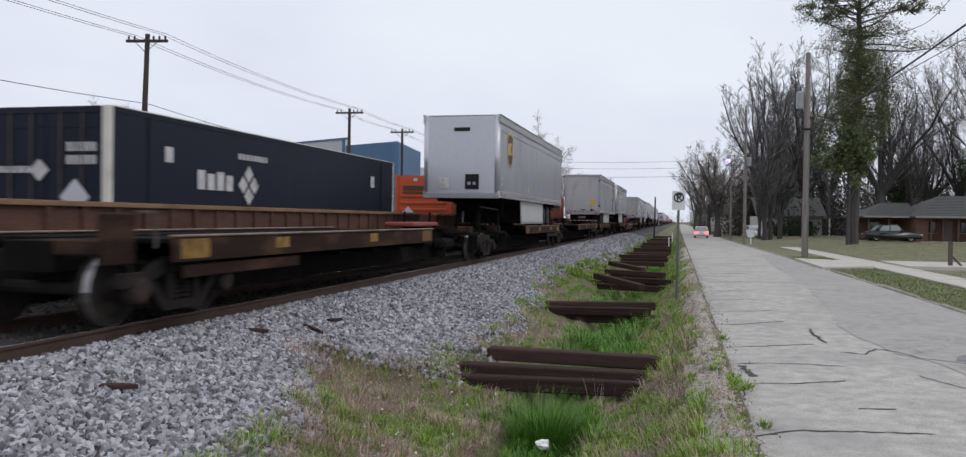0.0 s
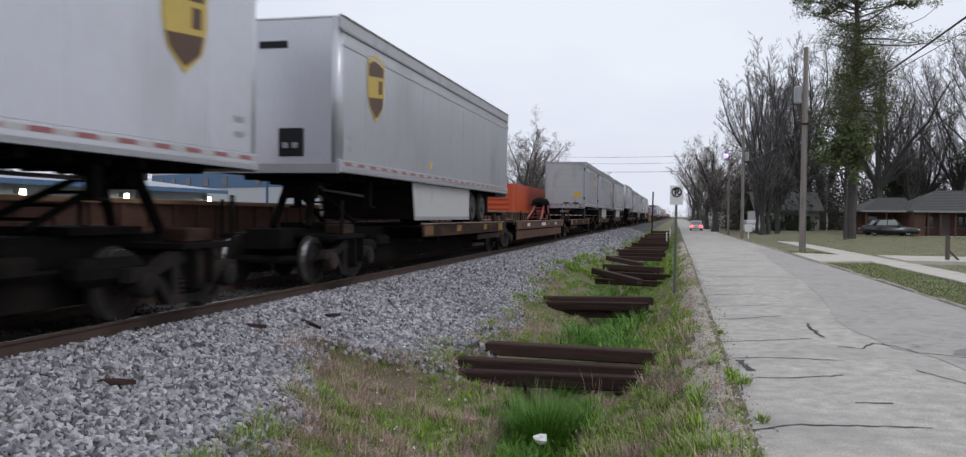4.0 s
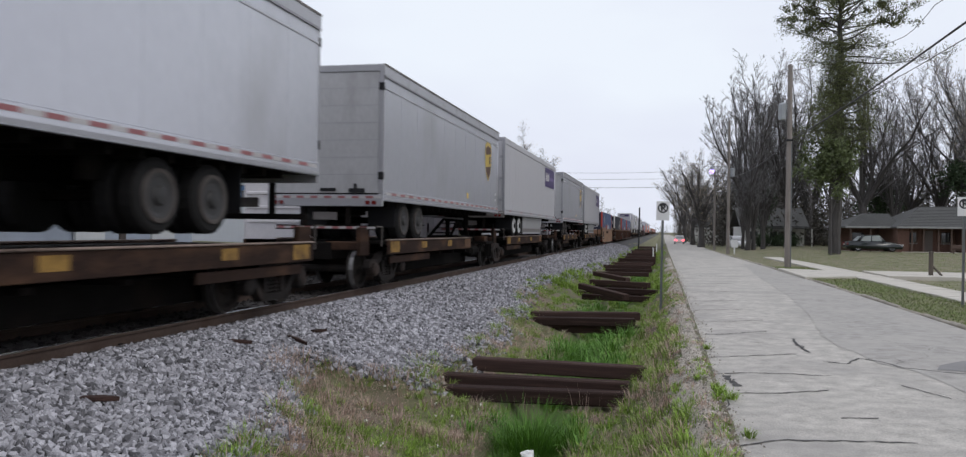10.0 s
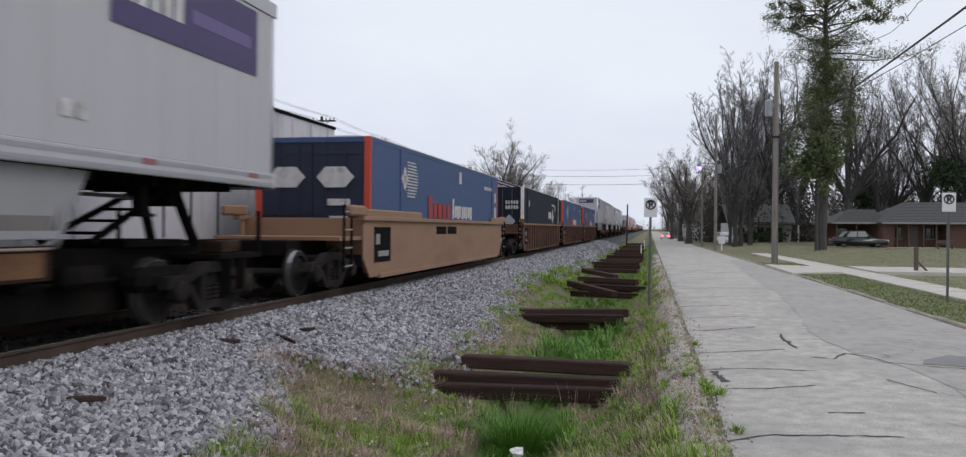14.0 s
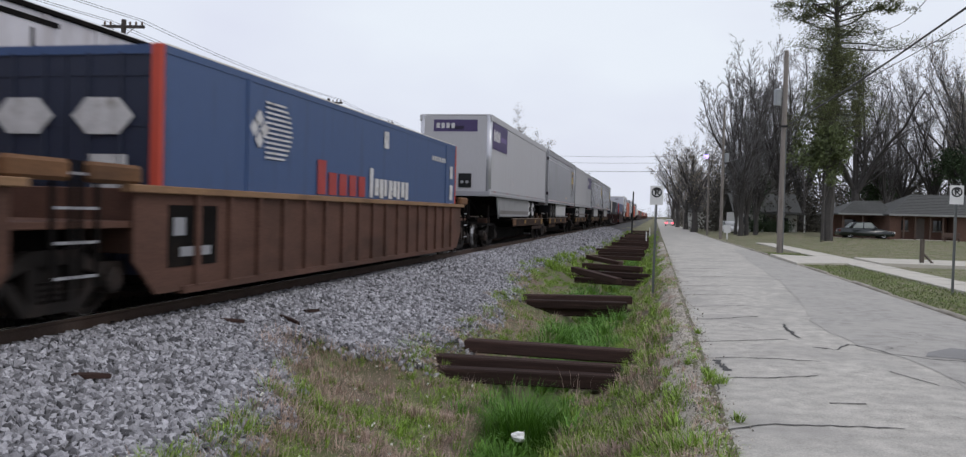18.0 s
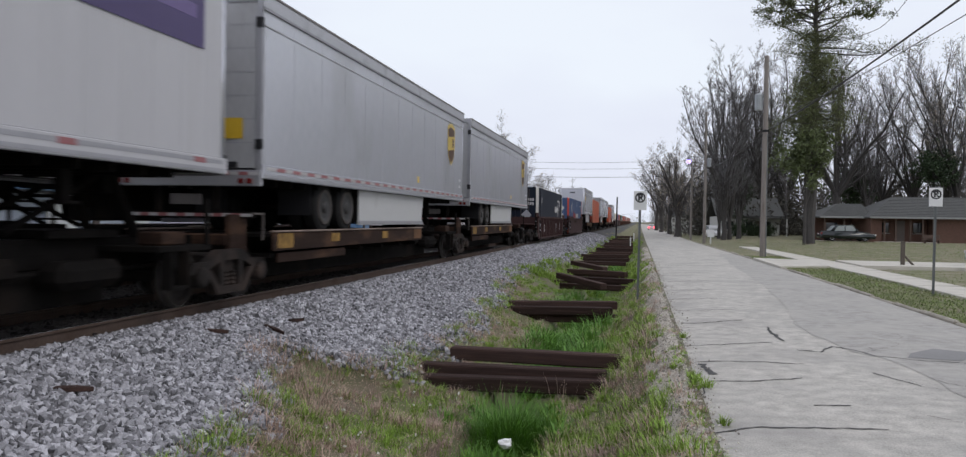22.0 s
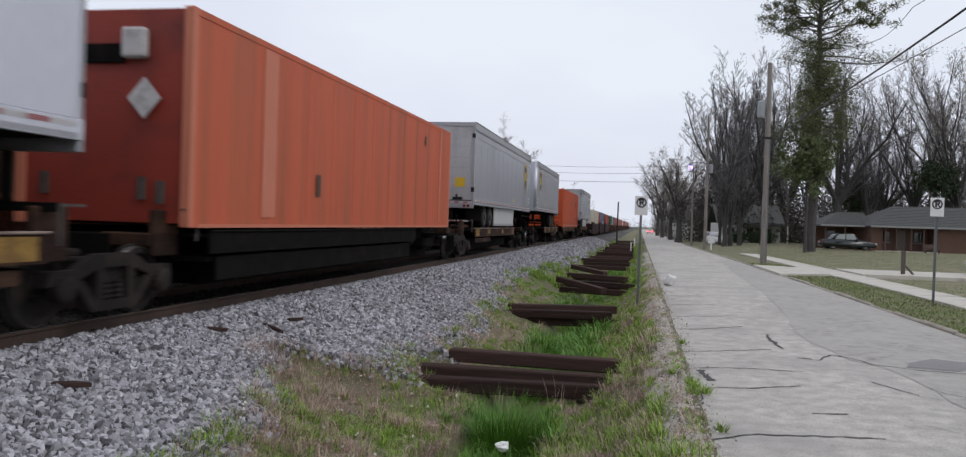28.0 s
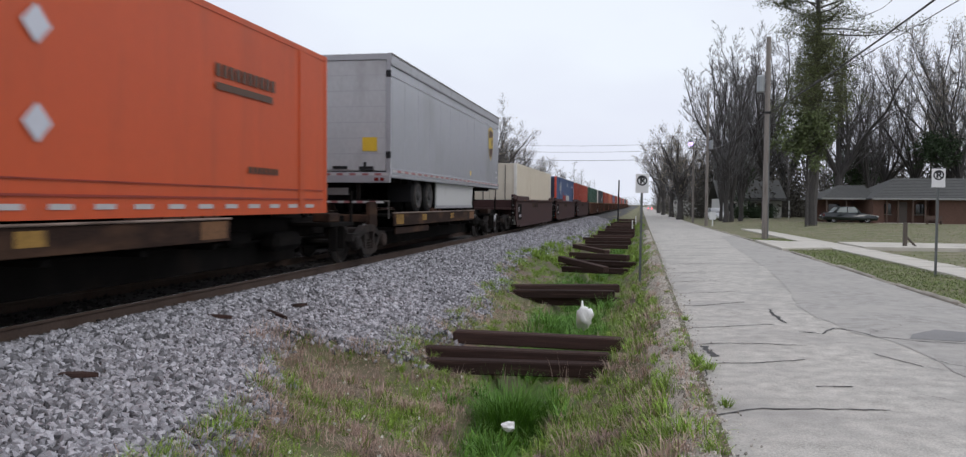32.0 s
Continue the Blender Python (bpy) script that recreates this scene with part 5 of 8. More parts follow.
for i, c in enumerate(("cream", "blue", "red", "green", "navy", "red", "salmon", "blue", "red", "cream", "red", "navy", "orange", "blue", "green", "red", "cream", "blue")):
    a = 548.7 + i * 18.2
    NEAR.append(("well_dark_plain" if i < 3 else "well", a, a + 14.6, c))
FAR = [("well", 12.3, 26.9, "navy2"), ("well", 34.4, 49.0, "orange"), ("well", 55.6, 70.2, "orange"), ("well", 75.5, 92.0, None), ("well", 96.5, 111.1, None),
       ("well", 114.4, 129.0, "orange"), ("well", 135.6, 150.2, "red"), ("well", 154.5, 169.1, None)]
for a, b in ((186, 202), (216, 232), (236, 252), (254.5, 270.5), (274.2, 290.2), (294, 310), (323.8, 340), (345, 361), (366, 382), (391.2, 407.3), (409, 425.7), (429.8, 446)):
    FAR.append(("spine", a, b, ("reefer", "nose", "reefer", True)) if 320 < a < 385 else ("boxcar", a, b, None))

for i, c in enumerate(("brown", "red", "brown", "brown", "navy2", "brown", "red", "brown")):
    FAR.append(("well", 452.0 + i * 18.4, 466.6 + i * 18.4, c))

for x, line in ((TRACK_1, NEAR), (TRACK_2, FAR)):
    for i, (kind, a, b, load) in enumerate(line):
        if x == TRACK_2 and kind == "well":
            grow = min(2.2, min([abs(o[2] - a) for o in line if o[2] <= a] + [9]) / 2 - 1.4, min([abs(o[1] - b) for o in line if o[1] >= b] + [9]) / 2 - 1.4)
            a, b = a - max(0, grow), b + max(0, grow)
        L = b - a
        gap_lead = a - line[i - 1][2] if i else 9.0
        gap_trail = line[i + 1][1] - b if i + 1 < len(line) else 9.0
        well = kind.startswith("well")
        trucks = []
        shared = gap_lead < (2.5 if not well else 4.0)
        trucks.append(-gap_lead / 2 if shared else (-1.45 if well else 0.9))
        if gap_trail >= (2.5 if not well else 4.0):
            trucks.append(L + 1.45 if well else L - 1.25)
        trucks = [round(t * 4) / 4 for t in trucks]
        Lr = round(L * 2) / 2
        plain = x == TRACK_2 or a > 590
        if kind == "boxcar":
            car = made((kind, Lr), lambda: boxcar(Lr, (2.2, Lr - 2.2)))
        elif well:
            style = {"well": "ribbed", "well_plain": "plain", "well_dark": "dark", "well_dark_plain": "dark_plain"}[kind]
            car = made((kind, Lr, plain, *trucks), lambda: well_car(Lr, trucks, style, kind == "well_dark", plain))
        else:
            flip = kind == "spine_hitch" or bool(load) and not isinstance(load, str) and load[1] == "nose"
            up = "up" if load or kind in ("spine_up", "spine_hitch") else "down"
            car = made((kind, Lr, flip, up, plain, not load, load == "salmon", *trucks), lambda: spine_car(Lr, trucks, flip, up, M_WELL if kind == "spine_up" else (M_UNDER if load == "salmon" else None), kind == "spine_up", plain, load == "salmon", not load))
        put(car, a, x)
        if isinstance(load, str):
            cl = 14.6
            z = RAIL + (0.30 if well else 1.08)
            put(made(("container", load), lambda: container(cl, load.rstrip("2"), 2.7 if load == "navy2" else None, load == "blue2")), a + (L - cl) / 2 if well else a - 0.05, x, z)
        elif load:
            size, lead, brand, skirt = load
            tl = {"trailer": 14.6, "pup": 8.3, "short": 12.3, "reefer": 16.1}[size]
            hub = M_HUBW if brand == "purple" else M_HUB
            body = {"purple": M_WHITE, "reefer": M_REEFER}.get(brand, M_ALU)
            em = 0.9 if a == 162.0 else 1.75
            sill = 0.13 if lead == "nose" and brand == "shield" else 0.0
            tr = made(("trailer", tl, lead, brand, skirt, em), lambda: trailer(tl, lead, brand, skirt, hub, body, -0.38 if brand == "reefer" else 0.0, em, sill))
            put(tr, b - tl if size == "pup" else a + (L - tl) / 2, x, RAIL + (0.17 if a == 162.0 else 0.0))


def travel(t):
    """Metres that both trains have run since the clip's start."""
    return 16.547 * t - 0.01834 * t * t
# ---- the street's right side and the verge ----
M_GALV = mat("galvanised_post", (0.16, 0.17, 0.17), 0.6, 0.4, var=0.2, scale=6)
M_SIGN = mat("white_sign_sheet", (0.72, 0.72, 0.72), 0.5, var=0.05, scale=6)
M_INK = mat("black_sign_ink", (0.02, 0.02, 0.022), 0.6, var=0.1)
M_POLE = mat("weathered_pole_wood", (0.23, 0.205, 0.185), 0.9, var=0.25, scale=2, fine=40, bump=0.4, stretch=(6, 6, 0.5), dirt=(0.1, 0.075, 0.06), dirt_amt=0.3)
M_BARK = mat("grey_brown_bark", (0.066, 0.061, 0.058), 0.95, var=0.3, scale=3, fine=25, bump=0.6, stretch=(3, 3, 0.8))


def no_parking_sign(x, y, lean, base, height):
    s = thing("parking_sign", "white no-parking sign on a thin dark steel post", "road sign", "parking signs", m=pose(x, y, base, 0, lean, 0))
    part("post", boxes((-0.028, 0.028, -0.006, 0.006, -0.3, height), (-0.028, -0.022, -0.02, 0.006, -0.3, height), (0.022, 0.028, -0.02, 0.006, -0.3, height)), M_GALV, s)
    pl = part("plate", boxes((-0.155, 0.155, -0.03, -0.026, height - 0.44, height + 0.02), bevel=0.001), M_SIGN, s)
    ring = bmesh.new()
    for i in range(24):
        a0, a1 = 2 * math.pi * i / 24, 2 * math.pi * (i + 1) / 24
        vs = [ring.verts.new((r * math.cos(a), -0.0325, height - 0.14 + r * math.sin(a))) for a, r in ((a0, 0.124), (a1, 0.124), (a1, 0.090), (a0, 0.090))]
        ring.faces.new(vs)
    part("ring", ring, M_INK, pl)
    part("slash", prism(bmesh.new(), [(-0.088, height - 0.072), (-0.066, height - 0.05), (0.088, height - 0.208), (0.066, height - 0.23)], "y", -0.0345, -0.0325), M_INK, pl)
    part("letter", text_mesh("P", 0.21, M_INK, 0.001, 0.011), None, pl, "black letter", m=Matrix.Translation((0, -0.032, height - 0.14)) @ pose(0, 0, 0, 90, 0, 0))
    part("caption", boxes((-0.11, 0.11, -0.033, -0.031, height - 0.33, height - 0.30), (-0.08, 0.08, -0.033, -0.031, height - 0.39, height - 0.36)), M_SIGN, pl)
    return s


no_parking_sign(-0.02, 20.2, 0.6, 0.0, 2.42)
no_parking_sign(7.12, 21.9, 0.3, 0.0, 2.62)

# loose sleepers dropped across the ditch
tie_me = [finish("old_sleeper", box(bmesh.new(), -1.37, 1.37, -0.125, 0.125, -0.2, 0, bevel=0.02), M_TIE) for _ in range(1)]
TIES = [(-1.53, 12.62, -0.30, -3.2, 0), (-1.80, 11.86, -0.42, 0.4, 0), (-1.78, 11.47, -0.51, 4.6, 0), (-1.72, 12.2, -0.62, 1.0, 1),
        (-1.86, 20.6, -0.30, 16, 0), (-1.98, 20.15, -0.40, 10, 0), (-1.8, 20.4, -0.60, 12, 0),
        (-1.95, 28.0, -0.22, -52, 4), (-1.35, 29.6, -0.30, -18, 0), (-1.4, 28.9, -0.50, -12, 0), (-1.9, 30.2, -0.50, -24, 0),
        (-2.25, 37.4, -0.22, -54, 3), (-1.7, 33.9, -0.30, -28, 0), (-1.75, 34.7, -0.50, -22, 0), (-2.0, 41.5, -0.30, -5, 0),
        (-1.95, 48.0, -0.20, 12, 0), (-1.95, 47.5, -0.40, 9, 0), (-1.9, 48.5, -0.40, 15, 0), (-1.9, 54.5, -0.30, 6, 0),
        (-1.8, 61.0, -0.24, -14, 0), (-1.85, 60.6, -0.44, -9, 0), (-1.85, 62.0, -0.44, -12, 0), (-1.9, 69.5, -0.32, -8, 0),
        (-1.9, 78.0, -0.27, 20, 0), (-1.9, 77.2, -0.47, 15, 0), (-1.95, 79.5, -0.47, 24, 0), (-2.0, 87, -0.3, 40, 0), (-2.1, 92, -0.32, 10, 0),
        (-2.0, 100, -0.34, 24, 0), (-2.1, 112, -0.34, 42, 0), (-2.1, 118, -0.34, 15, 0)]
for i, (x, y, z, turn, tilt) in enumerate(TIES):
    solid("old_sleeper", tie_me[0], None, "dark creosoted wooden sleeper lying across the ditch", "railway sleeper", "loose sleepers in the ditch", m=pose(x, y, z - 0.02, 0, tilt, turn))

# ---- trees ----
M_TWIG = mat("bare_twigs", (0.185, 0.178, 0.180), 0.95, var=0.2, scale=1, bump=0)
M_BUDS = mat("spring_buds", (0.40, 0.34, 0.25), 0.9, var=0.3, scale=0.6, bump=0, island=0.4)
M_PINE = mat("pine_needles", (0.105, 0.120, 0.046), 0.75, var=0.35, scale=0.5, bump=0, island=0.5)
M_LEAF = mat("evergreen_leaves", (0.080, 0.102, 0.036), 0.7, var=0.35, scale=0.6, bump=0, island=0.5)
M_BUSH = mat("hedge_leaves", (0.028, 0.05, 0.018), 0.75, var=0.3, scale=0.8, bump=0, island=0.5)


class Limbs:
    """Collects tapered limbs and small leaf quads as plain arrays."""

    def __init__(self, seed):
        self.r = random.Random(seed)
        self.v, self.f = [], []
        self.tips, self.fine = [], []

    def limb(self, a, b, r0, r1, seg):
        q = (b - a).to_track_quat("Z", "Y")
        k = len(self.v)
        for c, r in ((a, r0), (b, r1)):
            for i in range(seg):
                w = 2 * math.pi * i / seg
                self.v.append(tuple(c + q @ Vector((r * math.cos(w), r * math.sin(w), 0))))
        for i in range(seg):
            j = (i + 1) % seg
            self.f.append((k + i, k + j, k + seg + j, k + seg + i))

    def fork(self, d, tilt):
        """A direction at the given angle from d, turned at random."""
        side = d.orthogonal().normalized()
        side.rotate(Matrix.Rotation(self.r.uniform(0, 2 * math.pi), 3, d))
        return (d * math.cos(tilt) + side * math.sin(tilt)).normalized()

    def grow(self, p, d, length, r, level, up, tilt, side=0.5):
        """A limb with its side limbs; fine twigs go to a list of their own."""
        rnd = self.r
        n, seg = ((6, 6), (5, 4), (3, 3), (1, 3))[level]
        for i in range(n):
            d = (d + Vector((rnd.gauss(0, 0.13), rnd.gauss(0, 0.13), rnd.gauss(0, 0.08) + up))).normalized()
            q = p + d * length / n
            ra, rb = (max(0.011, r * (1 - 0.85 * v)) for v in (i / n, (i + 1) / n))
            if level == 3:
                self.fine.append((p, q, ra, rb))
            else:
                self.limb(p, q, ra, rb, seg)
            u = (i + 0.5) / n
            kids = ((2 if i else 1), (2 if i % 2 else 1), (2 if i == 1 else 1), 0)[level]
            for _ in range(kids):
                cl = length * (side if level == 0 else 0.5) * (1.2 - 0.65 * u) * rnd.uniform(0.6, 1.15)
                self.grow(p.lerp(q, rnd.random()), self.fork(d, tilt * rnd.uniform(0.6, 1.3)), cl, rb * rnd.uniform(0.45, 0.65), level + 1, up, tilt, side)
            p = q
        self.tips.append(p)

    def mesh(self, name, material):
        me = bpy.data.meshes.new(name)
        me.from_pydata(self.v, [], self.f)
        me.materials.append(material)
        return me


def leaves(name, centres, seed, per, spread, size, material, flat=1.0, narrow=0.5):
    """Many small leaf quads round the given points."""
    rs = np.random.RandomState(seed)
    c = np.repeat(np.array([tuple(p) for p in centres], float), per, 0)
    k = len(c)
    c += rs.normal(0, 1, (k, 3)) * (spread, spread, spread * flat)
    u = rs.normal(0, 1, (k, 3))
    u /= np.linalg.norm(u, axis=1)[:, None]
    w = np.cross(u, rs.normal(0, 1, (k, 3)))
    w /= np.linalg.norm(w, axis=1)[:, None]
    s = size * rs.uniform(0.5, 1.3, (k, 1))
    v = np.stack([c - u * s, c - w * s * narrow, c + u * s, c + w * s * narrow], 1).reshape(-1, 3)
    return from_arrays(name, v, np.arange(4 * k).reshape(-1, 4), material)


def bare_tree(seed, height, fork, leaders, spread, up, tilt, side, r, label, buds=0, lean=0.0):
    """A leafless tree: a trunk that divides into rising leaders, each with side limbs and fine twigs."""
    L = Limbs(seed)
    rnd = L.r
    p, d, top = Vector((0, 0, -0.4)), Vector((lean, 0, 1)).normalized(), fork * height
    stem = [p]
    for i in range(4):
        q = p + d * (top + 0.4) / 4 + Vector((rnd.gauss(0, 0.06), rnd.gauss(0, 0.06), 0))
        L.limb(p, q, r * (1.25 if i == 0 else 1.05 - 0.08 * i), r * (1.05 - 0.08 * (i + 1)), 9)
        stem.append(q)
        p = q
    for k in range(leaders):
        w = 2 * math.pi * (k + rnd.uniform(-0.3, 0.3)) / leaders
        a = spread * math.sqrt(rnd.uniform(0.06, 1.0)) if k else 0.06
        start = stem[4] if k == 0 else stem[3].lerp(stem[4], rnd.uniform(0.2, 1.0))
        dd = Vector((math.cos(w) * math.sin(a) + lean, math.sin(w) * math.sin(a), math.cos(a)))
        L.grow(start, dd, (height - start.z) * rnd.uniform(0.82, 1.0), r * (0.62 if k == 0 else rnd.uniform(0.36, 0.52)), 0, up, tilt, side)
    T = thing("tree", label, "tree", "bare trees")
    part("trunk", L.mesh("trunk", M_BARK), None, T)
    tw = Limbs(seed + 50)
    for a, b, ra, rb in L.fine:
        tw.limb(a, b, min(0.024, ra + 0.004), min(0.016, rb + 0.002), 3)
        e = a.lerp(b, tw.r.uniform(0.3, 0.8))
        tw.limb(e, e + tw.fork((b - a).normalized(), 0.7) * (b - a).length * tw.r.uniform(0.5, 0.9), 0.013, 0.008, 3)
    part("crown", tw.mesh("crown", M_TWIG), None, T, "fine bare twigs")
    if buds:
        part("bud_haze", leaves("bud_haze", L.tips[::2], seed, buds, 0.3, 0.075, M_BUDS), None, T, "yellowish spring buds")
    return T


def place(proto, x, y, z, turn, s, w=1.0):
    ob = copy_thing(proto, pose(x, y, z, 0, 0, turn))
    ob.scale = (s * w, s * w, s)
    return ob


t_col = bare_tree(3, 19.5, 0.10, 7, 0.085, 0.07, 0.5, 0.24, 0.34, "tall columnar bare tree with steep grey twigs")
t_col.matrix_basis = pose(9.3, 96, -0.3, 0, 0, 200)
t_oak = bare_tree(11, 20.5, 0.26, 8, 0.80, 0.06, 0.55, 0.42, 0.55, "large spreading bare tree with heavy dark limbs")
t_oak.matrix_basis = pose(21.7, 98, 0, 0, 0, 60)
t_syc = bare_tree(23, 12.4, 0.22, 7, 0.62, 0.06, 0.7, 0.38, 0.50, "stout budding tree with pale yellowish twigs", buds=3)
t_syc.matrix_basis = pose(5.2, 118, -0.3)
t_tall = bare_tree(37, 22, 0.20, 6, 0.36, 0.07, 0.55, 0.32, 0.40, "tall bare tree with steep slender limbs")
t_tall.matrix_basis = pose(14.1, 100, -0.1)
t_vase = bare_tree(51, 23, 0.24, 7, 0.45, 0.08, 0.5, 0.34, 0.38, "tall budding tree with a pale haze of twigs", buds=3)
t_vase.matrix_basis = pose(34.8, 100, 0.1)
t_far = bare_tree(64, 14, 0.22, 4, 0.55, 0.06, 0.65, 0.40, 0.42, "budding tree with pale twigs beyond the houses", buds=3)
t_far.matrix_basis = pose(5.0, 142, -0.35, 0, 0, 100)
for p, x, y, z, turn, s, w in ((t_col, 10.1, 97, -0.3, 130, 0.98, 0.85), (t_col, 11.2, 99, -0.3, 250, 1.0, 0.9), (t_col, 9.4, 103, -0.3, 310, 0.85, 0.8),
                            (t_tall, 15.6, 127, -0.2, 200, 1.0, 1.1), (t_tall, 20.6, 126, -0.2, 90, 1.1, 1.1), (t_col, 12.4, 128, -0.2, 40, 1.1, 1.3), (t_oak, 18.4, 132, -0.2, 140, 1.05, 1.0),
                            (t_tall, 25.8, 101, 0.1, 300, 0.82, 1.0), (t_oak, 29.0, 108, 0.1, 200, 0.8, 1.0), (t_vase, 31.6, 104, 0.1, 60, 0.86, 0.95), (t_vase, 38.8, 101, 0.1, 190, 1.05, 1.0), (t_tall, 36.5, 108, 0.1, 20, 0.95, 1.0),
                            (t_vase, 43.0, 108, 0.1, 280, 1.0, 1.0), (t_far, 4.2, 168, -0.35, 220, 1.05, 1.0), (t_oak, 10.5, 150, -0.35, 45, 0.62, 1.0), (t_far, 4.0, 198, -0.35, 20, 1.1, 1.0), (t_far, 8.2, 138, -0.35, 15, 0.8, 1.0)):
    place(p, x, y, z, turn, s, w)


M_WOOD = mat("dark_wood_stems", (0.125, 0.116, 0.112), 0.95, var=0.25, scale=0.3, bump=0)


def woods(name, seed, count, xr, yr, hr, label):
    """A dense stand far behind: one object, real stems and twigs."""
    L = Limbs(seed)
    rnd = random.Random(seed)
    for _ in range(count):
        x, y, h = rnd.uniform(*xr), rnd.uniform(*yr), rnd.uniform(*hr)
        a = Vector((x, y, -0.4))
        top = a + Vector((rnd.gauss(0, 0.8), rnd.gauss(0, 0.8), h))
        L.limb(a, top, h * 0.014, 0.03, 5)
        for _ in range(26):
            u = rnd.uniform(0.2, 1)
            p = a.lerp(top, u)
            d = Vector((rnd.gauss(0, 1), rnd.gauss(0, 1), rnd.uniform(0.3, 1.2))).normalized()
            l1 = h * 0.22 * (1.15 - u * 0.7)
            q = p + d * l1
            L.limb(p, q, 0.06, 0.02, 3)
            for _ in range(4):
                w = p.lerp(q, rnd.uniform(0.3, 1))
                e = w + Vector((rnd.gauss(0, 1), rnd.gauss(0, 1), rnd.gauss(0.6, 0.7))).normalized() * l1 * 0.5
                L.limb(w, e, 0.022, 0.008, 3)
    me = L.mesh(name, M_WOOD)
    return tagged(new(name, me), label, "woods", "", "stuff")


woods("woods", 5, 150, (12, 80), (118, 160), (8, 14), "dense stand of bare grey-brown trees behind the houses")
woods("roadside_woods", 6, 60, (5.5, 18), (165, 420), (9, 15), "bare roadside trees fading into the distance")
woods("trackside_woods", 8, 70, (-50, -22), (140, 420), (11, 17), "bare trees beyond the far track")
M_BRUSH = mat("brown_brushwood", (0.078, 0.072, 0.060), 0.9, var=0.3, scale=0.5, bump=0, island=0.5)
# dark undergrowth at the foot of the woods
rs_u = random.Random(4)
under = [(rs_u.uniform(12, 85), rs_u.uniform(114, 150), rs_u.uniform(0, 8.5) * rs_u.random() ** 0.7) for _ in range(2300)]
under += [(rs_u.uniform(8.5, 24), rs_u.uniform(126, 136), rs_u.uniform(0, 9.0) * rs_u.random() ** 0.5) for _ in range(800)]
under += [(rs_u.uniform(5.8, 15), rs_u.uniform(128, 330), rs_u.uniform(0, 5.0) * rs_u.random() ** 0.7) for _ in range(520)]
under += [(rs_u.uniform(-60, 60), rs_u.uniform(640, 700), rs_u.uniform(-1, 9.0) * rs_u.random() ** 0.6) for _ in range(500)]
tagged(new("undergrowth", leaves("undergrowth", under, 4, 24, 0.95, 0.26, M_BRUSH, 1.2, 0.4)), "dark evergreen undergrowth below the woods", "undergrowth", "", "stuff")


def pine(seed, x, y, z, h, label):
    """A tall pine: drooping skirts below, a slim dense middle and a wide open top with tufts on rising limbs."""
    rnd = random.Random(seed)
    L = Limbs(seed)
    n = 14
    trunk = [Vector((0, 0, -0.3))]
    for i in range(n):
        b = Vector((rnd.gauss(0, 0.06) + 0.03 * i, rnd.gauss(0, 0.08), (i + 1) * h / n))
        L.limb(trunk[-1], b, 0.46 * (1 - 0.9 * i / n), 0.46 * (1 - 0.9 * (i + 1) / n), 9)
        trunk.append(b)
    tips, full = [], []
    for i in range(128):
        hz = 8.4 + (h - 8.7) * (i + rnd.random()) / 128
        k = min(n - 1, int(hz / h * n))
        a = trunk[k].lerp(trunk[k + 1], hz / h * n - k)
        w = i * 2.4 + rnd.gauss(0, 0.5)
        right, top = math.cos(w), hz > 17.0
        reach = 2.7 + 3.1 * smooth(14.5, 17.5, hz) - 4.2 * smooth(20.5, h, hz)
        if 14.8 < hz < 17.8 and right > 0.5:
            reach = 6.6
        reach *= (rnd.uniform(0.55, 1.15) if top else rnd.uniform(0.3, 1.2)) * (0.85 if right < -0.4 and hz < 17 else 1.0)
        d = Vector((math.cos(w), math.sin(w), rnd.uniform(0.2, 0.75) if top else rnd.uniform(-0.3, 0.35)))
        q, m = a, 6
        for j in range(m):
            d = (d + Vector((rnd.gauss(0, 0.15), rnd.gauss(0, 0.15), rnd.gauss(0.03, 0.10)))).normalized()
            e = q + d * reach / m
            L.limb(q, e, 0.075 * (1 - j / 7), 0.075 * (1 - (j + 1) / 7), 4)
            if j >= (2 if top else 1):
                for _ in range(4 if j > 3 else 2):
                    if rnd.random() < (0.22 if top else 0.12):
                        continue
                    g = e + Vector((rnd.gauss(0, 0.42), rnd.gauss(0, 0.42), rnd.gauss(0.16, 0.22)))
                    L.limb(e, g, 0.022, 0.010, 3)
                    (tips if top else full).append(g)
            q = e
    T = thing("pine_tree", label, "tree", m=pose(x, y, z))
    part("trunk", L.mesh("trunk", M_BARK), None, T)
    part("crown", leaves("crown", tips, seed, 66, 0.25, 0.135, M_PINE, 0.6, 0.29), None, T, "dark green needles in open tufts")
    part("lower_crown", leaves("lower_crown", full, seed + 1, 46, 0.36, 0.125, M_PINE, 0.75, 0.17), None, T, "denser green needles round the trunk")
    return T


pine(9, 13.2, 68.5, -0.15, 25.5, "tall pine with ragged dark green tufts, bare lower trunk")


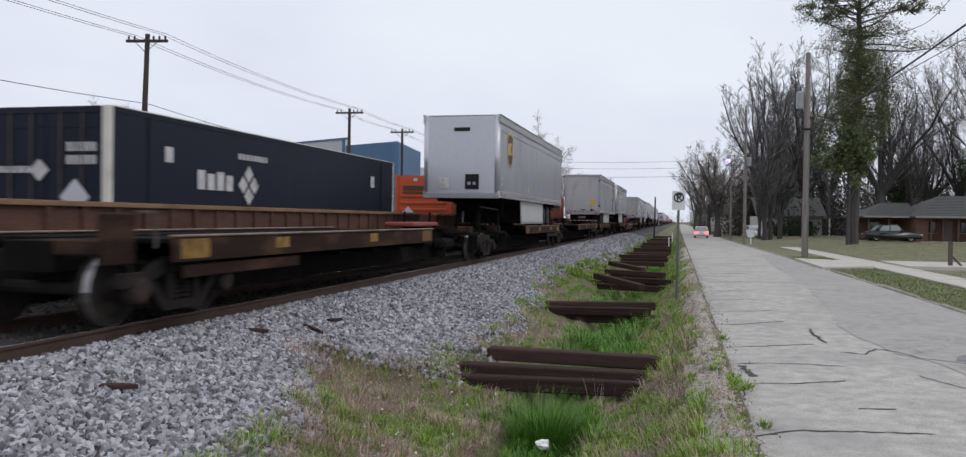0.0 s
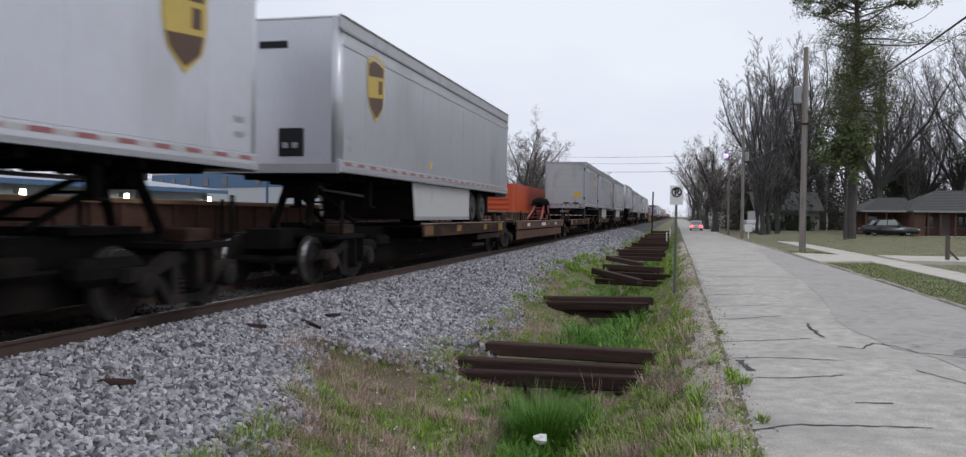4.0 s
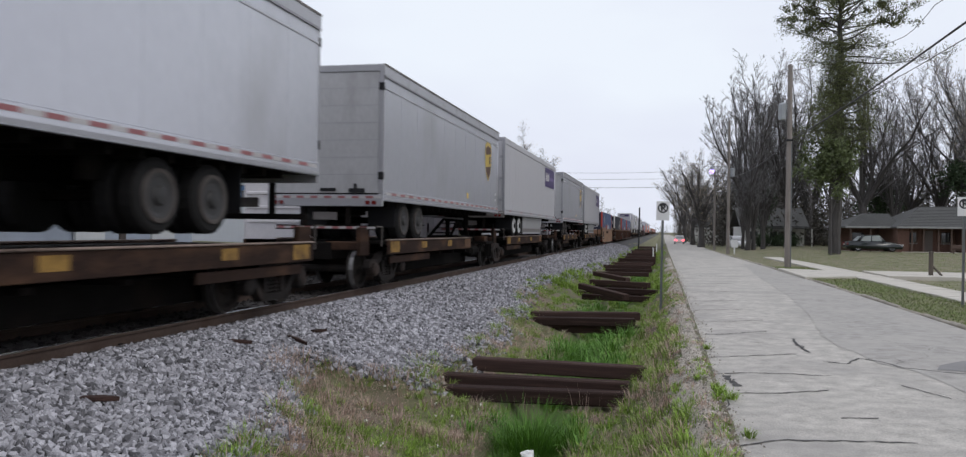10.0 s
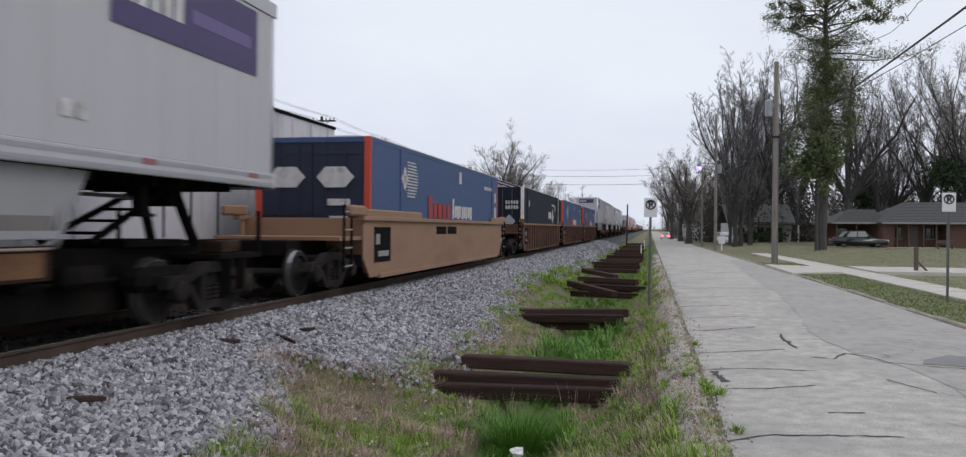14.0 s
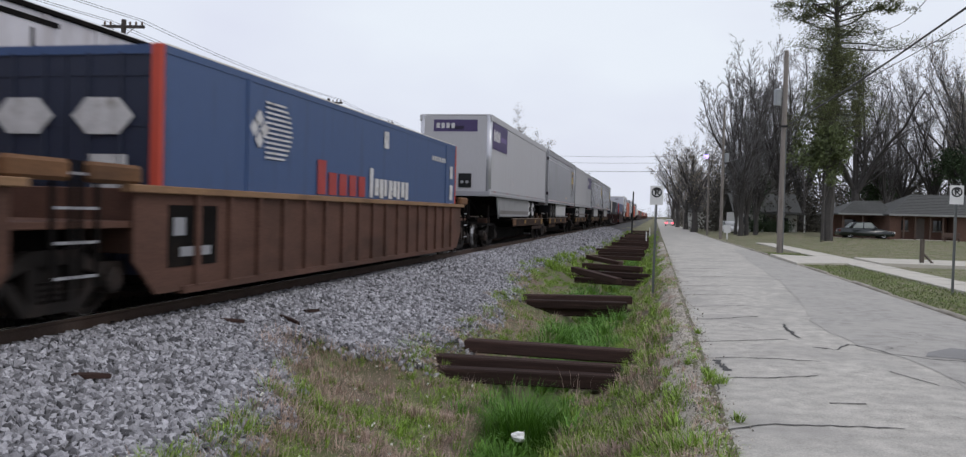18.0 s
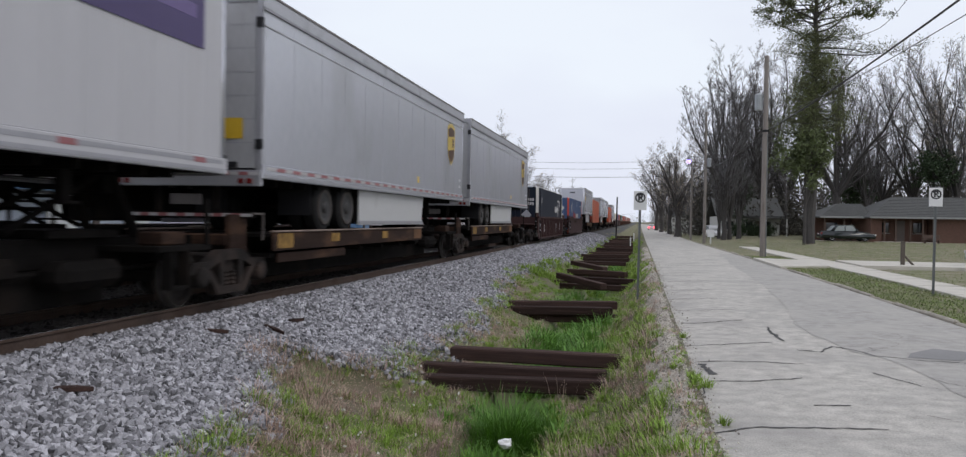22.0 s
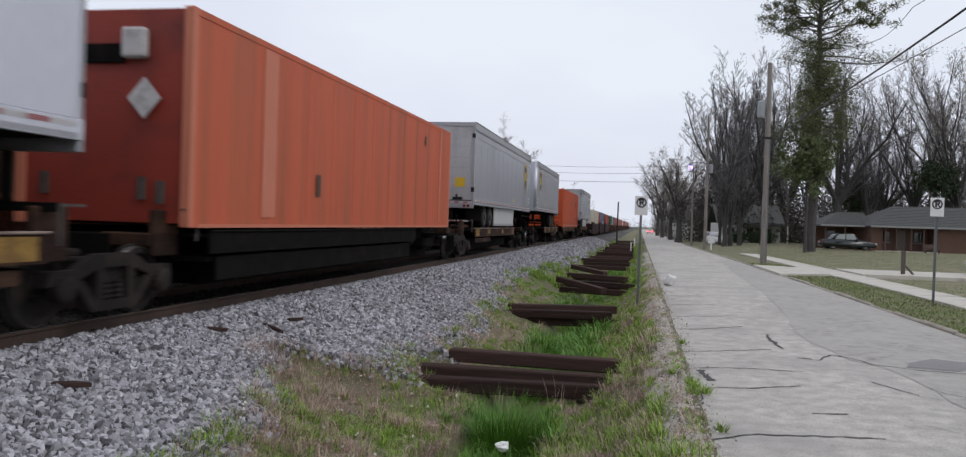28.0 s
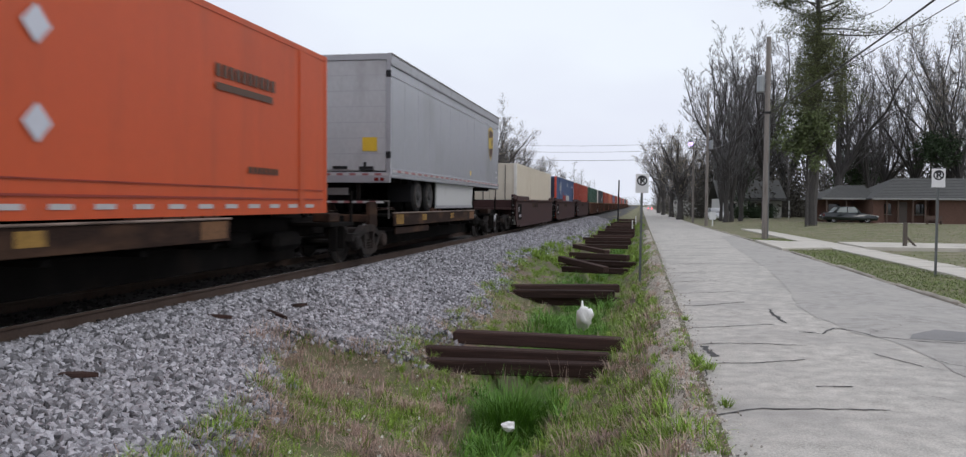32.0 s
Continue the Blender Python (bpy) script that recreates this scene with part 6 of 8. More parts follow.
def evergreen(name, seed, x, y, z, cz, rx, rz, count, material, label, category, leaf=0.16):
    rnd = random.Random(seed)
    pts = []
    for _ in range(count):
        d = Vector((rnd.gauss(0, 1), rnd.gauss(0, 1), rnd.gauss(0, 1))).normalized() * rnd.uniform(0.35, 1.0)
        bump = 0.75 + 0.5 * noise.noise(d * 2.2 + Vector((seed, 0, 0)))
        bump += 0.35 * noise.noise(d * 5.0 + Vector((0, seed, 0)))
        pts.append((d.x * rx * bump, d.y * rx * bump, cz + d.z * rz * bump))
    L = Limbs(seed)
    top = Vector((0, 0, cz))
    L.limb(Vector((0, 0, -0.2)), top, 0.14, 0.06, 6)
    for p in pts[::3]:
        L.limb(Vector((0, 0, cz * rnd.uniform(0.4, 1))), Vector(p), 0.035, 0.012, 3)
    T = thing(name, label, category, m=pose(x, y, z))
    part("trunk", L.mesh("trunk", M_BARK), None, T)
    part("crown", leaves("crown", pts, seed, 34, 0.26, leaf, material), None, T, "dense small leaves")
    return T


evergreen("evergreen_tree", 14, 12.6, 67.4, -0.1, 7.2, 3.4, 2.8, 130, M_LEAF, "broad evergreen tree with yellow-green leaves", "tree")
evergreen("evergreen_tree", 15, 24.5, 104, 0.1, 6.0, 3.4, 4.2, 110, M_BUSH, "dark evergreen tree at the wood's edge", "tree")
evergreen("evergreen_tree", 16, 32.0, 99, 0.1, 8.0, 3.2, 3.2, 120, M_BUSH, "dark evergreen tree at the wood's edge", "tree")
evergreen("evergreen_tree", 17, 12.6, 113, 0, 5.0, 2.6, 4.0, 90, M_BUSH, "dark evergreen tree beside the white house", "tree")
for i, (x, y, rx) in enumerate(((12.8, 112, 1.5), (14.6, 112, 1.4), (16.3, 112.5, 1.3))):
    evergreen("hedge_bush", 20 + i, x, y, -0.1, 0.85, rx, 0.85, 70, M_BUSH, "clipped dark green hedge bush", "bush", 0.1)

# ---- brick house ----
M_BRICK = mat("red_brown_brick", (0.125, 0.068, 0.050), 0.9, var=0.3, scale=6, fine=30, bump=0.4, dirt=(0.10, 0.055, 0.04), dirt_amt=0.3)
M_SHINGLE = mat("grey_shingles", (0.082, 0.083, 0.080), 0.9, var=0.25, scale=2, fine=20, bump=0.4, stretch=(1, 6, 6))
M_TRIM = mat("grey_white_trim", (0.27, 0.27, 0.26), 0.6, var=0.1, scale=4)
M_DARKGLASS = glass("dark_window_glass", (0.03, 0.035, 0.04))
M_SHUT = mat("brown_panel", (0.10, 0.065, 0.05), 0.8, var=0.2, scale=5)
M_DOOR = mat("brown_door", (0.14, 0.115, 0.10), 0.6, var=0.1, scale=4)


def ranch_house():
    H = thing("brick_house", "low red-brick house with grey shingled roof and porch", "house", m=pose(16.5, 82.5, 0.06, 0, 0, 3))
    # rear wing and main block, local x to the right, y away from the road
    def p(name, material, *rows, label="", bevel=0.01, parent=None):
        return part(name, boxes(*rows, bevel=bevel), material, parent or H, label)
    p("wall", M_BRICK, (0.9, 4.9, 6.0, 6.25, 0, 2.35))
    p("wall", M_BRICK, (4.9, 5.9, 0.0, 0.25, 0, 2.35))
    p("wall", M_BRICK, (4.9, 5.15, 0.25, 9.0, 0, 2.35))
    p("wall", M_BRICK, (5.9, 10.5, 1.7, 1.95, 0, 2.35))
    p("wall", M_BRICK, (5.65, 5.9, 0.25, 1.7, 0, 2.35))
    p("wall", M_BRICK, (10.5, 24.0, 0.0, 0.25, 0, 2.35))
    p("wall", M_BRICK, (10.5, 10.75, 0.25, 1.7, 0, 2.35))
    p("wall", M_BRICK, (23.75, 24.0, 0.25, 9.0, 0, 2.35))
    p("wall", M_BRICK, (5.15, 23.75, 8.75, 9.0, 0, 2.35))
    p("carport_floor", M_CONC, (0.9, 4.9, 1.2, 6.0, -0.1, 0.04))
    for x in (1.1, 2.9):
        p("carport_post", M_SHUT, (x, x + 0.13, 1.5, 1.63, 0, 2.3))
    for x0, x1, ye, yr, zr, hip in ((0.6, 5.6, 1.2, 5.2, 3.75, 2.6), (4.6, 24.6, -0.6, 4.6, 4.45, 3.6)):
        e, t = 2.30, 2.42
        bm = bmesh.new()
        low = [bm.verts.new(c) for c in ((x0, ye, e), (x1, ye, e), (x1, 9.6, e), (x0, 9.6, e))]
        eav = [bm.verts.new(c) for c in ((x0, ye, t), (x1, ye, t), (x1, 9.6, t), (x0, 9.6, t))]
        rid = [bm.verts.new(c) for c in ((x0 + hip, yr, zr), (x1, yr, zr))]
        for f in ((eav[0], eav[1], rid[1], rid[0]), (eav[2], eav[3], rid[0], rid[1]), (eav[3], eav[0], rid[0]), (eav[1], eav[2], rid[1]), low[::-1]):
            bm.faces.new(f)
        for i in range(4):
            bm.faces.new((low[i], low[(i + 1) % 4], eav[(i + 1) % 4], eav[i]))
        roof = part("roof", bm, M_SHINGLE, H)
        stuff(part("shingle_course", boxes(*[(x0 + hip * u + 0.05, x1, ye + (yr - ye) * u - 0.03, ye + (yr - ye) * u + 0.05, t + (zr - t) * u - 0.01, t + (zr - t) * u + 0.03) for u in steps(0.06, 0.96, 0.075)]), M_SHINGLE, roof))
        part("fascia", boxes((x0, x1, ye - 0.03, ye + 0.0, 2.28, 2.44)), M_TRIM, roof, "pale eaves board")
    for x in (6.0, 7.0, 8.3, 9.4, 10.3):
        p("porch_post", M_SHUT, (x, x + 0.14, -0.2, -0.06, 0, 2.3))
    p("porch_floor", M_CONC, (5.2, 10.9, -0.5, 1.7, -0.1, 0.1))
    for x0, x1, y, z0, z1 in ((6.2, 7.1, 1.68, 0.9, 1.95), (9.2, 10.1, 1.68, 0.9, 1.95), (2.4, 3.6, 5.98, 0.9, 1.9), (14.0, 15.6, -0.02, 0.8, 1.9), (18.5, 20.1, -0.02, 0.8, 1.9)):
        w = p("window", M_SHUT, (x0, x0 + 0.07, y - 0.03, y + 0.02, z0, z1), (x1 - 0.07, x1, y - 0.03, y + 0.02, z0, z1), (x0 + 0.07, x1 - 0.07, y - 0.03, y + 0.02, z1 - 0.07, z1), (x0 + 0.07, x1 - 0.07, y - 0.03, y + 0.02, z0, z0 + 0.07))
        p("pane", M_DARKGLASS, (x0 + 0.07, x1 - 0.07, y - 0.01, y + 0.015, z0 + 0.07, z1 - 0.07), bevel=0, parent=w)
        p("sill", M_TRIM, (x0 - 0.05, x1 + 0.05, y - 0.09, y + 0.0, z0 - 0.07, z0), parent=w)
    d = p("door", M_DOOR, (7.6, 8.5, 1.66, 1.7, 0.1, 2.1))
    p("door_handle", M_GALV, (8.38, 8.44, 1.6, 1.66, 1.05, 1.1), parent=d)
    return H


ranch_house()


def planter(name, x, y, label, rows):
    P = thing(name, label, "yard ornament", m=pose(x, y, 0.06))
    for nm, m_, r in rows:
        part(nm, boxes(r, bevel=0.02), m_, P)


planter("garden_bench", 25.3, 78.4, "small dark wooden bench before the porch", [("seat", M_SHUT, (-0.7, 0.7, -0.2, 0.2, 0.38, 0.44)), ("backrest", M_SHUT, (-0.7, 0.7, 0.17, 0.22, 0.5, 0.85)), ("leg", M_SHUT, (-0.6, -0.52, -0.18, 0.2, 0, 0.38)), ("leg", M_SHUT, (0.52, 0.6, -0.18, 0.2, 0, 0.38))])

# ---- white house further on ----
def white_house():
    H = thing("white_house", "small white clapboard house with dark roof behind the hedge", "house", m=pose(10.6, 116, -0.1, 0, 0, 4))
    def p(name, material, *rows, label="", parent=None):
        return part(name, boxes(*rows, bevel=0.01), material, parent or H, label)
    p("wall", M_TRIM2, (0, 8, 0, 0.2, 0, 2.7))
    p("wall", M_TRIM2, (0, 0.2, 0.2, 8, 0, 2.7))
    p("wall", M_TRIM2, (7.8, 8, 0.2, 8, 0, 2.7))
    p("wall", M_TRIM2, (0.2, 7.8, 7.8, 8, 0, 2.7))
    r = part("roof", prism(bmesh.new(), [(-0.6, 2.65), (4, 5.2), (8.6, 2.65), (8.6, 2.8), (4, 5.35), (-0.6, 2.8)], "x", -0.5, 8.5), M_SHINGLE, H)
    part("dormer", prism(bmesh.new(), [(1.5, 3.3), (2.5, 4.6), (3.5, 3.3)], "y", 0.2, 2.4), M_TRIM2, r, "white dormer gable")
    for x0, x1 in ((1.0, 1.9), (3.4, 4.4), (5.9, 6.8)):
        w = p("window", M_TRIM, (x0 - 0.08, x1 + 0.08, -0.04, -0.005, 0.9, 2.1))
        p("pane", M_DARKGLASS, (x0, x1, -0.06, -0.04, 1.0, 2.0), parent=w)
    p("door", M_SHUT, (4.8, 5.6, -0.04, -0.005, 0.1, 2.1))
    po = p("porch_roof", M_SHINGLE, (2.9, 8.6, -2.2, -0.02, 2.45, 2.6))
    for x in (3.0, 5.7, 8.4):
        p("porch_post", M_TRIM2, (x, x + 0.14, -2.1, -1.96, 0, 2.45))


M_TRIM2 = mat("white_clapboard", (0.62, 0.62, 0.60), 0.7, var=0.1, scale=3, stretch=(0.3, 0.3, 8))
white_house()
far_house = thing("far_house", "pale distant house among the roadside trees", "house", m=pose(5.6, 150, -0.3))
part("wall", boxes((0, 5, 0, 6, 0, 3.0)), M_TRIM2, far_house)
part("roof", prism(bmesh.new(), [(-0.4, 3.0), (3, 5.0), (6.4, 3.0)], "x", -0.3, 5.3), M_SHINGLE, far_house)

# ---- vehicles ----
M_CARBLACK = mat("dark_green_car_paint", (0.012, 0.017, 0.017), 0.18, 0.0, var=0.1, scale=2, bump=0, spec=0.7)
M_CARWHITE = mat("white_car_paint", (0.62, 0.62, 0.63), 0.3, var=0.05, scale=2, bump=0)
M_BRAKE = glow("lit_brake_lamp", (1.0, 0.06, 0.08), 6.0)
# the pale base colour stands in for sky reflected in the windows
M_CARGLASS = glass("sky_toned_car_glass", (0.33, 0.36, 0.36), 0.08)
M_CHROME = mat("wheel_cover", (0.5, 0.5, 0.52), 0.3, 0.8, var=0.1, bump=0)


def car(name, label, L, W, Hh, paint, m, brake=None, wagon=False):
    """A car: lower body, cabin with panes, wheels, lamps. Local y runs to its front, x across."""
    C = thing(name, label, "car", m=m)
    h1, h0 = Hh * 0.60, 0.22
    prof = [(-L / 2, 0.42), (-L / 2 + 0.05, h1 - 0.06), (-L / 2 + 0.35, h1 + 0.02), (L / 2 - 1.25, h1 - 0.02), (L / 2 - 0.15, h1 - 0.22), (L / 2, 0.5), (L / 2 - 0.05, h0), (-L / 2 + 0.05, h0)]
    bm = prism(bmesh.new(), prof, "x", -W / 2, W / 2)
    bmesh.ops.bevel(bm, geom=bm.edges[:], offset=0.05, segments=2, affect="EDGES")
    body = part("body", bm, paint, C, smooth=True)
    rear = -L / 2 + (0.3 if wagon else 0.75)
    cab = [(rear, h1), (rear + (0.25 if wagon else 0.55), Hh - 0.03), (0.35, Hh), (L / 2 - 1.35, h1 - 0.02)]
    bm = prism(bmesh.new(), cab, "x", -W / 2 + 0.12, W / 2 - 0.12)
    bmesh.ops.bevel(bm, geom=bm.edges[:], offset=0.06, segments=2, affect="EDGES")
    cabin = part("cabin", bm, paint, C, smooth=True)
    for s in (-1, 1):
        x0, x1 = sorted((s * (W / 2 - 0.125), s * (W / 2 - 0.112)))
        mid = (rear + L / 2 - 1.35) / 2
        for nm, ol in (("side_window", [(rear + 0.35, h1 + 0.04), (rear + (0.42 if wagon else 0.66), Hh - 0.1), (mid - 0.04, Hh - 0.07), (mid - 0.04, h1 + 0.04)]),
                       ("side_window", [(mid + 0.04, h1 + 0.04), (mid + 0.04, Hh - 0.07), (0.32, Hh - 0.08), (L / 2 - 1.62, h1 + 0.04)])):
            part(nm, prism(bmesh.new(), ol, "x", x0, x1), M_CARGLASS, cabin)
    bw = bmesh.new()
    prism(bw, [(-W / 2 + 0.25, h1 + 0.05), (W / 2 - 0.25, h1 + 0.05), (W / 2 - 0.32, Hh - 0.1), (-W / 2 + 0.32, Hh - 0.1)], "y", rear - 0.012, rear + 0.02)
    sh = 0.25 if wagon else 0.55
    for v in bw.verts:
        v.co.y += sh * (v.co.z - h1) / (Hh - h1) - 0.02
    part("rear_window", bw, M_CARGLASS, cabin)
    for s in (-1, 1):
        x0, x1 = sorted((s * (W / 2 - 0.42), s * (W / 2 - 0.03)))
        part("tail_lamp", boxes((x0, x1, -L / 2 - 0.02, -L / 2 + 0.1, h1 - (0.42 if brake else 0.3), h1 - 0.10), bevel=0.02), brake or M_TAIL, C)
        part("headlamp", boxes((x0, x1, L / 2 - 0.12, L / 2 + 0.01, h1 - 0.36, h1 - 0.22), bevel=0.02), M_MARK, C)
    part("rear_bumper", boxes((-W / 2 + 0.02, W / 2 - 0.02, -L / 2 - 0.06, -L / 2 + 0.1, 0.32, 0.52), bevel=0.04), paint, C)
    part("number_plate", boxes((-0.16, 0.16, -L / 2 - 0.075, -L / 2 - 0.06, 0.56, 0.68)), M_MARK, C)
    for y in (-L / 2 + 0.9, L / 2 - 0.92):
        for s in (-1, 1):
            o = s * (W / 2 - 0.02)
            w = part("wheel", lathe(bmesh.new(), [(o - s * 0.2, 0.2), (o - s * 0.2, 0.3), (o - s * 0.17, 0.32), (o - s * 0.02, 0.32), (o, 0.3), (o, 0.2)], 18, "x", (0, y, 0.32)), M_TYRE, C)
            part("rim", lathe(bmesh.new(), [(o - s * 0.02, 0.2), (o + s * 0.006, 0.19), (o - s * 0.01, 0.12), (o + s * 0.012, 0.05), (o + s * 0.012, 0.01)], 14, "x", (0, y, 0.32)), M_CHROME, w)
    for s in (-1, 1):
        part("mirror", boxes((*sorted((s * (W / 2 - 0.1), s * (W / 2 + 0.1))), L / 2 - 1.75, L / 2 - 1.6, h1 + 0.02, h1 + 0.14), bevel=0.02), paint, C)
    return C


car("sedan", "dark green parked saloon car on the lawn", 4.6, 1.8, 1.46, M_CARBLACK, pose(18.2, 78.4, ground_z(18.2, 78.4) + 0.06, 0, 0, -88))
M_CARSAGE = mat("pale_sage_car_paint", (0.36, 0.40, 0.37), 0.3, var=0.06, scale=2, bump=0)
car("parked_car", "pale grey-green car parked on the driveway", 4.7, 1.8, 1.5, M_CARSAGE, pose(16.2, 38.0, 0.0, 0, 0, 92))
car("parked_van", "white estate car parked by the white house", 4.6, 1.8, 1.6, M_CARWHITE, pose(9.6, 112, -0.25, 0, 0, 190), wagon=True)
silver_car = car("silver_car", "silver car with lit red brake lamps driving away", 4.3, 1.75, 1.45, M_CARWHITE, pose(2.92, 110, -0.3), M_BRAKE, wagon=True)

# ---- poles, lamp, wires on this side ----
M_WIRE = mat("black_wire", (0.018, 0.018, 0.02), 0.6, var=0.1)
M_CAN = mat("grey_transformer", (0.30, 0.32, 0.33), 0.5, 0.2, var=0.1, scale=4)
M_LAMPGLOW = glow("lit_street_lamp", (0.50, 0.36, 1.0), 2.0)
M_INSUL = mat("brown_insulator", (0.12, 0.08, 0.06), 0.35, var=0.1)


def wire(name, pts, r, label):
    """A sagging wire through the given points."""
    bm = bmesh.new()
    for a, b in zip(pts, pts[1:]):
        a, b = Vector(a), Vector(b)
        sag = (b - a).length * 0.012
        prev = a
        for i in range(1, 13):
            u = i / 12
            q = a.lerp(b, u) - Vector((0, 0, sag * 4 * u * (1 - u)))
            tube(bm, prev, q, r, seg=4, cap=False)
            prev = q
    return solid(name, bm, M_WIRE, label, "wire", "overhead wires", "structure")


pole = thing("utility_pole", "weathered grey wooden utility pole with a transformer", "utility pole", m=pose(6.39, 45.2, -0.1, 0, 0.15, 0))
part("shaft", tube(bmesh.new(), (0, 0, -0.5), (0, 0, 10.6), 0.17, 0.115, 12), M_POLE, pole)
part("transformer", lathe(bmesh.new(), [(7.75, 0.1), (7.78, 0.2), (8.55, 0.2), (8.6, 0.16), (8.66, 0.05)], 14, "z", (-0.36, 0.05, 0)), M_CAN, pole, "grey can transformer")
for zb in (8.0, 8.4):
    part("bracket", boxes((-0.2, 0.0, -0.04, 0.04, zb, zb + 0.1)), M_GALV, pole)
part("cable_guard", tube(bmesh.new(), (0.13, -0.12, 0), (0.10, -0.1, 6.5), 0.03, seg=6), M_GALV, pole)
part("cable_clamp", boxes((-0.16, 0.18, -0.2, -0.1, 6.6, 6.72), bevel=0.02), M_WIRE, pole)

pole_b = thing("street_lamp", "dark wooden pole with a lit lamp on a long arm", "street lamp", m=pose(6.0, 80, -0.26))
part("shaft", tube(bmesh.new(), (0, 0, -0.5), (0, 0, 12.4), 0.16, 0.10, 10), M_POLE, pole_b)
part("arm", tube(bmesh.new(), (0, 0, 8.1), (-1.5, -0.3, 8.2), 0.035, seg=6), M_GALV, pole_b)
head = part("lamp_head", lathe(bmesh.new(), [(7.85, 0.12), (8.0, 0.17), (8.12, 0.15), (8.24, 0.05)], 12, "z", (-1.55, -0.3, 0)), M_CAN, pole_b)
part("bulb", lathe(bmesh.new(), [(7.5, 0.04), (7.56, 0.17), (7.7, 0.22), (7.85, 0.17)], 12, "z", (-1.55, -0.3, 0)), M_LAMPGLOW, head, "glowing bluish bulb")
part("transformer", lathe(bmesh.new(), [(7.2, 0.1), (7.24, 0.2), (8.0, 0.2), (8.05, 0.1)], 12, "z", (0.32, 0, 0)), M_CAN, pole_b)
for nm, x, y, h in (("utility_pole", 5.9, 99, 9.2), ("utility_pole", 4.9, 150, 10), ("utility_pole", 4.5, 175, 10), ("utility_pole", 4.2, 215, 10)):
    q = thing(nm, "plain dark wooden utility pole beside the street", "utility pole", "roadside poles", m=pose(x, y, -0.35))
    part("shaft", tube(bmesh.new(), (0, 0, -0.5), (0, 0, h), 0.14, 0.09, 8), M_POLE, q)
    part("cross_arm", boxes((-0.7, 0.7, -0.05, 0.05, h - 0.6, h - 0.48)), M_POLE, q)

wire("service_cable", [(7.6, -12, 8.6), (6.5, 45.2, 6.6), (6.1, 80, 6.9), (5.9, 99, 6.6)], 0.034, "thick black cable along the street")
wire("power_wire", [(5.25, -12, 5.5), (6.45, 45.2, 7.1), (6.0, 80, 10.5), (4.9, 150, 9)], 0.011, "thin wire along the street")
wire("power_wire", [(5.6, -12, 6.2), (6.45, 22, 7.35), (7.36, 28, 7.95), (7.5, 36, 9.2), (6.4, 45.2, 10.2), (6.0, 80, 11.8), (4.9, 150, 9.4)], 0.011, "thin wire along the street")
wire("crossing_wire", [(5.9, 140, 9.4), (-30, 150, 10.2)], 0.03, "wire crossing high over street and tracks")
wire("crossing_wire", [(5.9, 190, 15.5), (-40, 200, 16.5)], 0.03, "wire crossing high over street and tracks")
wire("crossing_wire", [(5.9, 190, 14.0), (-40, 200, 15.0)], 0.03, "wire crossing high over street and tracks")

# small things on the verge and lawn
M_STUMP = mat("dark_old_timber", (0.095, 0.08, 0.065), 0.9, var=0.3, scale=4, fine=40, bump=0.4, stretch=(4, 4, 0.6))
stub = thing("braced_post", "short weathered wooden post with a slanting brace", "fence post", m=pose(10.6, 36.2, 0.0))
part("post", boxes((-0.075, 0.075, -0.075, 0.075, -0.3, 1.05), bevel=0.02), M_STUMP, stub)
part("brace", tube(bmesh.new(), (0.07, 0, 0.45), (0.5, -0.1, -0.05), 0.05, seg=6), M_STUMP, stub)
ysign = thing("yard_sign", "small blank white sign board on a post", "sign", m=pose(6.5, 79, -0.25))
part("post", boxes((-0.06, 0.06, -0.06, 0.06, -0.2, 0.7)), M_SIGN, ysign)
part("board", boxes((-0.3, 0.3, -0.05, 0.0, 0.6, 1.3), bevel=0.01), M_SIGN, ysign)
dp = thing("track_marker_post", "slim dark metal post beside the track", "marker post", m=pose(-3.0, 108, -0.35, 0, 0.8, 0))
part("post", tube(bmesh.new(), (0, 0, -0.3), (0, 0, 5.2), 0.10, 0.09, 8), M_WIRE, dp)
for x, y, h in ((-0.75, 71, 0.62), (-0.6, 90, 0.7)):
    mk = thing("marker_stake", "thin white marker stake in the grass", "marker", "marker stakes", m=pose(x, y, -0.25))
    part("stake", boxes((-0.05, 0.05, -0.03, 0.03, -0.2, h), bevel=0.01), M_SIGN, mk)

# white plastic bag that drifts across the road
bm = bmesh.new()
bmesh.ops.create_icosphere(bm, subdivisions=3, radius=0.17)
for v in bm.verts:
    k = 1 + 0.55 * noise.noise(v.co * 7.0) + 0.25 * noise.noise(v.co * 19.0)
    v.co = Vector((v.co.x * 1.25 * k, v.co.y * 0.8 * k, v.co.z * 0.8 * k))
M_BAG = mat("thin_white_plastic", (0.80, 0.80, 0.79), 0.5, var=0.08, scale=8, bump=0.2)
bag = thing("plastic_bag", "crumpled white plastic bag blown along by the wind", "plastic bag")
part("film", bm, M_BAG, bag, smooth=True)
bm = bmesh.new()
tube(bm, (0.12, 0, 0.06), (0.26, 0.02, 0.16), 0.04, 0.012, 6)
part("handle", bm, M_BAG, bag)
cup = thing("paper_scrap", "crumpled pale paper scrap in the ditch grass", "litter", m=pose(-1.46, 9.25, -0.86))
bm = bmesh.new()
bmesh.ops.create_icosphere(bm, subdivisions=2, radius=0.09)
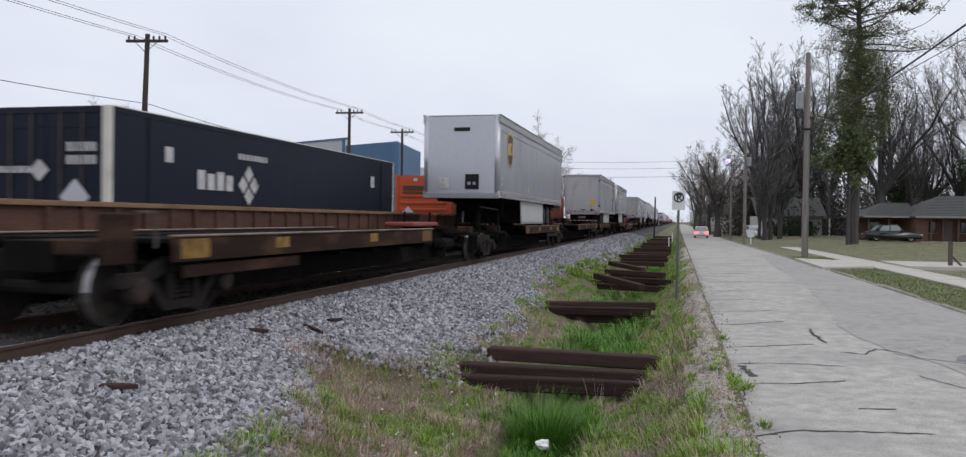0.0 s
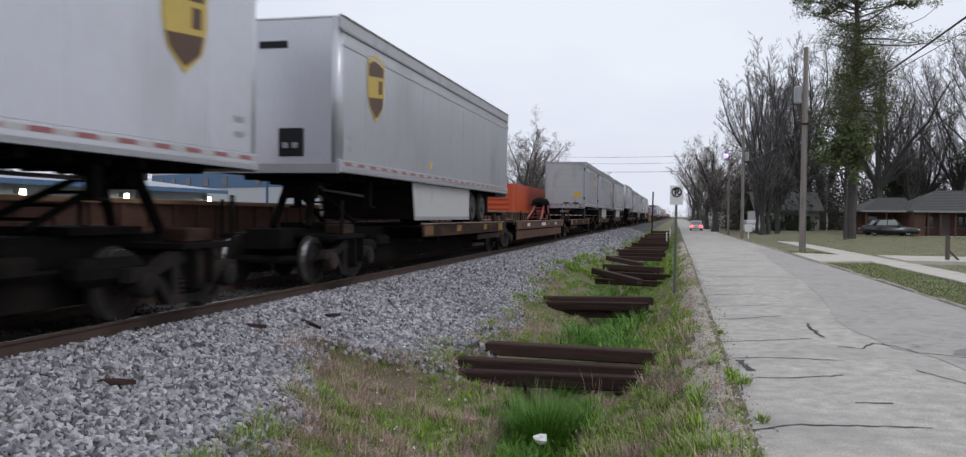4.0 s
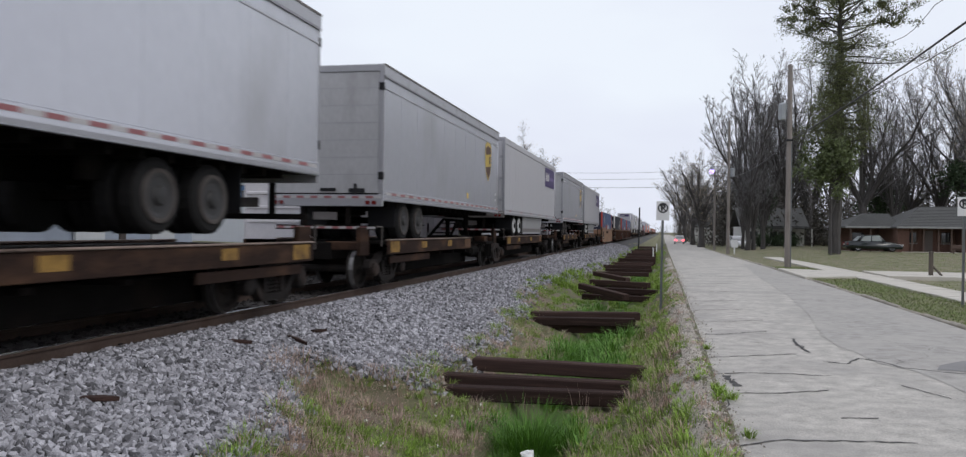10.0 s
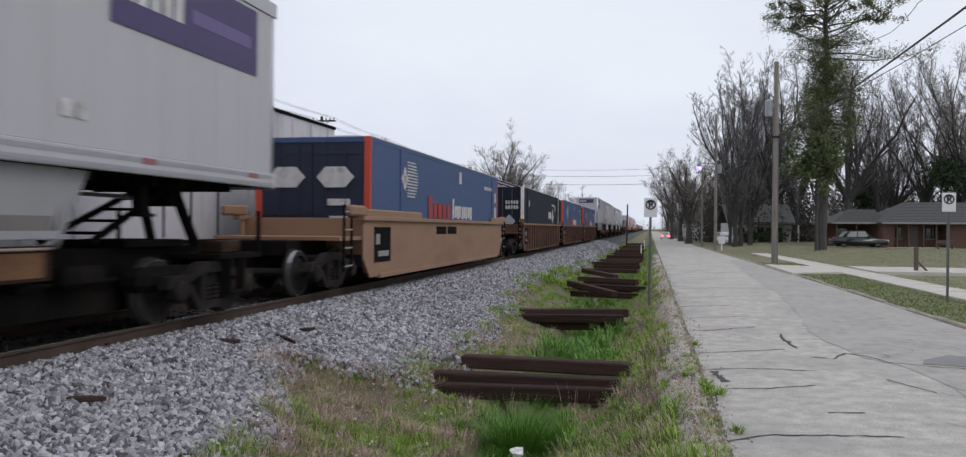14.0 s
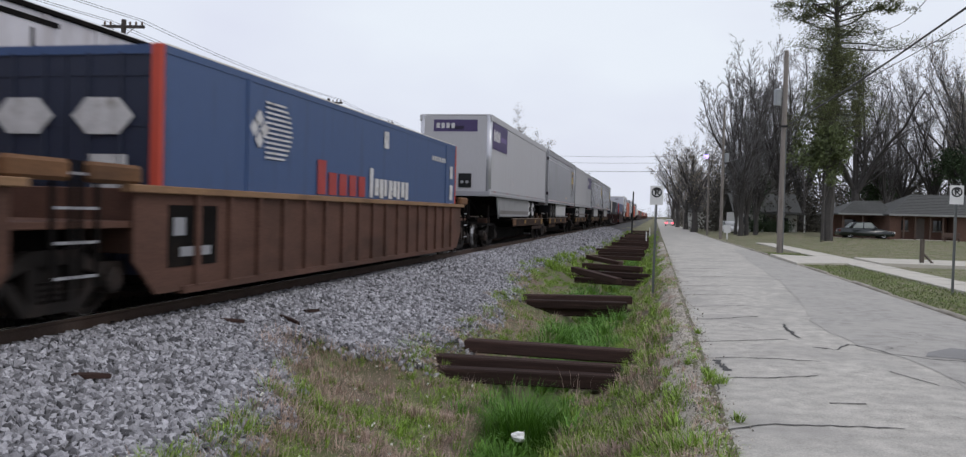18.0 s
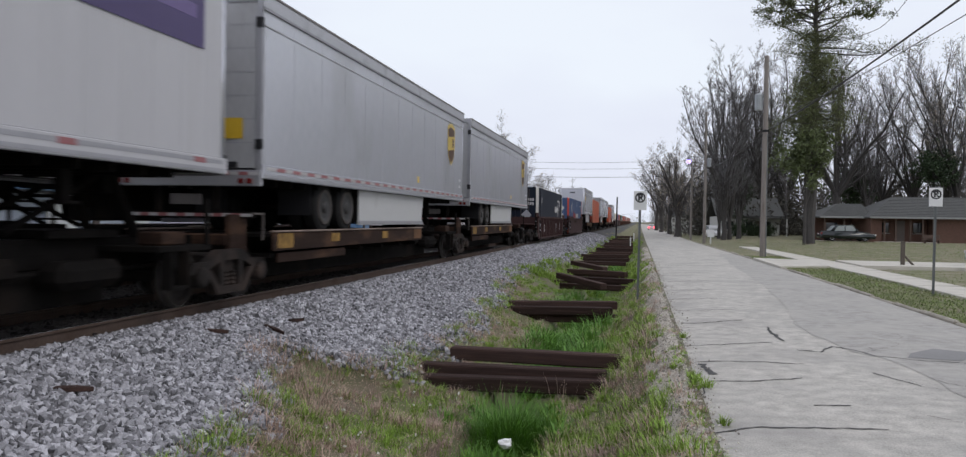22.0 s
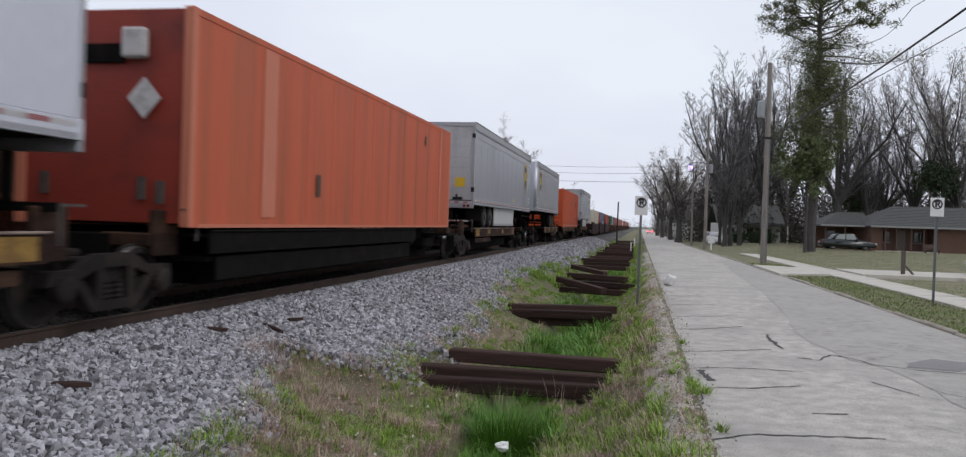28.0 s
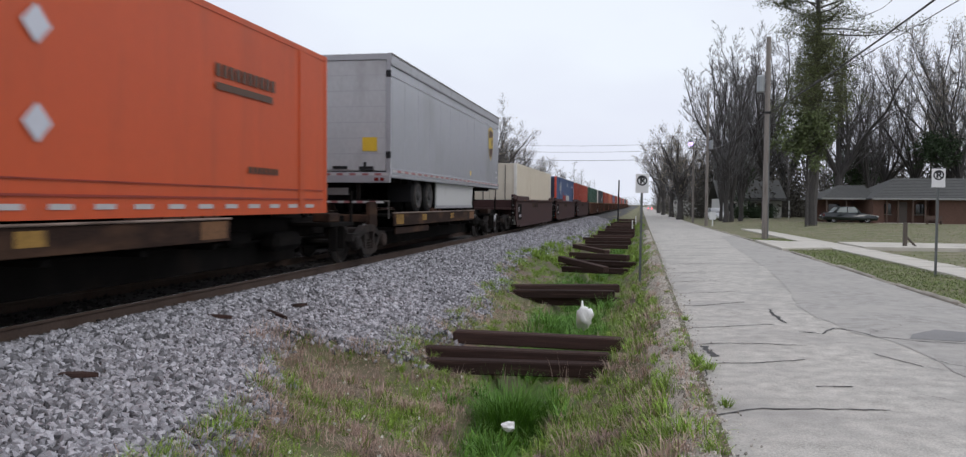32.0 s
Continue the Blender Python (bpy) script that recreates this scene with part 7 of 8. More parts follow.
for v in bm.verts:
    v.co *= 1 + 0.6 * noise.noise(v.co * 17.0)
    v.co.z *= 0.6
part("sheet", bm, M_BAG, cup)
# ---- beyond the far track ----
M_SIDING = mat("pale_steel_siding", (0.48, 0.50, 0.53), 0.55, var=0.06, scale=1, fine=12, stretch=(4, 4, 0.3))
M_BLUESIDE = mat("blue_steel_siding", (0.07, 0.145, 0.27), 0.55, var=0.08, scale=1, fine=12, stretch=(4, 4, 0.3))
M_LOWWALL = mat("blue_grey_wall", (0.30, 0.34, 0.42), 0.7, var=0.1, scale=1.2)
M_LOWROOF = mat("pale_metal_roof", (0.36, 0.38, 0.42), 0.5, 0.2, var=0.1, scale=1.2)
M_FLOOD = glow("lit_flood_lamp", (1.0, 0.95, 0.7), 12.0)
M_POLE_DK = mat("dark_pole_wood", (0.055, 0.045, 0.042), 0.9, var=0.25, scale=2, fine=40, bump=0.3, stretch=(6, 6, 0.5))


def line_pole(x, y, h, lean, extra=False):
    P = thing("telegraph_pole", "dark wooden line pole with a crossarm of insulators", "utility pole", "line poles beyond the tracks", m=pose(x, y, -0.1, 0, lean, 0))
    part("shaft", tube(bmesh.new(), (0, 0, -0.5), (0, 0, h), 0.19, 0.12, 10), M_POLE_DK, P)
    part("cross_arm", boxes((-1.25, 1.25, -0.1, 0.02, h - 0.45, h - 0.3), bevel=0.01), M_POLE_DK, P)
    for s in (-1, 1):
        part("arm_brace", tube(bmesh.new(), (s * 0.7, -0.08, h - 0.42), (0, -0.13, h - 1.0), 0.02, seg=5), M_POLE_DK, P)
    for u in (-1.1, -0.75, 0.4, 0.75, 1.1):
        part("insulator", lathe(bmesh.new(), [(h - 0.3, 0.03), (h - 0.24, 0.06), (h - 0.16, 0.06), (h - 0.1, 0.03)], 8, "z", (u, -0.04, 0)), M_INSUL, P)
    if extra:
        part("equipment_box", boxes((0.12, 0.42, -0.15, 0.15, 3.4, 4.2), bevel=0.03), M_WIRE, P)
        part("side_arm", boxes((-1.6, 0.0, -0.05, 0.05, 5.55, 5.65)), M_POLE_DK, P)
        part("cable_coil", lathe(bmesh.new(), [(-0.03, 0.18), (-0.03, 0.26), (0.03, 0.26), (0.03, 0.18)], 16, "y", (-1.75, 0, 5.6), True), M_WIRE, P)
    return P


line_pole(-27.95, 38.3, 11.4, 2.0, True)
line_pole(-27.5, 65.5, 11.1, 0.4)
line_pole(-27.5, 79.3, 10.9, 0.3)
line_pole(-27.5, 120, 11.0, 0)
for u, dz in ((-1.1, 0), (-0.75, 0), (0.75, 0), (1.1, 0)):
    wire("line_wire", [(-27.5 + u, 4, 11.3), (-27.5 + u, 38.3, 11.25), (-27.5 + u, 65.5, 10.95), (-27.5 + u, 79.3, 10.75), (-27.5 + u, 120, 10.9)], 0.012, "thin wire between the line poles")
for z0, z1, r in ((7.6, 7.6, 0.016), (5.6, 5.5, 0.03), (5.1, 5.0, 0.02), (4.6, 4.6, 0.02)):
    wire("line_cable", [(-28.5, 6, z0), (-27.5, 38.3, z1), (-27.5, 65.5, z1 - 0.5), (-27.5, 79.3, z1 - 0.5)], r, "sagging cable between the line poles")

# big blue and white warehouse
ware = thing("warehouse", "large pale steel warehouse with blue band and small windows", "building")
wh_a, wh_b, wh_c = Vector((-72.0, 102.0, 0)), Vector((-47.0, 88.3, 0)), Vector((-27.2, 77.0, 0))


def wall_run(parent, name, a, b, z0, z1, material, thick=0.25, label="", out=0.0):
    d = (b - a)
    n = Vector((d.y, -d.x, 0)).normalized()
    a, b = a + n * out, b + n * out
    bm = bmesh.new()
    vs = [a, b, b - n * thick, a - n * thick]
    lo = [bm.verts.new((v.x, v.y, z0)) for v in vs]
    hi = [bm.verts.new((v.x, v.y, z1)) for v in vs]
    for i in range(4):
        bm.faces.new((lo[i], lo[(i + 1) % 4], hi[(i + 1) % 4], hi[i]))
    bm.faces.new(lo[::-1])
    bm.faces.new(hi)
    bmesh.ops.recalc_face_normals(bm, faces=bm.faces)
    return part(name, bm, material, parent, label)


wall_run(ware, "wall", wh_a, wh_b, -0.2, 9.4, M_SIDING)
mid = wh_b.lerp(wh_c, 0.64)
wall_run(ware, "wall", wh_b, mid, -0.2, 9.95, M_SIDING)
wall_run(ware, "wall", mid, wh_c, -0.2, 9.3, M_BLUESIDE)
wall_run(ware, "wall", wh_c, Vector((-28.9, 90.0, 0)), -0.2, 9.3, M_BLUESIDE)
wall_run(ware, "wall", Vector((-28.9, 90.0, 0)), Vector((-29.8, 99.0, 0)), -0.2, 7.6, M_SIDING)
wall_run(ware, "band", wh_a, wh_b, 4.6, 6.6, M_BLUESIDE, 0.1, "blue band", 0.06)
wall_run(ware, "band", wh_b, mid, 4.6, 6.9, M_BLUESIDE, 0.1, "blue band", 0.06)
wall_run(ware, "coping", wh_a, wh_b, 9.4, 9.6, M_BLUESIDE, 0.4, "", 0.08)
wall_run(ware, "coping", wh_b, mid, 9.95, 10.15, M_BLUESIDE, 0.4, "", 0.08)
rf = bmesh.new()
rf.faces.new([rf.verts.new((v.x, v.y, 9.2)) for v in (wh_a, wh_b, wh_c, Vector((-28.9, 90, 0)), Vector((-50, 125, 0)), Vector((-90, 130, 0)))])
part("roof", rf, M_LOWROOF, ware)
for u in (0.08, 0.2, 0.34, 0.5, 0.66, 0.92):
    a = wh_a.lerp(wh_b, u)
    w = wall_run(ware, "window", a, a + (wh_b - wh_a).normalized() * 1.1, 4.9, 6.0, M_DARKGLASS, 0.08, "", 0.12)
for u in (0.12, 0.3):
    a = wh_b.lerp(wh_c, u)
    w = wall_run(ware, "window", a, a + (wh_c - wh_b).normalized() * 1.1, 4.9, 6.1, M_DARKGLASS, 0.08, "", 0.12)
for u in (0.0, 0.62):
    a = wh_b.lerp(wh_c, u)
    wall_run(ware, "downpipe", a, a + (wh_c - wh_b).normalized() * 0.3, 0, 9.9, M_BLUESIDE, 0.2, "", 0.15)

# long low workshop with lit lamps under its eaves
low = thing("workshop", "long low blue-grey workshop with pale metal roof", "building")
lw_a, lw_b = Vector((-35.0, 14.0, 0)), Vector((-34.2, 55.0, 0))
wall_run(low, "wall", lw_a, lw_b, -0.2, 3.15, M_LOWWALL)
wall_run(low, "wall", lw_b, Vector((-44, 55.4, 0)), -0.2, 3.15, M_LOWWALL)
bm = prism(bmesh.new(), [(-33.2, 3.12), (-40.0, 3.9), (-47.0, 3.2), (-47.0, 3.3), (-40.0, 4.02), (-33.2, 3.26)], "y", 12, 56.2)
roof = part("roof", bm, M_LOWROOF, low)
part("fascia", boxes((-33.2, -33.12, 12, 56.2, 3.0, 3.28)), M_BLUESIDE, roof, "dark blue eaves board")
for y in (22, 30.5, 39, 47):
    part("roof_vent", lathe(bmesh.new(), [(3.4, 0.16), (4.0, 0.16), (4.05, 0.24), (4.2, 0.24), (4.27, 0.1)], 10, "z", (-36.8, y, 0)), M_LOWROOF, low)
for y in (36.6, 45.0, 54.4):
    fl = part("flood_lamp", boxes((-34.0, -33.6, y - 0.25, y + 0.25, 2.5, 2.85), bevel=0.04), M_CAN, low)
    part("bulb", boxes((-33.66, -33.55, y - 0.22, y + 0.22, 2.3, 2.75), bevel=0.04), M_FLOOD, fl, "glowing lamp glass")
for y in (33, 42.5, 50):
    part("door", boxes((-34.3, -34.1, y, y + 2.6, -0.1, 2.3)), M_SIDING, low)
for y in (20, 26):
    part("window", boxes((-34.6, -34.35, y, y + 1.4, 1.0, 2.0)), M_DARKGLASS, low)
bare_left = ((t_oak, -47, 61, 0, 30, 0.5), (t_far, -55, 66, 0, 120, 0.8), (t_far, -38, 20, 0, 40, 0.35), (t_far, -62, 106, 0, 220, 0.72), (t_far, -66, 112, 0, 20, 1.0), (t_far, -36, 88, 0, 60, 0.65),
             (t_far, -27, 150, 0, 80, 1.35), (t_oak, -30, 172, 0, 10, 0.85), (t_far, -31, 190, 0, 170, 1.2), (t_far, -33, 225, 0, 250, 1.25), (t_far, -34, 268, 0, 0, 1.3))
for p, x, y, z, turn, s in bare_left:
    place(p, x, y, z, turn, s)
house_l = thing("grey_roofed_house", "dark hipped roof of a house behind the workshop", "house", m=pose(-62, 58, 0))
part("wall", boxes((-6, 6, -5, 5, 0, 3.2)), M_LOWWALL, house_l)
part("roof", prism(bmesh.new(), [(-7, 3.1), (-1.5, 5.6), (1.5, 5.6), (7, 3.1)], "y", -6, 6), M_SHINGLE, house_l)
# ---- ballast stones, grass, cracks ----
rsn = np.random.RandomState(7)


def stone_meshes(n):
    """A few crushed stones, each a lumpy block of twelve triangles or so."""
    out = []
    for i in range(n):
        base = np.array([(1, 0, 0), (0.3, 0.9, 0.1), (-0.8, 0.55, -0.1), (-0.75, -0.6, 0.1), (0.35, -0.9, -0.1), (0.15, 0.1, 0.75), (-0.2, -0.1, -0.75)])
        v = base * rsn.uniform(0.65, 1.15, (7, 3))
        fs = [(0, 1, 5), (1, 2, 5), (2, 3, 5), (3, 4, 5), (4, 0, 5), (1, 0, 6), (2, 1, 6), (3, 2, 6), (4, 3, 6), (0, 4, 6)]
        out.append((v, np.array(fs)))
    return out


STONES = stone_meshes(8)


def rot_all(k):
    """k random turns as matrices."""
    q = rsn.normal(0, 1, (k, 4))
    q /= np.linalg.norm(q, axis=1)[:, None]
    w, x, y, z = q.T
    return np.stack([np.stack([1 - 2 * (y * y + z * z), 2 * (x * y - z * w), 2 * (x * z + y * w)], 1),
                     np.stack([2 * (x * y + z * w), 1 - 2 * (x * x + z * z), 2 * (y * z - x * w)], 1),
                     np.stack([2 * (x * z - y * w), 2 * (y * z + x * w), 1 - 2 * (x * x + y * y)], 1)], 1)


def scatter_stones(name, xy, size, material, label, parent=None):
    vs, fs, base = [], [], 0
    kind = rsn.randint(0, len(STONES), len(xy))
    turns = rot_all(len(xy))
    sz = rsn.uniform(*size, len(xy))
    for (x, y), k, m, s in zip(xy, kind, turns, sz):
        v, f = STONES[k]
        z = ground_z(x, y) + 0.02 + s * 0.25
        vs.append(v @ m.T * s + (x, y, z))
        fs.append(f + base)
        base += 7
    me = from_arrays(name, np.concatenate(vs), np.concatenate(fs), material)
    ob = new(name, me)
    ob.parent = parent
    return tagged(ob, label, "" if parent else "stones", "", "stuff")


def ballast_points(n, y0, y1, dense):
    out = []
    while len(out) < n:
        y = y0 + (y1 - y0) * rsn.random_sample() ** dense
        x = rsn.uniform(-6.12, toe(y) + 0.1 + abs(rsn.normal(0, 0.12)))
        out.append((x, y))
    return out


scatter_stones("ballast_stones", ballast_points(23000, 3.5, 16, 1.15), (0.03, 0.062), M_STONE, "loose grey crushed stones", ballast)
scatter_stones("ballast_stones", ballast_points(22000, 16, 42, 1.3), (0.03, 0.058), M_STONE, "loose grey crushed stones", ballast)
scatter_stones("ballast_stones", ballast_points(9000, 42, 100, 1.4), (0.05, 0.09), M_STONE, "loose grey crushed stones", ballast)
# stones under the trains take the painted shade colour too
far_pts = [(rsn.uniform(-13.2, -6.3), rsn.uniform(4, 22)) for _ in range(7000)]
scatter_stones("ballast_stones", far_pts, (0.03, 0.055), M_BED_SHADE, "loose grey crushed stones", ballast)
near_me = []
for v, f in STONES:
    near_me.append(from_arrays("stone", v * 0.048, f, M_STONE))
for i, (x, y) in enumerate(ballast_points(200, 4.6, 8.5, 1.0)):
    part("stone", near_me[i % 8], None, ballast, m=pose(x, y, ground_z(x, y) + 0.05, rsn.uniform(0, 360), rsn.uniform(0, 360), rsn.uniform(0, 360)))
for x0, y0, x1, y1, w in ((-5.15, 6.5, -4.85, 6.65, 0.05), (-5.5, 9.62, -5.15, 9.7, 0.045), (-5.2, 10.85, -4.7, 10.4, 0.03), (-5.1, 11.4, -5.0, 11.75, 0.04)):
    m_s = pose((x0 + x1) / 2, (y0 + y1) / 2, ground_z((x0 + x1) / 2, (y0 + y1) / 2) + 0.075, 4, 3, math.degrees(math.atan2(y1 - y0, x1 - x0)))
    hl = math.hypot(x1 - x0, y1 - y0) / 2
    sp = prism(bmesh.new(), [(-hl, -w), (-hl * 0.4, -w * 0.9), (hl, -w * 0.2), (hl * 0.9, w * 0.3), (hl * 0.1, w), (-hl * 0.9, w * 0.5)], "z", -0.02, 0.02)
    solid("wood_splinter", sp, M_TIE, "dark splinter of old sleeper on the ballast", "wood splinter", "splinters on the ballast", m=m_s)
# gravel at the road's ragged edge
grit = [(0.40 + rsn.normal(0, 0.15), 4 + 36 * rsn.random_sample() ** 1.5) for _ in range(8000)]
scatter_stones("road_grit", grit, (0.007, 0.02), M_GRIT, "grit along the broken road edge", road)


def blades(name, roots, height, width, lean, material, label, category="grass"):
    """Grass: each blade a bent strip of two quads."""
    n = len(roots)
    p = np.array(roots, float)
    a = rsn.uniform(0, 2 * math.pi, n)
    h = rsn.uniform(0.5, 1.15, n) * np.array(height)
    d = np.stack([np.cos(a), np.sin(a), np.zeros(n)], 1)
    w = np.stack([-np.sin(a), np.cos(a), np.zeros(n)], 1) * (width * rsn.uniform(0.6, 1.3, n))[:, None]
    b = (rsn.uniform(0.15, 1.0, n) * lean * h)[:, None] * d
    up = np.array((0, 0, 1.0))
    m = p + b * 0.35 + up * (h * 0.6)[:, None]
    t = p + b + up * (h * np.sqrt(np.maximum(0.1, 1 - 0.35 * lean)))[:, None]
    v = np.stack([p - w, p + w, m - w * 0.8, m + w * 0.8, t - w * 0.1, t + w * 0.1], 1).reshape(-1, 3)
    k = np.arange(n)[:, None] * 6
    f = np.concatenate([k + (0, 1, 3, 2), k + (2, 3, 5, 4)], 0)
    ob = new(name, from_arrays(name, v, f, material))
    return tagged(ob, label, category, "", "stuff")


BARE = [(y, math.tan(radians(a))) for _, y, _, a, _ in TIES if y < 40]


def verge_roots(n, y0, y1, keep, power=1.6):
    out, hs = [], []
    tries = 0
    while len(out) < n and tries < n * 40:
        tries += 1
        y = y0 + (y1 - y0) * rsn.random_sample() ** power
        x = rsn.uniform(toe(y) - 0.15, 0.26 + 0.42 * noise.noise((y * 0.55, 3.1, 0)) + 0.22 * noise.noise((y * 1.7, 9.2, 0)))
        if any(-2.95 < x < -0.35 and abs(y - ty - (x + 1.65) * tt) < 0.2 for ty, tt in BARE):
            continue
        if rsn.random_sample() < keep(x, y):
            out.append((x, y, ground_z(x, y)))
    return out


def patch(x, y, f, o):
    return 0.5 + 0.5 * noise.noise((x * f + o, y * f, o))


def spot(x, y, cx, cy, rx, ry):
    return math.exp(-((x - cx) / rx) ** 2 - ((y - cy) / ry) ** 2)


def dry(x, y):
    """Dead grass: at the ballast's toe, on the lips of the ditch and in patches."""
    near_toe = math.exp(-((x - toe(y) - 0.35) / 0.45) ** 2)
    lips = 0.5 * math.exp(-((x + 0.85) / 0.2) ** 2) + math.exp(-((x + 2.25) / 0.2) ** 2)
    return min(1.0, tan_patch(x, y) + 0.7 * near_toe * (1.0 if y < 15 else 0.35) + 0.5 * lips * (1 if y < 16 else 0.4) + 0.9 * smooth(0.5, 0.62, patch(x, y, 1.1, 3.0)) * (1 if y < 15 else 0.45) + 0.06)


def tan_patch(x, y):
    """Patches of dead grass at the foot of the ballast and by the road."""
    return min(1.0, spot(x, y, -3.9, 9.5, 0.95, 0.7) + spot(x, y, 0.15, 10.2, 0.3, 0.9) + 0.7 * spot(x, y, -2.2, 8.6, 0.25, 0.6))


def green(x, y):
    bank = 0.3 * smooth(2.1, 2.6, -x) + 1.0 * math.exp(-((x + 0.4) / 0.42) ** 2) * (1 if y > 12 else 0.7)
    lush = spot(x, y, -2.65, 9.2, 0.45, 0.9) + spot(x, y, -3.2, 11.3, 0.3, 0.7) + spot(x, y, 0.0, 7.6, 0.3, 1.1) + spot(x, y, -0.55, 9.4, 0.3, 1.2) + spot(x, y, -0.3, 16, 0.4, 3.5)
    return min(1.0, 0.08 + 0.5 * bank + lush + 0.85 * smooth(0.5, 0.6, patch(x, y, 1.0, 8.0))) * (1 - 0.9 * smooth(0.2, 0.5, x)) * (1 - 0.85 * tan_patch(x, y))


def tufts(name, spots, per, size, width, material, label, droop=1.0):
    """Grass in clumps: blades fan out from the middle of each tuft and bend over."""
    c = np.repeat(np.array([s[:3] for s in spots], float), per, 0)
    big = np.repeat(np.array([s[3] for s in spots], float), per)
    n = len(c)
    a = rsn.uniform(0, 2 * math.pi, n)
    out = np.sqrt(rsn.random_sample(n))
    d = np.stack([np.cos(a), np.sin(a), np.zeros(n)], 1)
    p = c + d * (out * big * 0.55)[:, None] * size
    a2 = a + rsn.normal(0, 0.7, n)
    d2 = np.stack([np.cos(a2), np.sin(a2), np.zeros(n)], 1)
    w = np.stack([-np.sin(a2), np.cos(a2), np.zeros(n)], 1) * (width * rsn.uniform(0.6, 1.3, n))[:, None]
    ln = size * big * rsn.uniform(0.55, 1.15, n)
    lean = np.clip((0.15 + 0.75 * out) * droop * rsn.uniform(0.6, 1.25, n), 0.05, 1.4)
    s1, c1, s2, c2 = np.sin(lean * 0.6), np.cos(lean * 0.6), np.sin(lean * 1.35), np.cos(lean * 1.35)
    up = np.array((0, 0, 1.0))
    m = p + d2 * (ln * 0.55 * s1)[:, None] + up * (ln * 0.55 * c1)[:, None]
    t = m + d2 * (ln * 0.5 * s2)[:, None] + up * (ln * 0.5 * c2)[:, None]
    v = np.stack([p - w, p + w, m - w * 0.8, m + w * 0.8, t], 1).reshape(-1, 3)
    k = np.arange(n)[:, None] * 5
    q = np.concatenate([k + (0, 1, 3), k + (0, 3, 2), k + (2, 3, 4)], 0)
    ob = new(name, from_arrays(name, v, q, material))
    return tagged(ob, label, "grass", "", "stuff")


def spots(n, y0, y1, keep, lo, hi, power=1.5):
    return [(x, y, z, rsn.uniform(lo, hi)) for x, y, z in verge_roots(n, y0, y1, keep, power)]


blades("dead_thatch", verge_roots(30000, 4.2, 24, lambda x, y: 0.35 + 0.65 * dry(x, y)), 0.06, 0.005, 2.6, M_STRAW, "flattened dead grass lying on the bank")
tufts("dry_grass", spots(1500, 4.4, 26, dry, 0.5, 1.35), 26, 0.19, 0.0036, M_STRAW, "tufts of dead straw-coloured grass", 1.4)
tufts("verge_grass", spots(3400, 4.4, 36, green, 0.4, 1.35), 24, 0.165, 0.0044, M_GRASS, "ragged green grass tufts on the ditch bank", 1.35)
tufts("far_verge_grass", spots(700, 30, 120, green, 0.7, 1.4), 16, 0.24, 0.016, M_GRASS, "ragged green grass on the ditch bank", 0.9)


def bottom(n, x, sx, y0, y1, lo, hi):
    """Spots along the ditch bottom."""
    out = []
    for _ in range(n):
        a, b = x + rsn.normal(0, sx), rsn.uniform(y0, y1)
        out.append((a, b, ground_z(a, b) - 0.02, rsn.uniform(lo, hi)))
    return out


tufts("lush_grass", bottom(26, -1.58, 0.10, 10.0, 10.3, 0.9, 1.15) + bottom(46, -1.58, 0.17, 9.8, 10.4, 0.6, 0.9), 62, 0.70, 0.004, M_LUSH, "bushy mound of tall dark green grass in the ditch", 1.2)
bed = bottom(34, -1.6, 0.16, 8.2, 9.4, 0.45, 0.8) + bottom(290, -1.55, 0.3, 13.2, 19.6, 0.6, 1.05) + bottom(120, -1.55, 0.3, 21.4, 27.5, 0.6, 1.0) + bottom(40, -1.55, 0.28, 9.2, 11.0, 0.35, 0.6) + bottom(120, -1.5, 0.35, 31, 60, 0.6, 1.0)
tufts("lush_grass", bed, 46, 0.50, 0.008, M_LUSH, "tall lush dark green grass in the ditch bottom", 1.3)
stalk = [(-1.0, 11.0, -0.7, 1.0), (-0.95, 10.9, -0.7, 0.8), (-1.9, 10.9, -0.75, 0.8), (-1.0, 15.2, -0.8, 1.1)]
tufts("dry_stalks", stalk, 4, 0.42, 0.003, M_STRAW, "tall dry seed stalks beside the sleepers", 0.5)
tufts("edge_tufts", [(0.72, 7.15, 0.0, 0.8), (0.7, 8.75, 0.0, 1.0), (0.62, 9.0, 0.0, 0.9), (0.6, 8.9, 0.0, 0.8), (0.66, 12.4, 0.0, 0.8), (0.6, 9.2, 0.0, 1.0), (0.58, 8.6, 0.0, 1.0)], 60, 0.12, 0.005, M_GRASS, "small grass tufts rooted in the road edge", 1.1)
side = []
for _ in range(900):
    x, y = rsn.uniform(0.1, 0.58), 4.5 + 34 * rsn.random_sample() ** 1.4
    if noise.noise((x * 1.5, y * 0.8, 4.4)) > 0.06:
        side.append((x, y, ground_z(x, y), rsn.uniform(0.4, 0.9)))
tufts("shoulder_grass", side[0::2], 22, 0.13, 0.0045, M_GRASS, "patches of green grass creeping over the gravelly road edge", 1.4)
tufts("shoulder_grass", side[1::2], 20, 0.13, 0.004, M_STRAW, "patches of dry grass creeping over the gravelly road edge", 1.4)
M_PETAL = mat("white_clover_flower", (0.7, 0.7, 0.62), 0.8, var=0.1, bump=0)
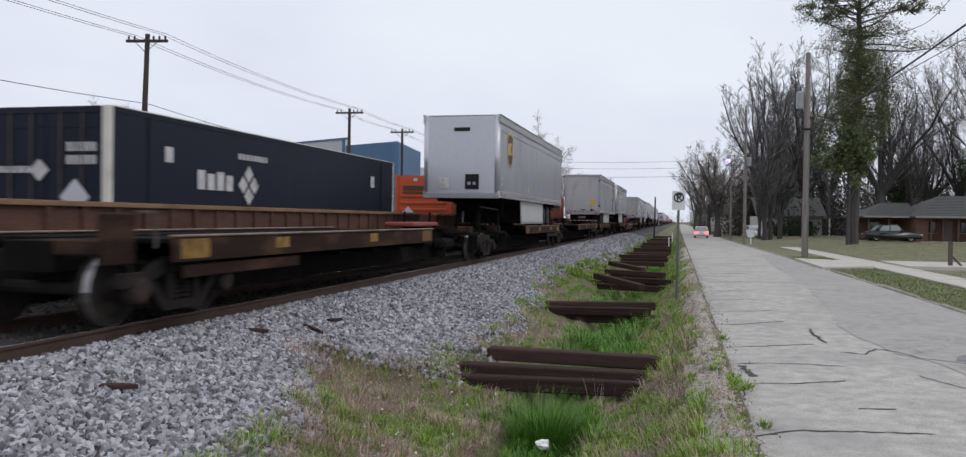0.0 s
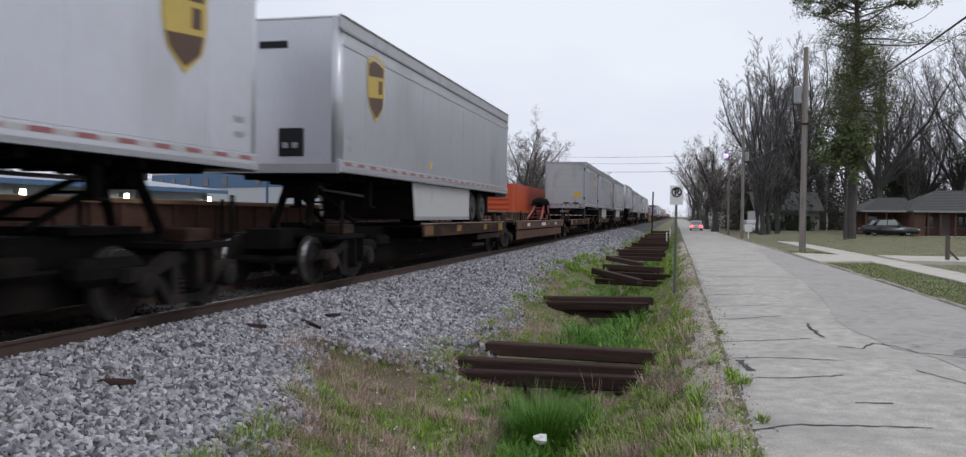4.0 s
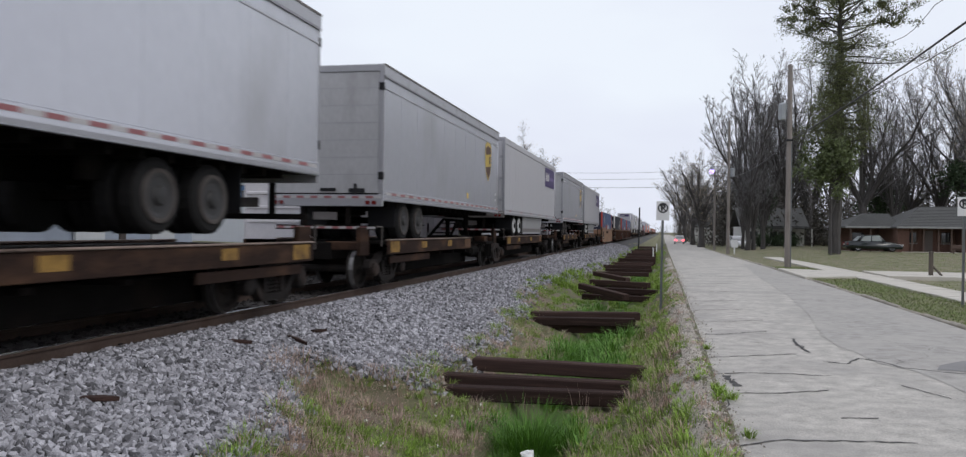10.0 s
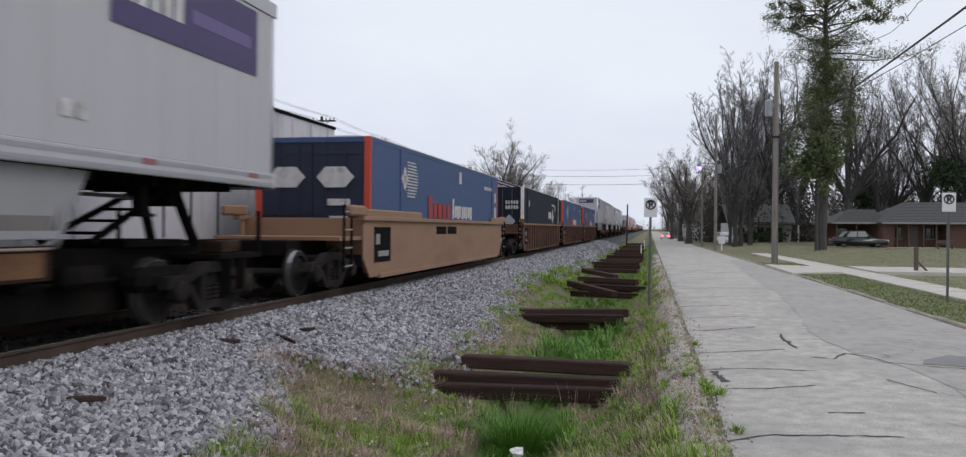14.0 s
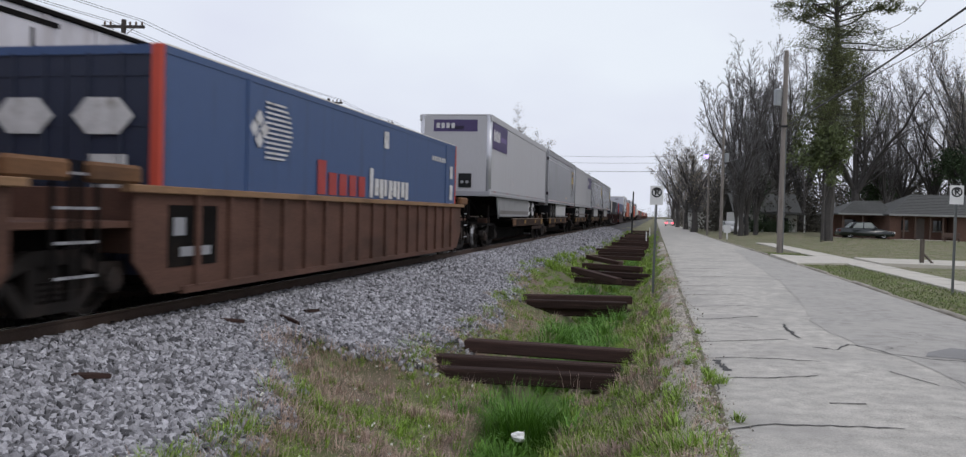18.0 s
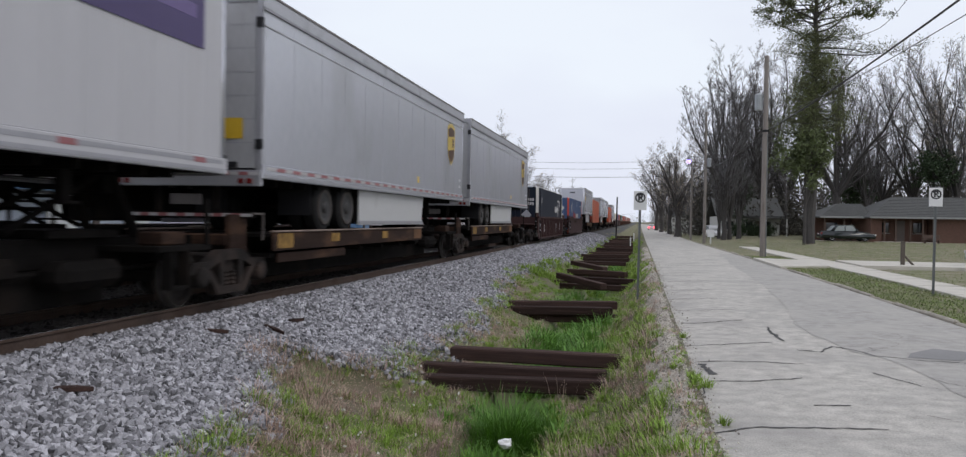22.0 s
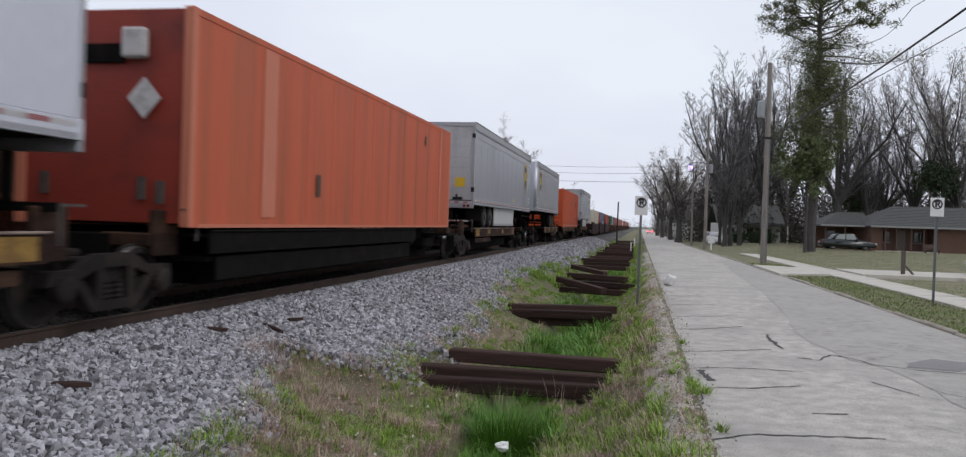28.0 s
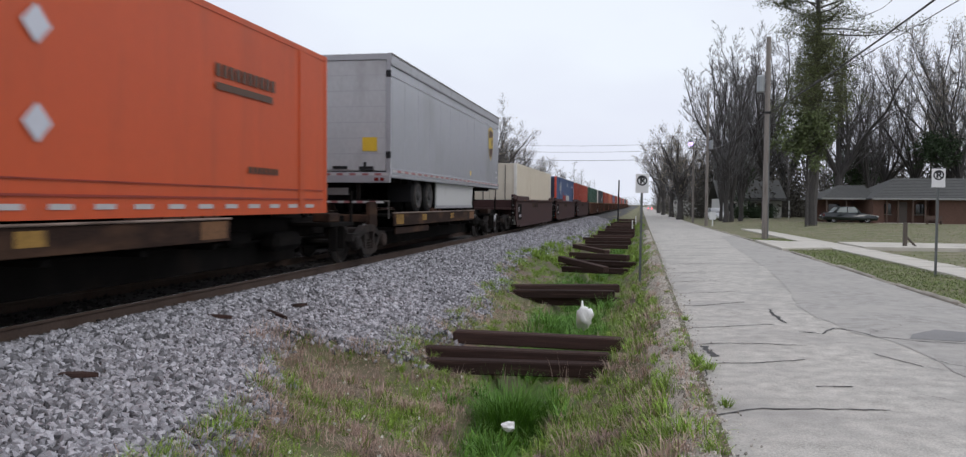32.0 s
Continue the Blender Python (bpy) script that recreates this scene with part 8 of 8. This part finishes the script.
bloom = [(x, y, z + 0.1) for x, y, z in verge_roots(60, 5.0, 12, lambda x, y: 1.0 if x < -2.3 else 0.12, 1.2)]
tagged(new("clover_flower_scatter", leaves("clover_flower_scatter", bloom, 3, 7, 0.008, 0.013, M_PETAL, 1.0, 0.9)), "small white clover flowers in the grass", "flowers", "", "stuff")


def lawn_roots(n, x0, x1, y0, y1, skip):
    out = []
    while len(out) < n:
        x, y = rsn.uniform(x0, x1), y0 + (y1 - y0) * rsn.random_sample() ** 1.3
        if not skip(x, y):
            out.append((x, y, ground_z(x, y) + 0.01))
    return out


def paved(x, y):
    return 7.48 < x < 8.68 or (34.2 < y < 39.8 + (x - 8) * 0.12) or x < 5.5


blades("lawn_strip", lawn_roots(17000, 5.5, 7.5, 12, 46, paved), 0.055, 0.008, 1.6, M_TURF, "short green grass between kerb and pavement")
blades("lawn", lawn_roots(17000, 8.75, 26, 22, 80, paved), 0.04, 0.012, 2.0, M_TURF, "thin green lawn")
blades("worn_lawn", lawn_roots(7000, 5.6, 30, 40, 100, paved), 0.035, 0.014, 2.2, M_STRAW, "worn straw-coloured lawn")


def crack(pts, width, seed):
    """A dark tar-filled crack: a thin uneven ribbon on the road."""
    rnd = random.Random(seed)
    pts = [Vector((x, y, 0)) for x, y in pts]
    line = []
    for a, b in zip(pts, pts[1:]):
        k = max(2, int((b - a).length / 0.07))
        line += [a.lerp(b, i / k) for i in range(k)]
    line.append(pts[-1])
    bm = bmesh.new()
    prev = None
    off = 0
    for i, p in enumerate(line):
        d = (line[min(i + 1, len(line) - 1)] - line[max(i - 1, 0)]).normalized()
        n = Vector((-d.y, d.x, 0))
        off = 0.8 * off + rnd.gauss(0, 0.012)
        w = width * rnd.uniform(0.5, 1.4)
        c = p + n * off
        now = [bm.verts.new((q.x, q.y, road_z(q.x, q.y) + 0.006)) for q in (c - n * w, c + n * w)]
        if prev:
            bm.faces.new((prev[0], prev[1], now[1], now[0]))
        prev = now
    bmesh.ops.recalc_face_normals(bm, faces=bm.faces)
    return part("crack", bm, M_TAR, road, "dark filled crack")


CRACKS = [([(0.5, 6.8), (0.88, 7.09), (1.25, 7.13), (2.03, 7.2)], 0.012), ([(1.62, 8.02), (1.95, 8.08)], 0.012), ([(0.76, 9.08), (1.29, 9.2), (1.77, 9.41)], 0.014),
          ([(0.53, 10.25), (1.11, 10.45), (1.57, 10.44), (1.98, 10.37)], 0.012), ([(0.5, 11.58), (1.04, 11.78), (1.86, 12.12)], 0.014), ([(0.78, 10.2), (0.82, 9.85), (0.84, 9.5)], 0.04),
          ([(0.55, 14.19), (1.0, 14.25), (1.79, 14.79)], 0.016), ([(0.73, 16.13), (1.92, 16.61)], 0.018), ([(2.07, 11.45), (2.35, 11.32), (2.62, 11.87), (2.8, 11.62), (2.99, 11.19), (3.36, 10.99), (3.89, 10.97)], 0.016),
          ([(3.9, 10.97), (4.6, 10.7), (5.3, 10.9)], 0.016), ([(2.07, 13.83), (2.02, 13.18), (2.01, 12.67), (2.04, 12.29)], 0.02), ([(2.0, 13.2), (2.1, 12.9), (1.98, 12.6)], 0.018),
          ([(0.5, 6.31), (0.55, 6.48), (0.63, 6.64)], 0.02), ([(0.45, 5.7), (0.52, 6.1), (0.5, 6.37)], 0.03), ([(0.6, 18.5), (1.9, 18.9)], 0.02), ([(0.7, 21), (1.8, 21.3)], 0.022),
          ([(0.8, 24), (2.0, 24.5)], 0.024), ([(0.9, 28), (2.2, 28.3)], 0.03), ([(1.0, 33), (2.4, 33.4)], 0.03), 
          ([(3.2, 9.6), (3.6, 8.9), (4.0, 8.0)], 0.008), ([(2.6, 9.9), (2.9, 9.2)], 0.008), ([(1.0, 5.2), (2.2, 5.4)], 0.012), ([(0.62, 8.0), (0.66, 9.0), (0.6, 10.2)], 0.006)]
# faint hair cracks wandering over the old surface
rc = random.Random(12)
for _ in range(9):
    x, y, a = rc.uniform(0.9, 4.9), 5.5 + 18 * rc.random() ** 1.3, rc.uniform(0, math.pi)
    pts = [(x, y)]
    for _ in range(rc.randint(3, 6)):
        a += rc.gauss(0, 0.7)
        x, y = min(5.2, max(0.8, x + 0.28 * math.cos(a))), y + 0.28 * math.sin(a)
        pts.append((x, y))
    CRACKS.append((pts, rc.uniform(0.002, 0.0035)))
for i, (pts, w) in enumerate(CRACKS):
    crack(pts, w, i)
for name, ol in (("tar_patch", [(3.35, 11.15), (3.5, 11.55), (3.95, 12.1), (4.35, 11.95), (4.2, 11.4), (3.95, 11.1)]), ("tar_patch", [(4.55, 10.35), (4.6, 10.75), (5.0, 10.7), (5.05, 10.4)])):
    bm = bmesh.new()
    bm.faces.new([bm.verts.new((x, y, road_z(x, y) + 0.008)) for x, y in ol])
    part(name, bm, M_PATCH, road, "darker asphalt patch")
# broad strip of newer asphalt along the kerb side
k = 90
bm = bmesh.new()
prev = None
for i in range(k + 1):
    y = 4 + i * 0.5
    xl = float(np.interp(y, (4, 8.7, 10.7, 11.5, 13.4, 14.5, 16.4, 23, 34, 49), (3.3, 3.13, 3.16, 2.8, 2.54, 2.57, 2.84, 3.31, 3.65, 4.5))) + 0.035 * math.sin(y * 4.7) + 0.02 * math.sin(y * 11.3)
    xs = [xl, (xl + EDGE_R) / 2, EDGE_R - 0.02]
    now = [bm.verts.new((x, y, road_z(x, y) + 0.0045)) for x in xs]
    if prev:
        for j in range(2):
            bm.faces.new((prev[j], prev[j + 1], now[j + 1], now[j]))
    prev = now
M_OVERLAY = mat("grey_overlay", (0.365, 0.350, 0.324), 0.95, spec=0.2, var=0.34, scale=5, fine=55, bump=0.6, dirt=(0.425, 0.406, 0.372), dirt_amt=0.6, dirt_scale=0.9)
part("asphalt_overlay", bm, M_OVERLAY, road, "smoother grey asphalt overlay")


def motions():
    times = [0, 4, 8, 12, 16, 20, 24, 28, 32]
    for ob, s, x, z in TRAIN:
        walk(ob, [(t, pose(x, s - travel(t), z)) for t in times])
    walk(silver_car, [(t, pose(2.9, y, road_z(2.9, y))) for t, y in ((0, 110), (6, 133), (12, 158), (17, 180), (21, 203), (25, 232), (32, 300))])
    # the bag drifts in from the track, rolls over the road and blows back into the ditch
    walk(bag, [(t, pose(x, y, z, a, b, c)) for t, x, y, z, a, b, c in (
        (0, -1.9, 31.3, -0.74, 0, 0, 0), (20, -1.9, 31.3, -0.74, 0, 0, 0), (21.6, -1.9, 31.3, -0.74, 10, 0, 20), (22.4, -1.2, 30.0, -0.3, 40, 20, 60), (23, -0.33, 28.65, -0.05, 60, 30, 90), (24, 0.3, 28.5, 0.14, 70, 20, 120),
        (25, 0.6, 27.1, 0.14, 60, 10, 150), (25.5, 0.7, 27.5, 0.14, 50, 0, 160), (27.5, 0.72, 25.5, 0.14, 40, 20, 130), (29, 1.58, 23.4, 0.14, 10, 40, 90), (30, 1.76, 21.3, 0.16, -20, 70, 60),
        (30.6, 0.53, 18.1, 0.15, -50, 40, 20), (31, -0.22, 17.6, 0.1, -30, 0, -20), (31.4, -0.89, 16.5, -0.25, 0, -40, -60), (32, -0.98, 14.5, -0.3, 20, -80, -90))])


motions()
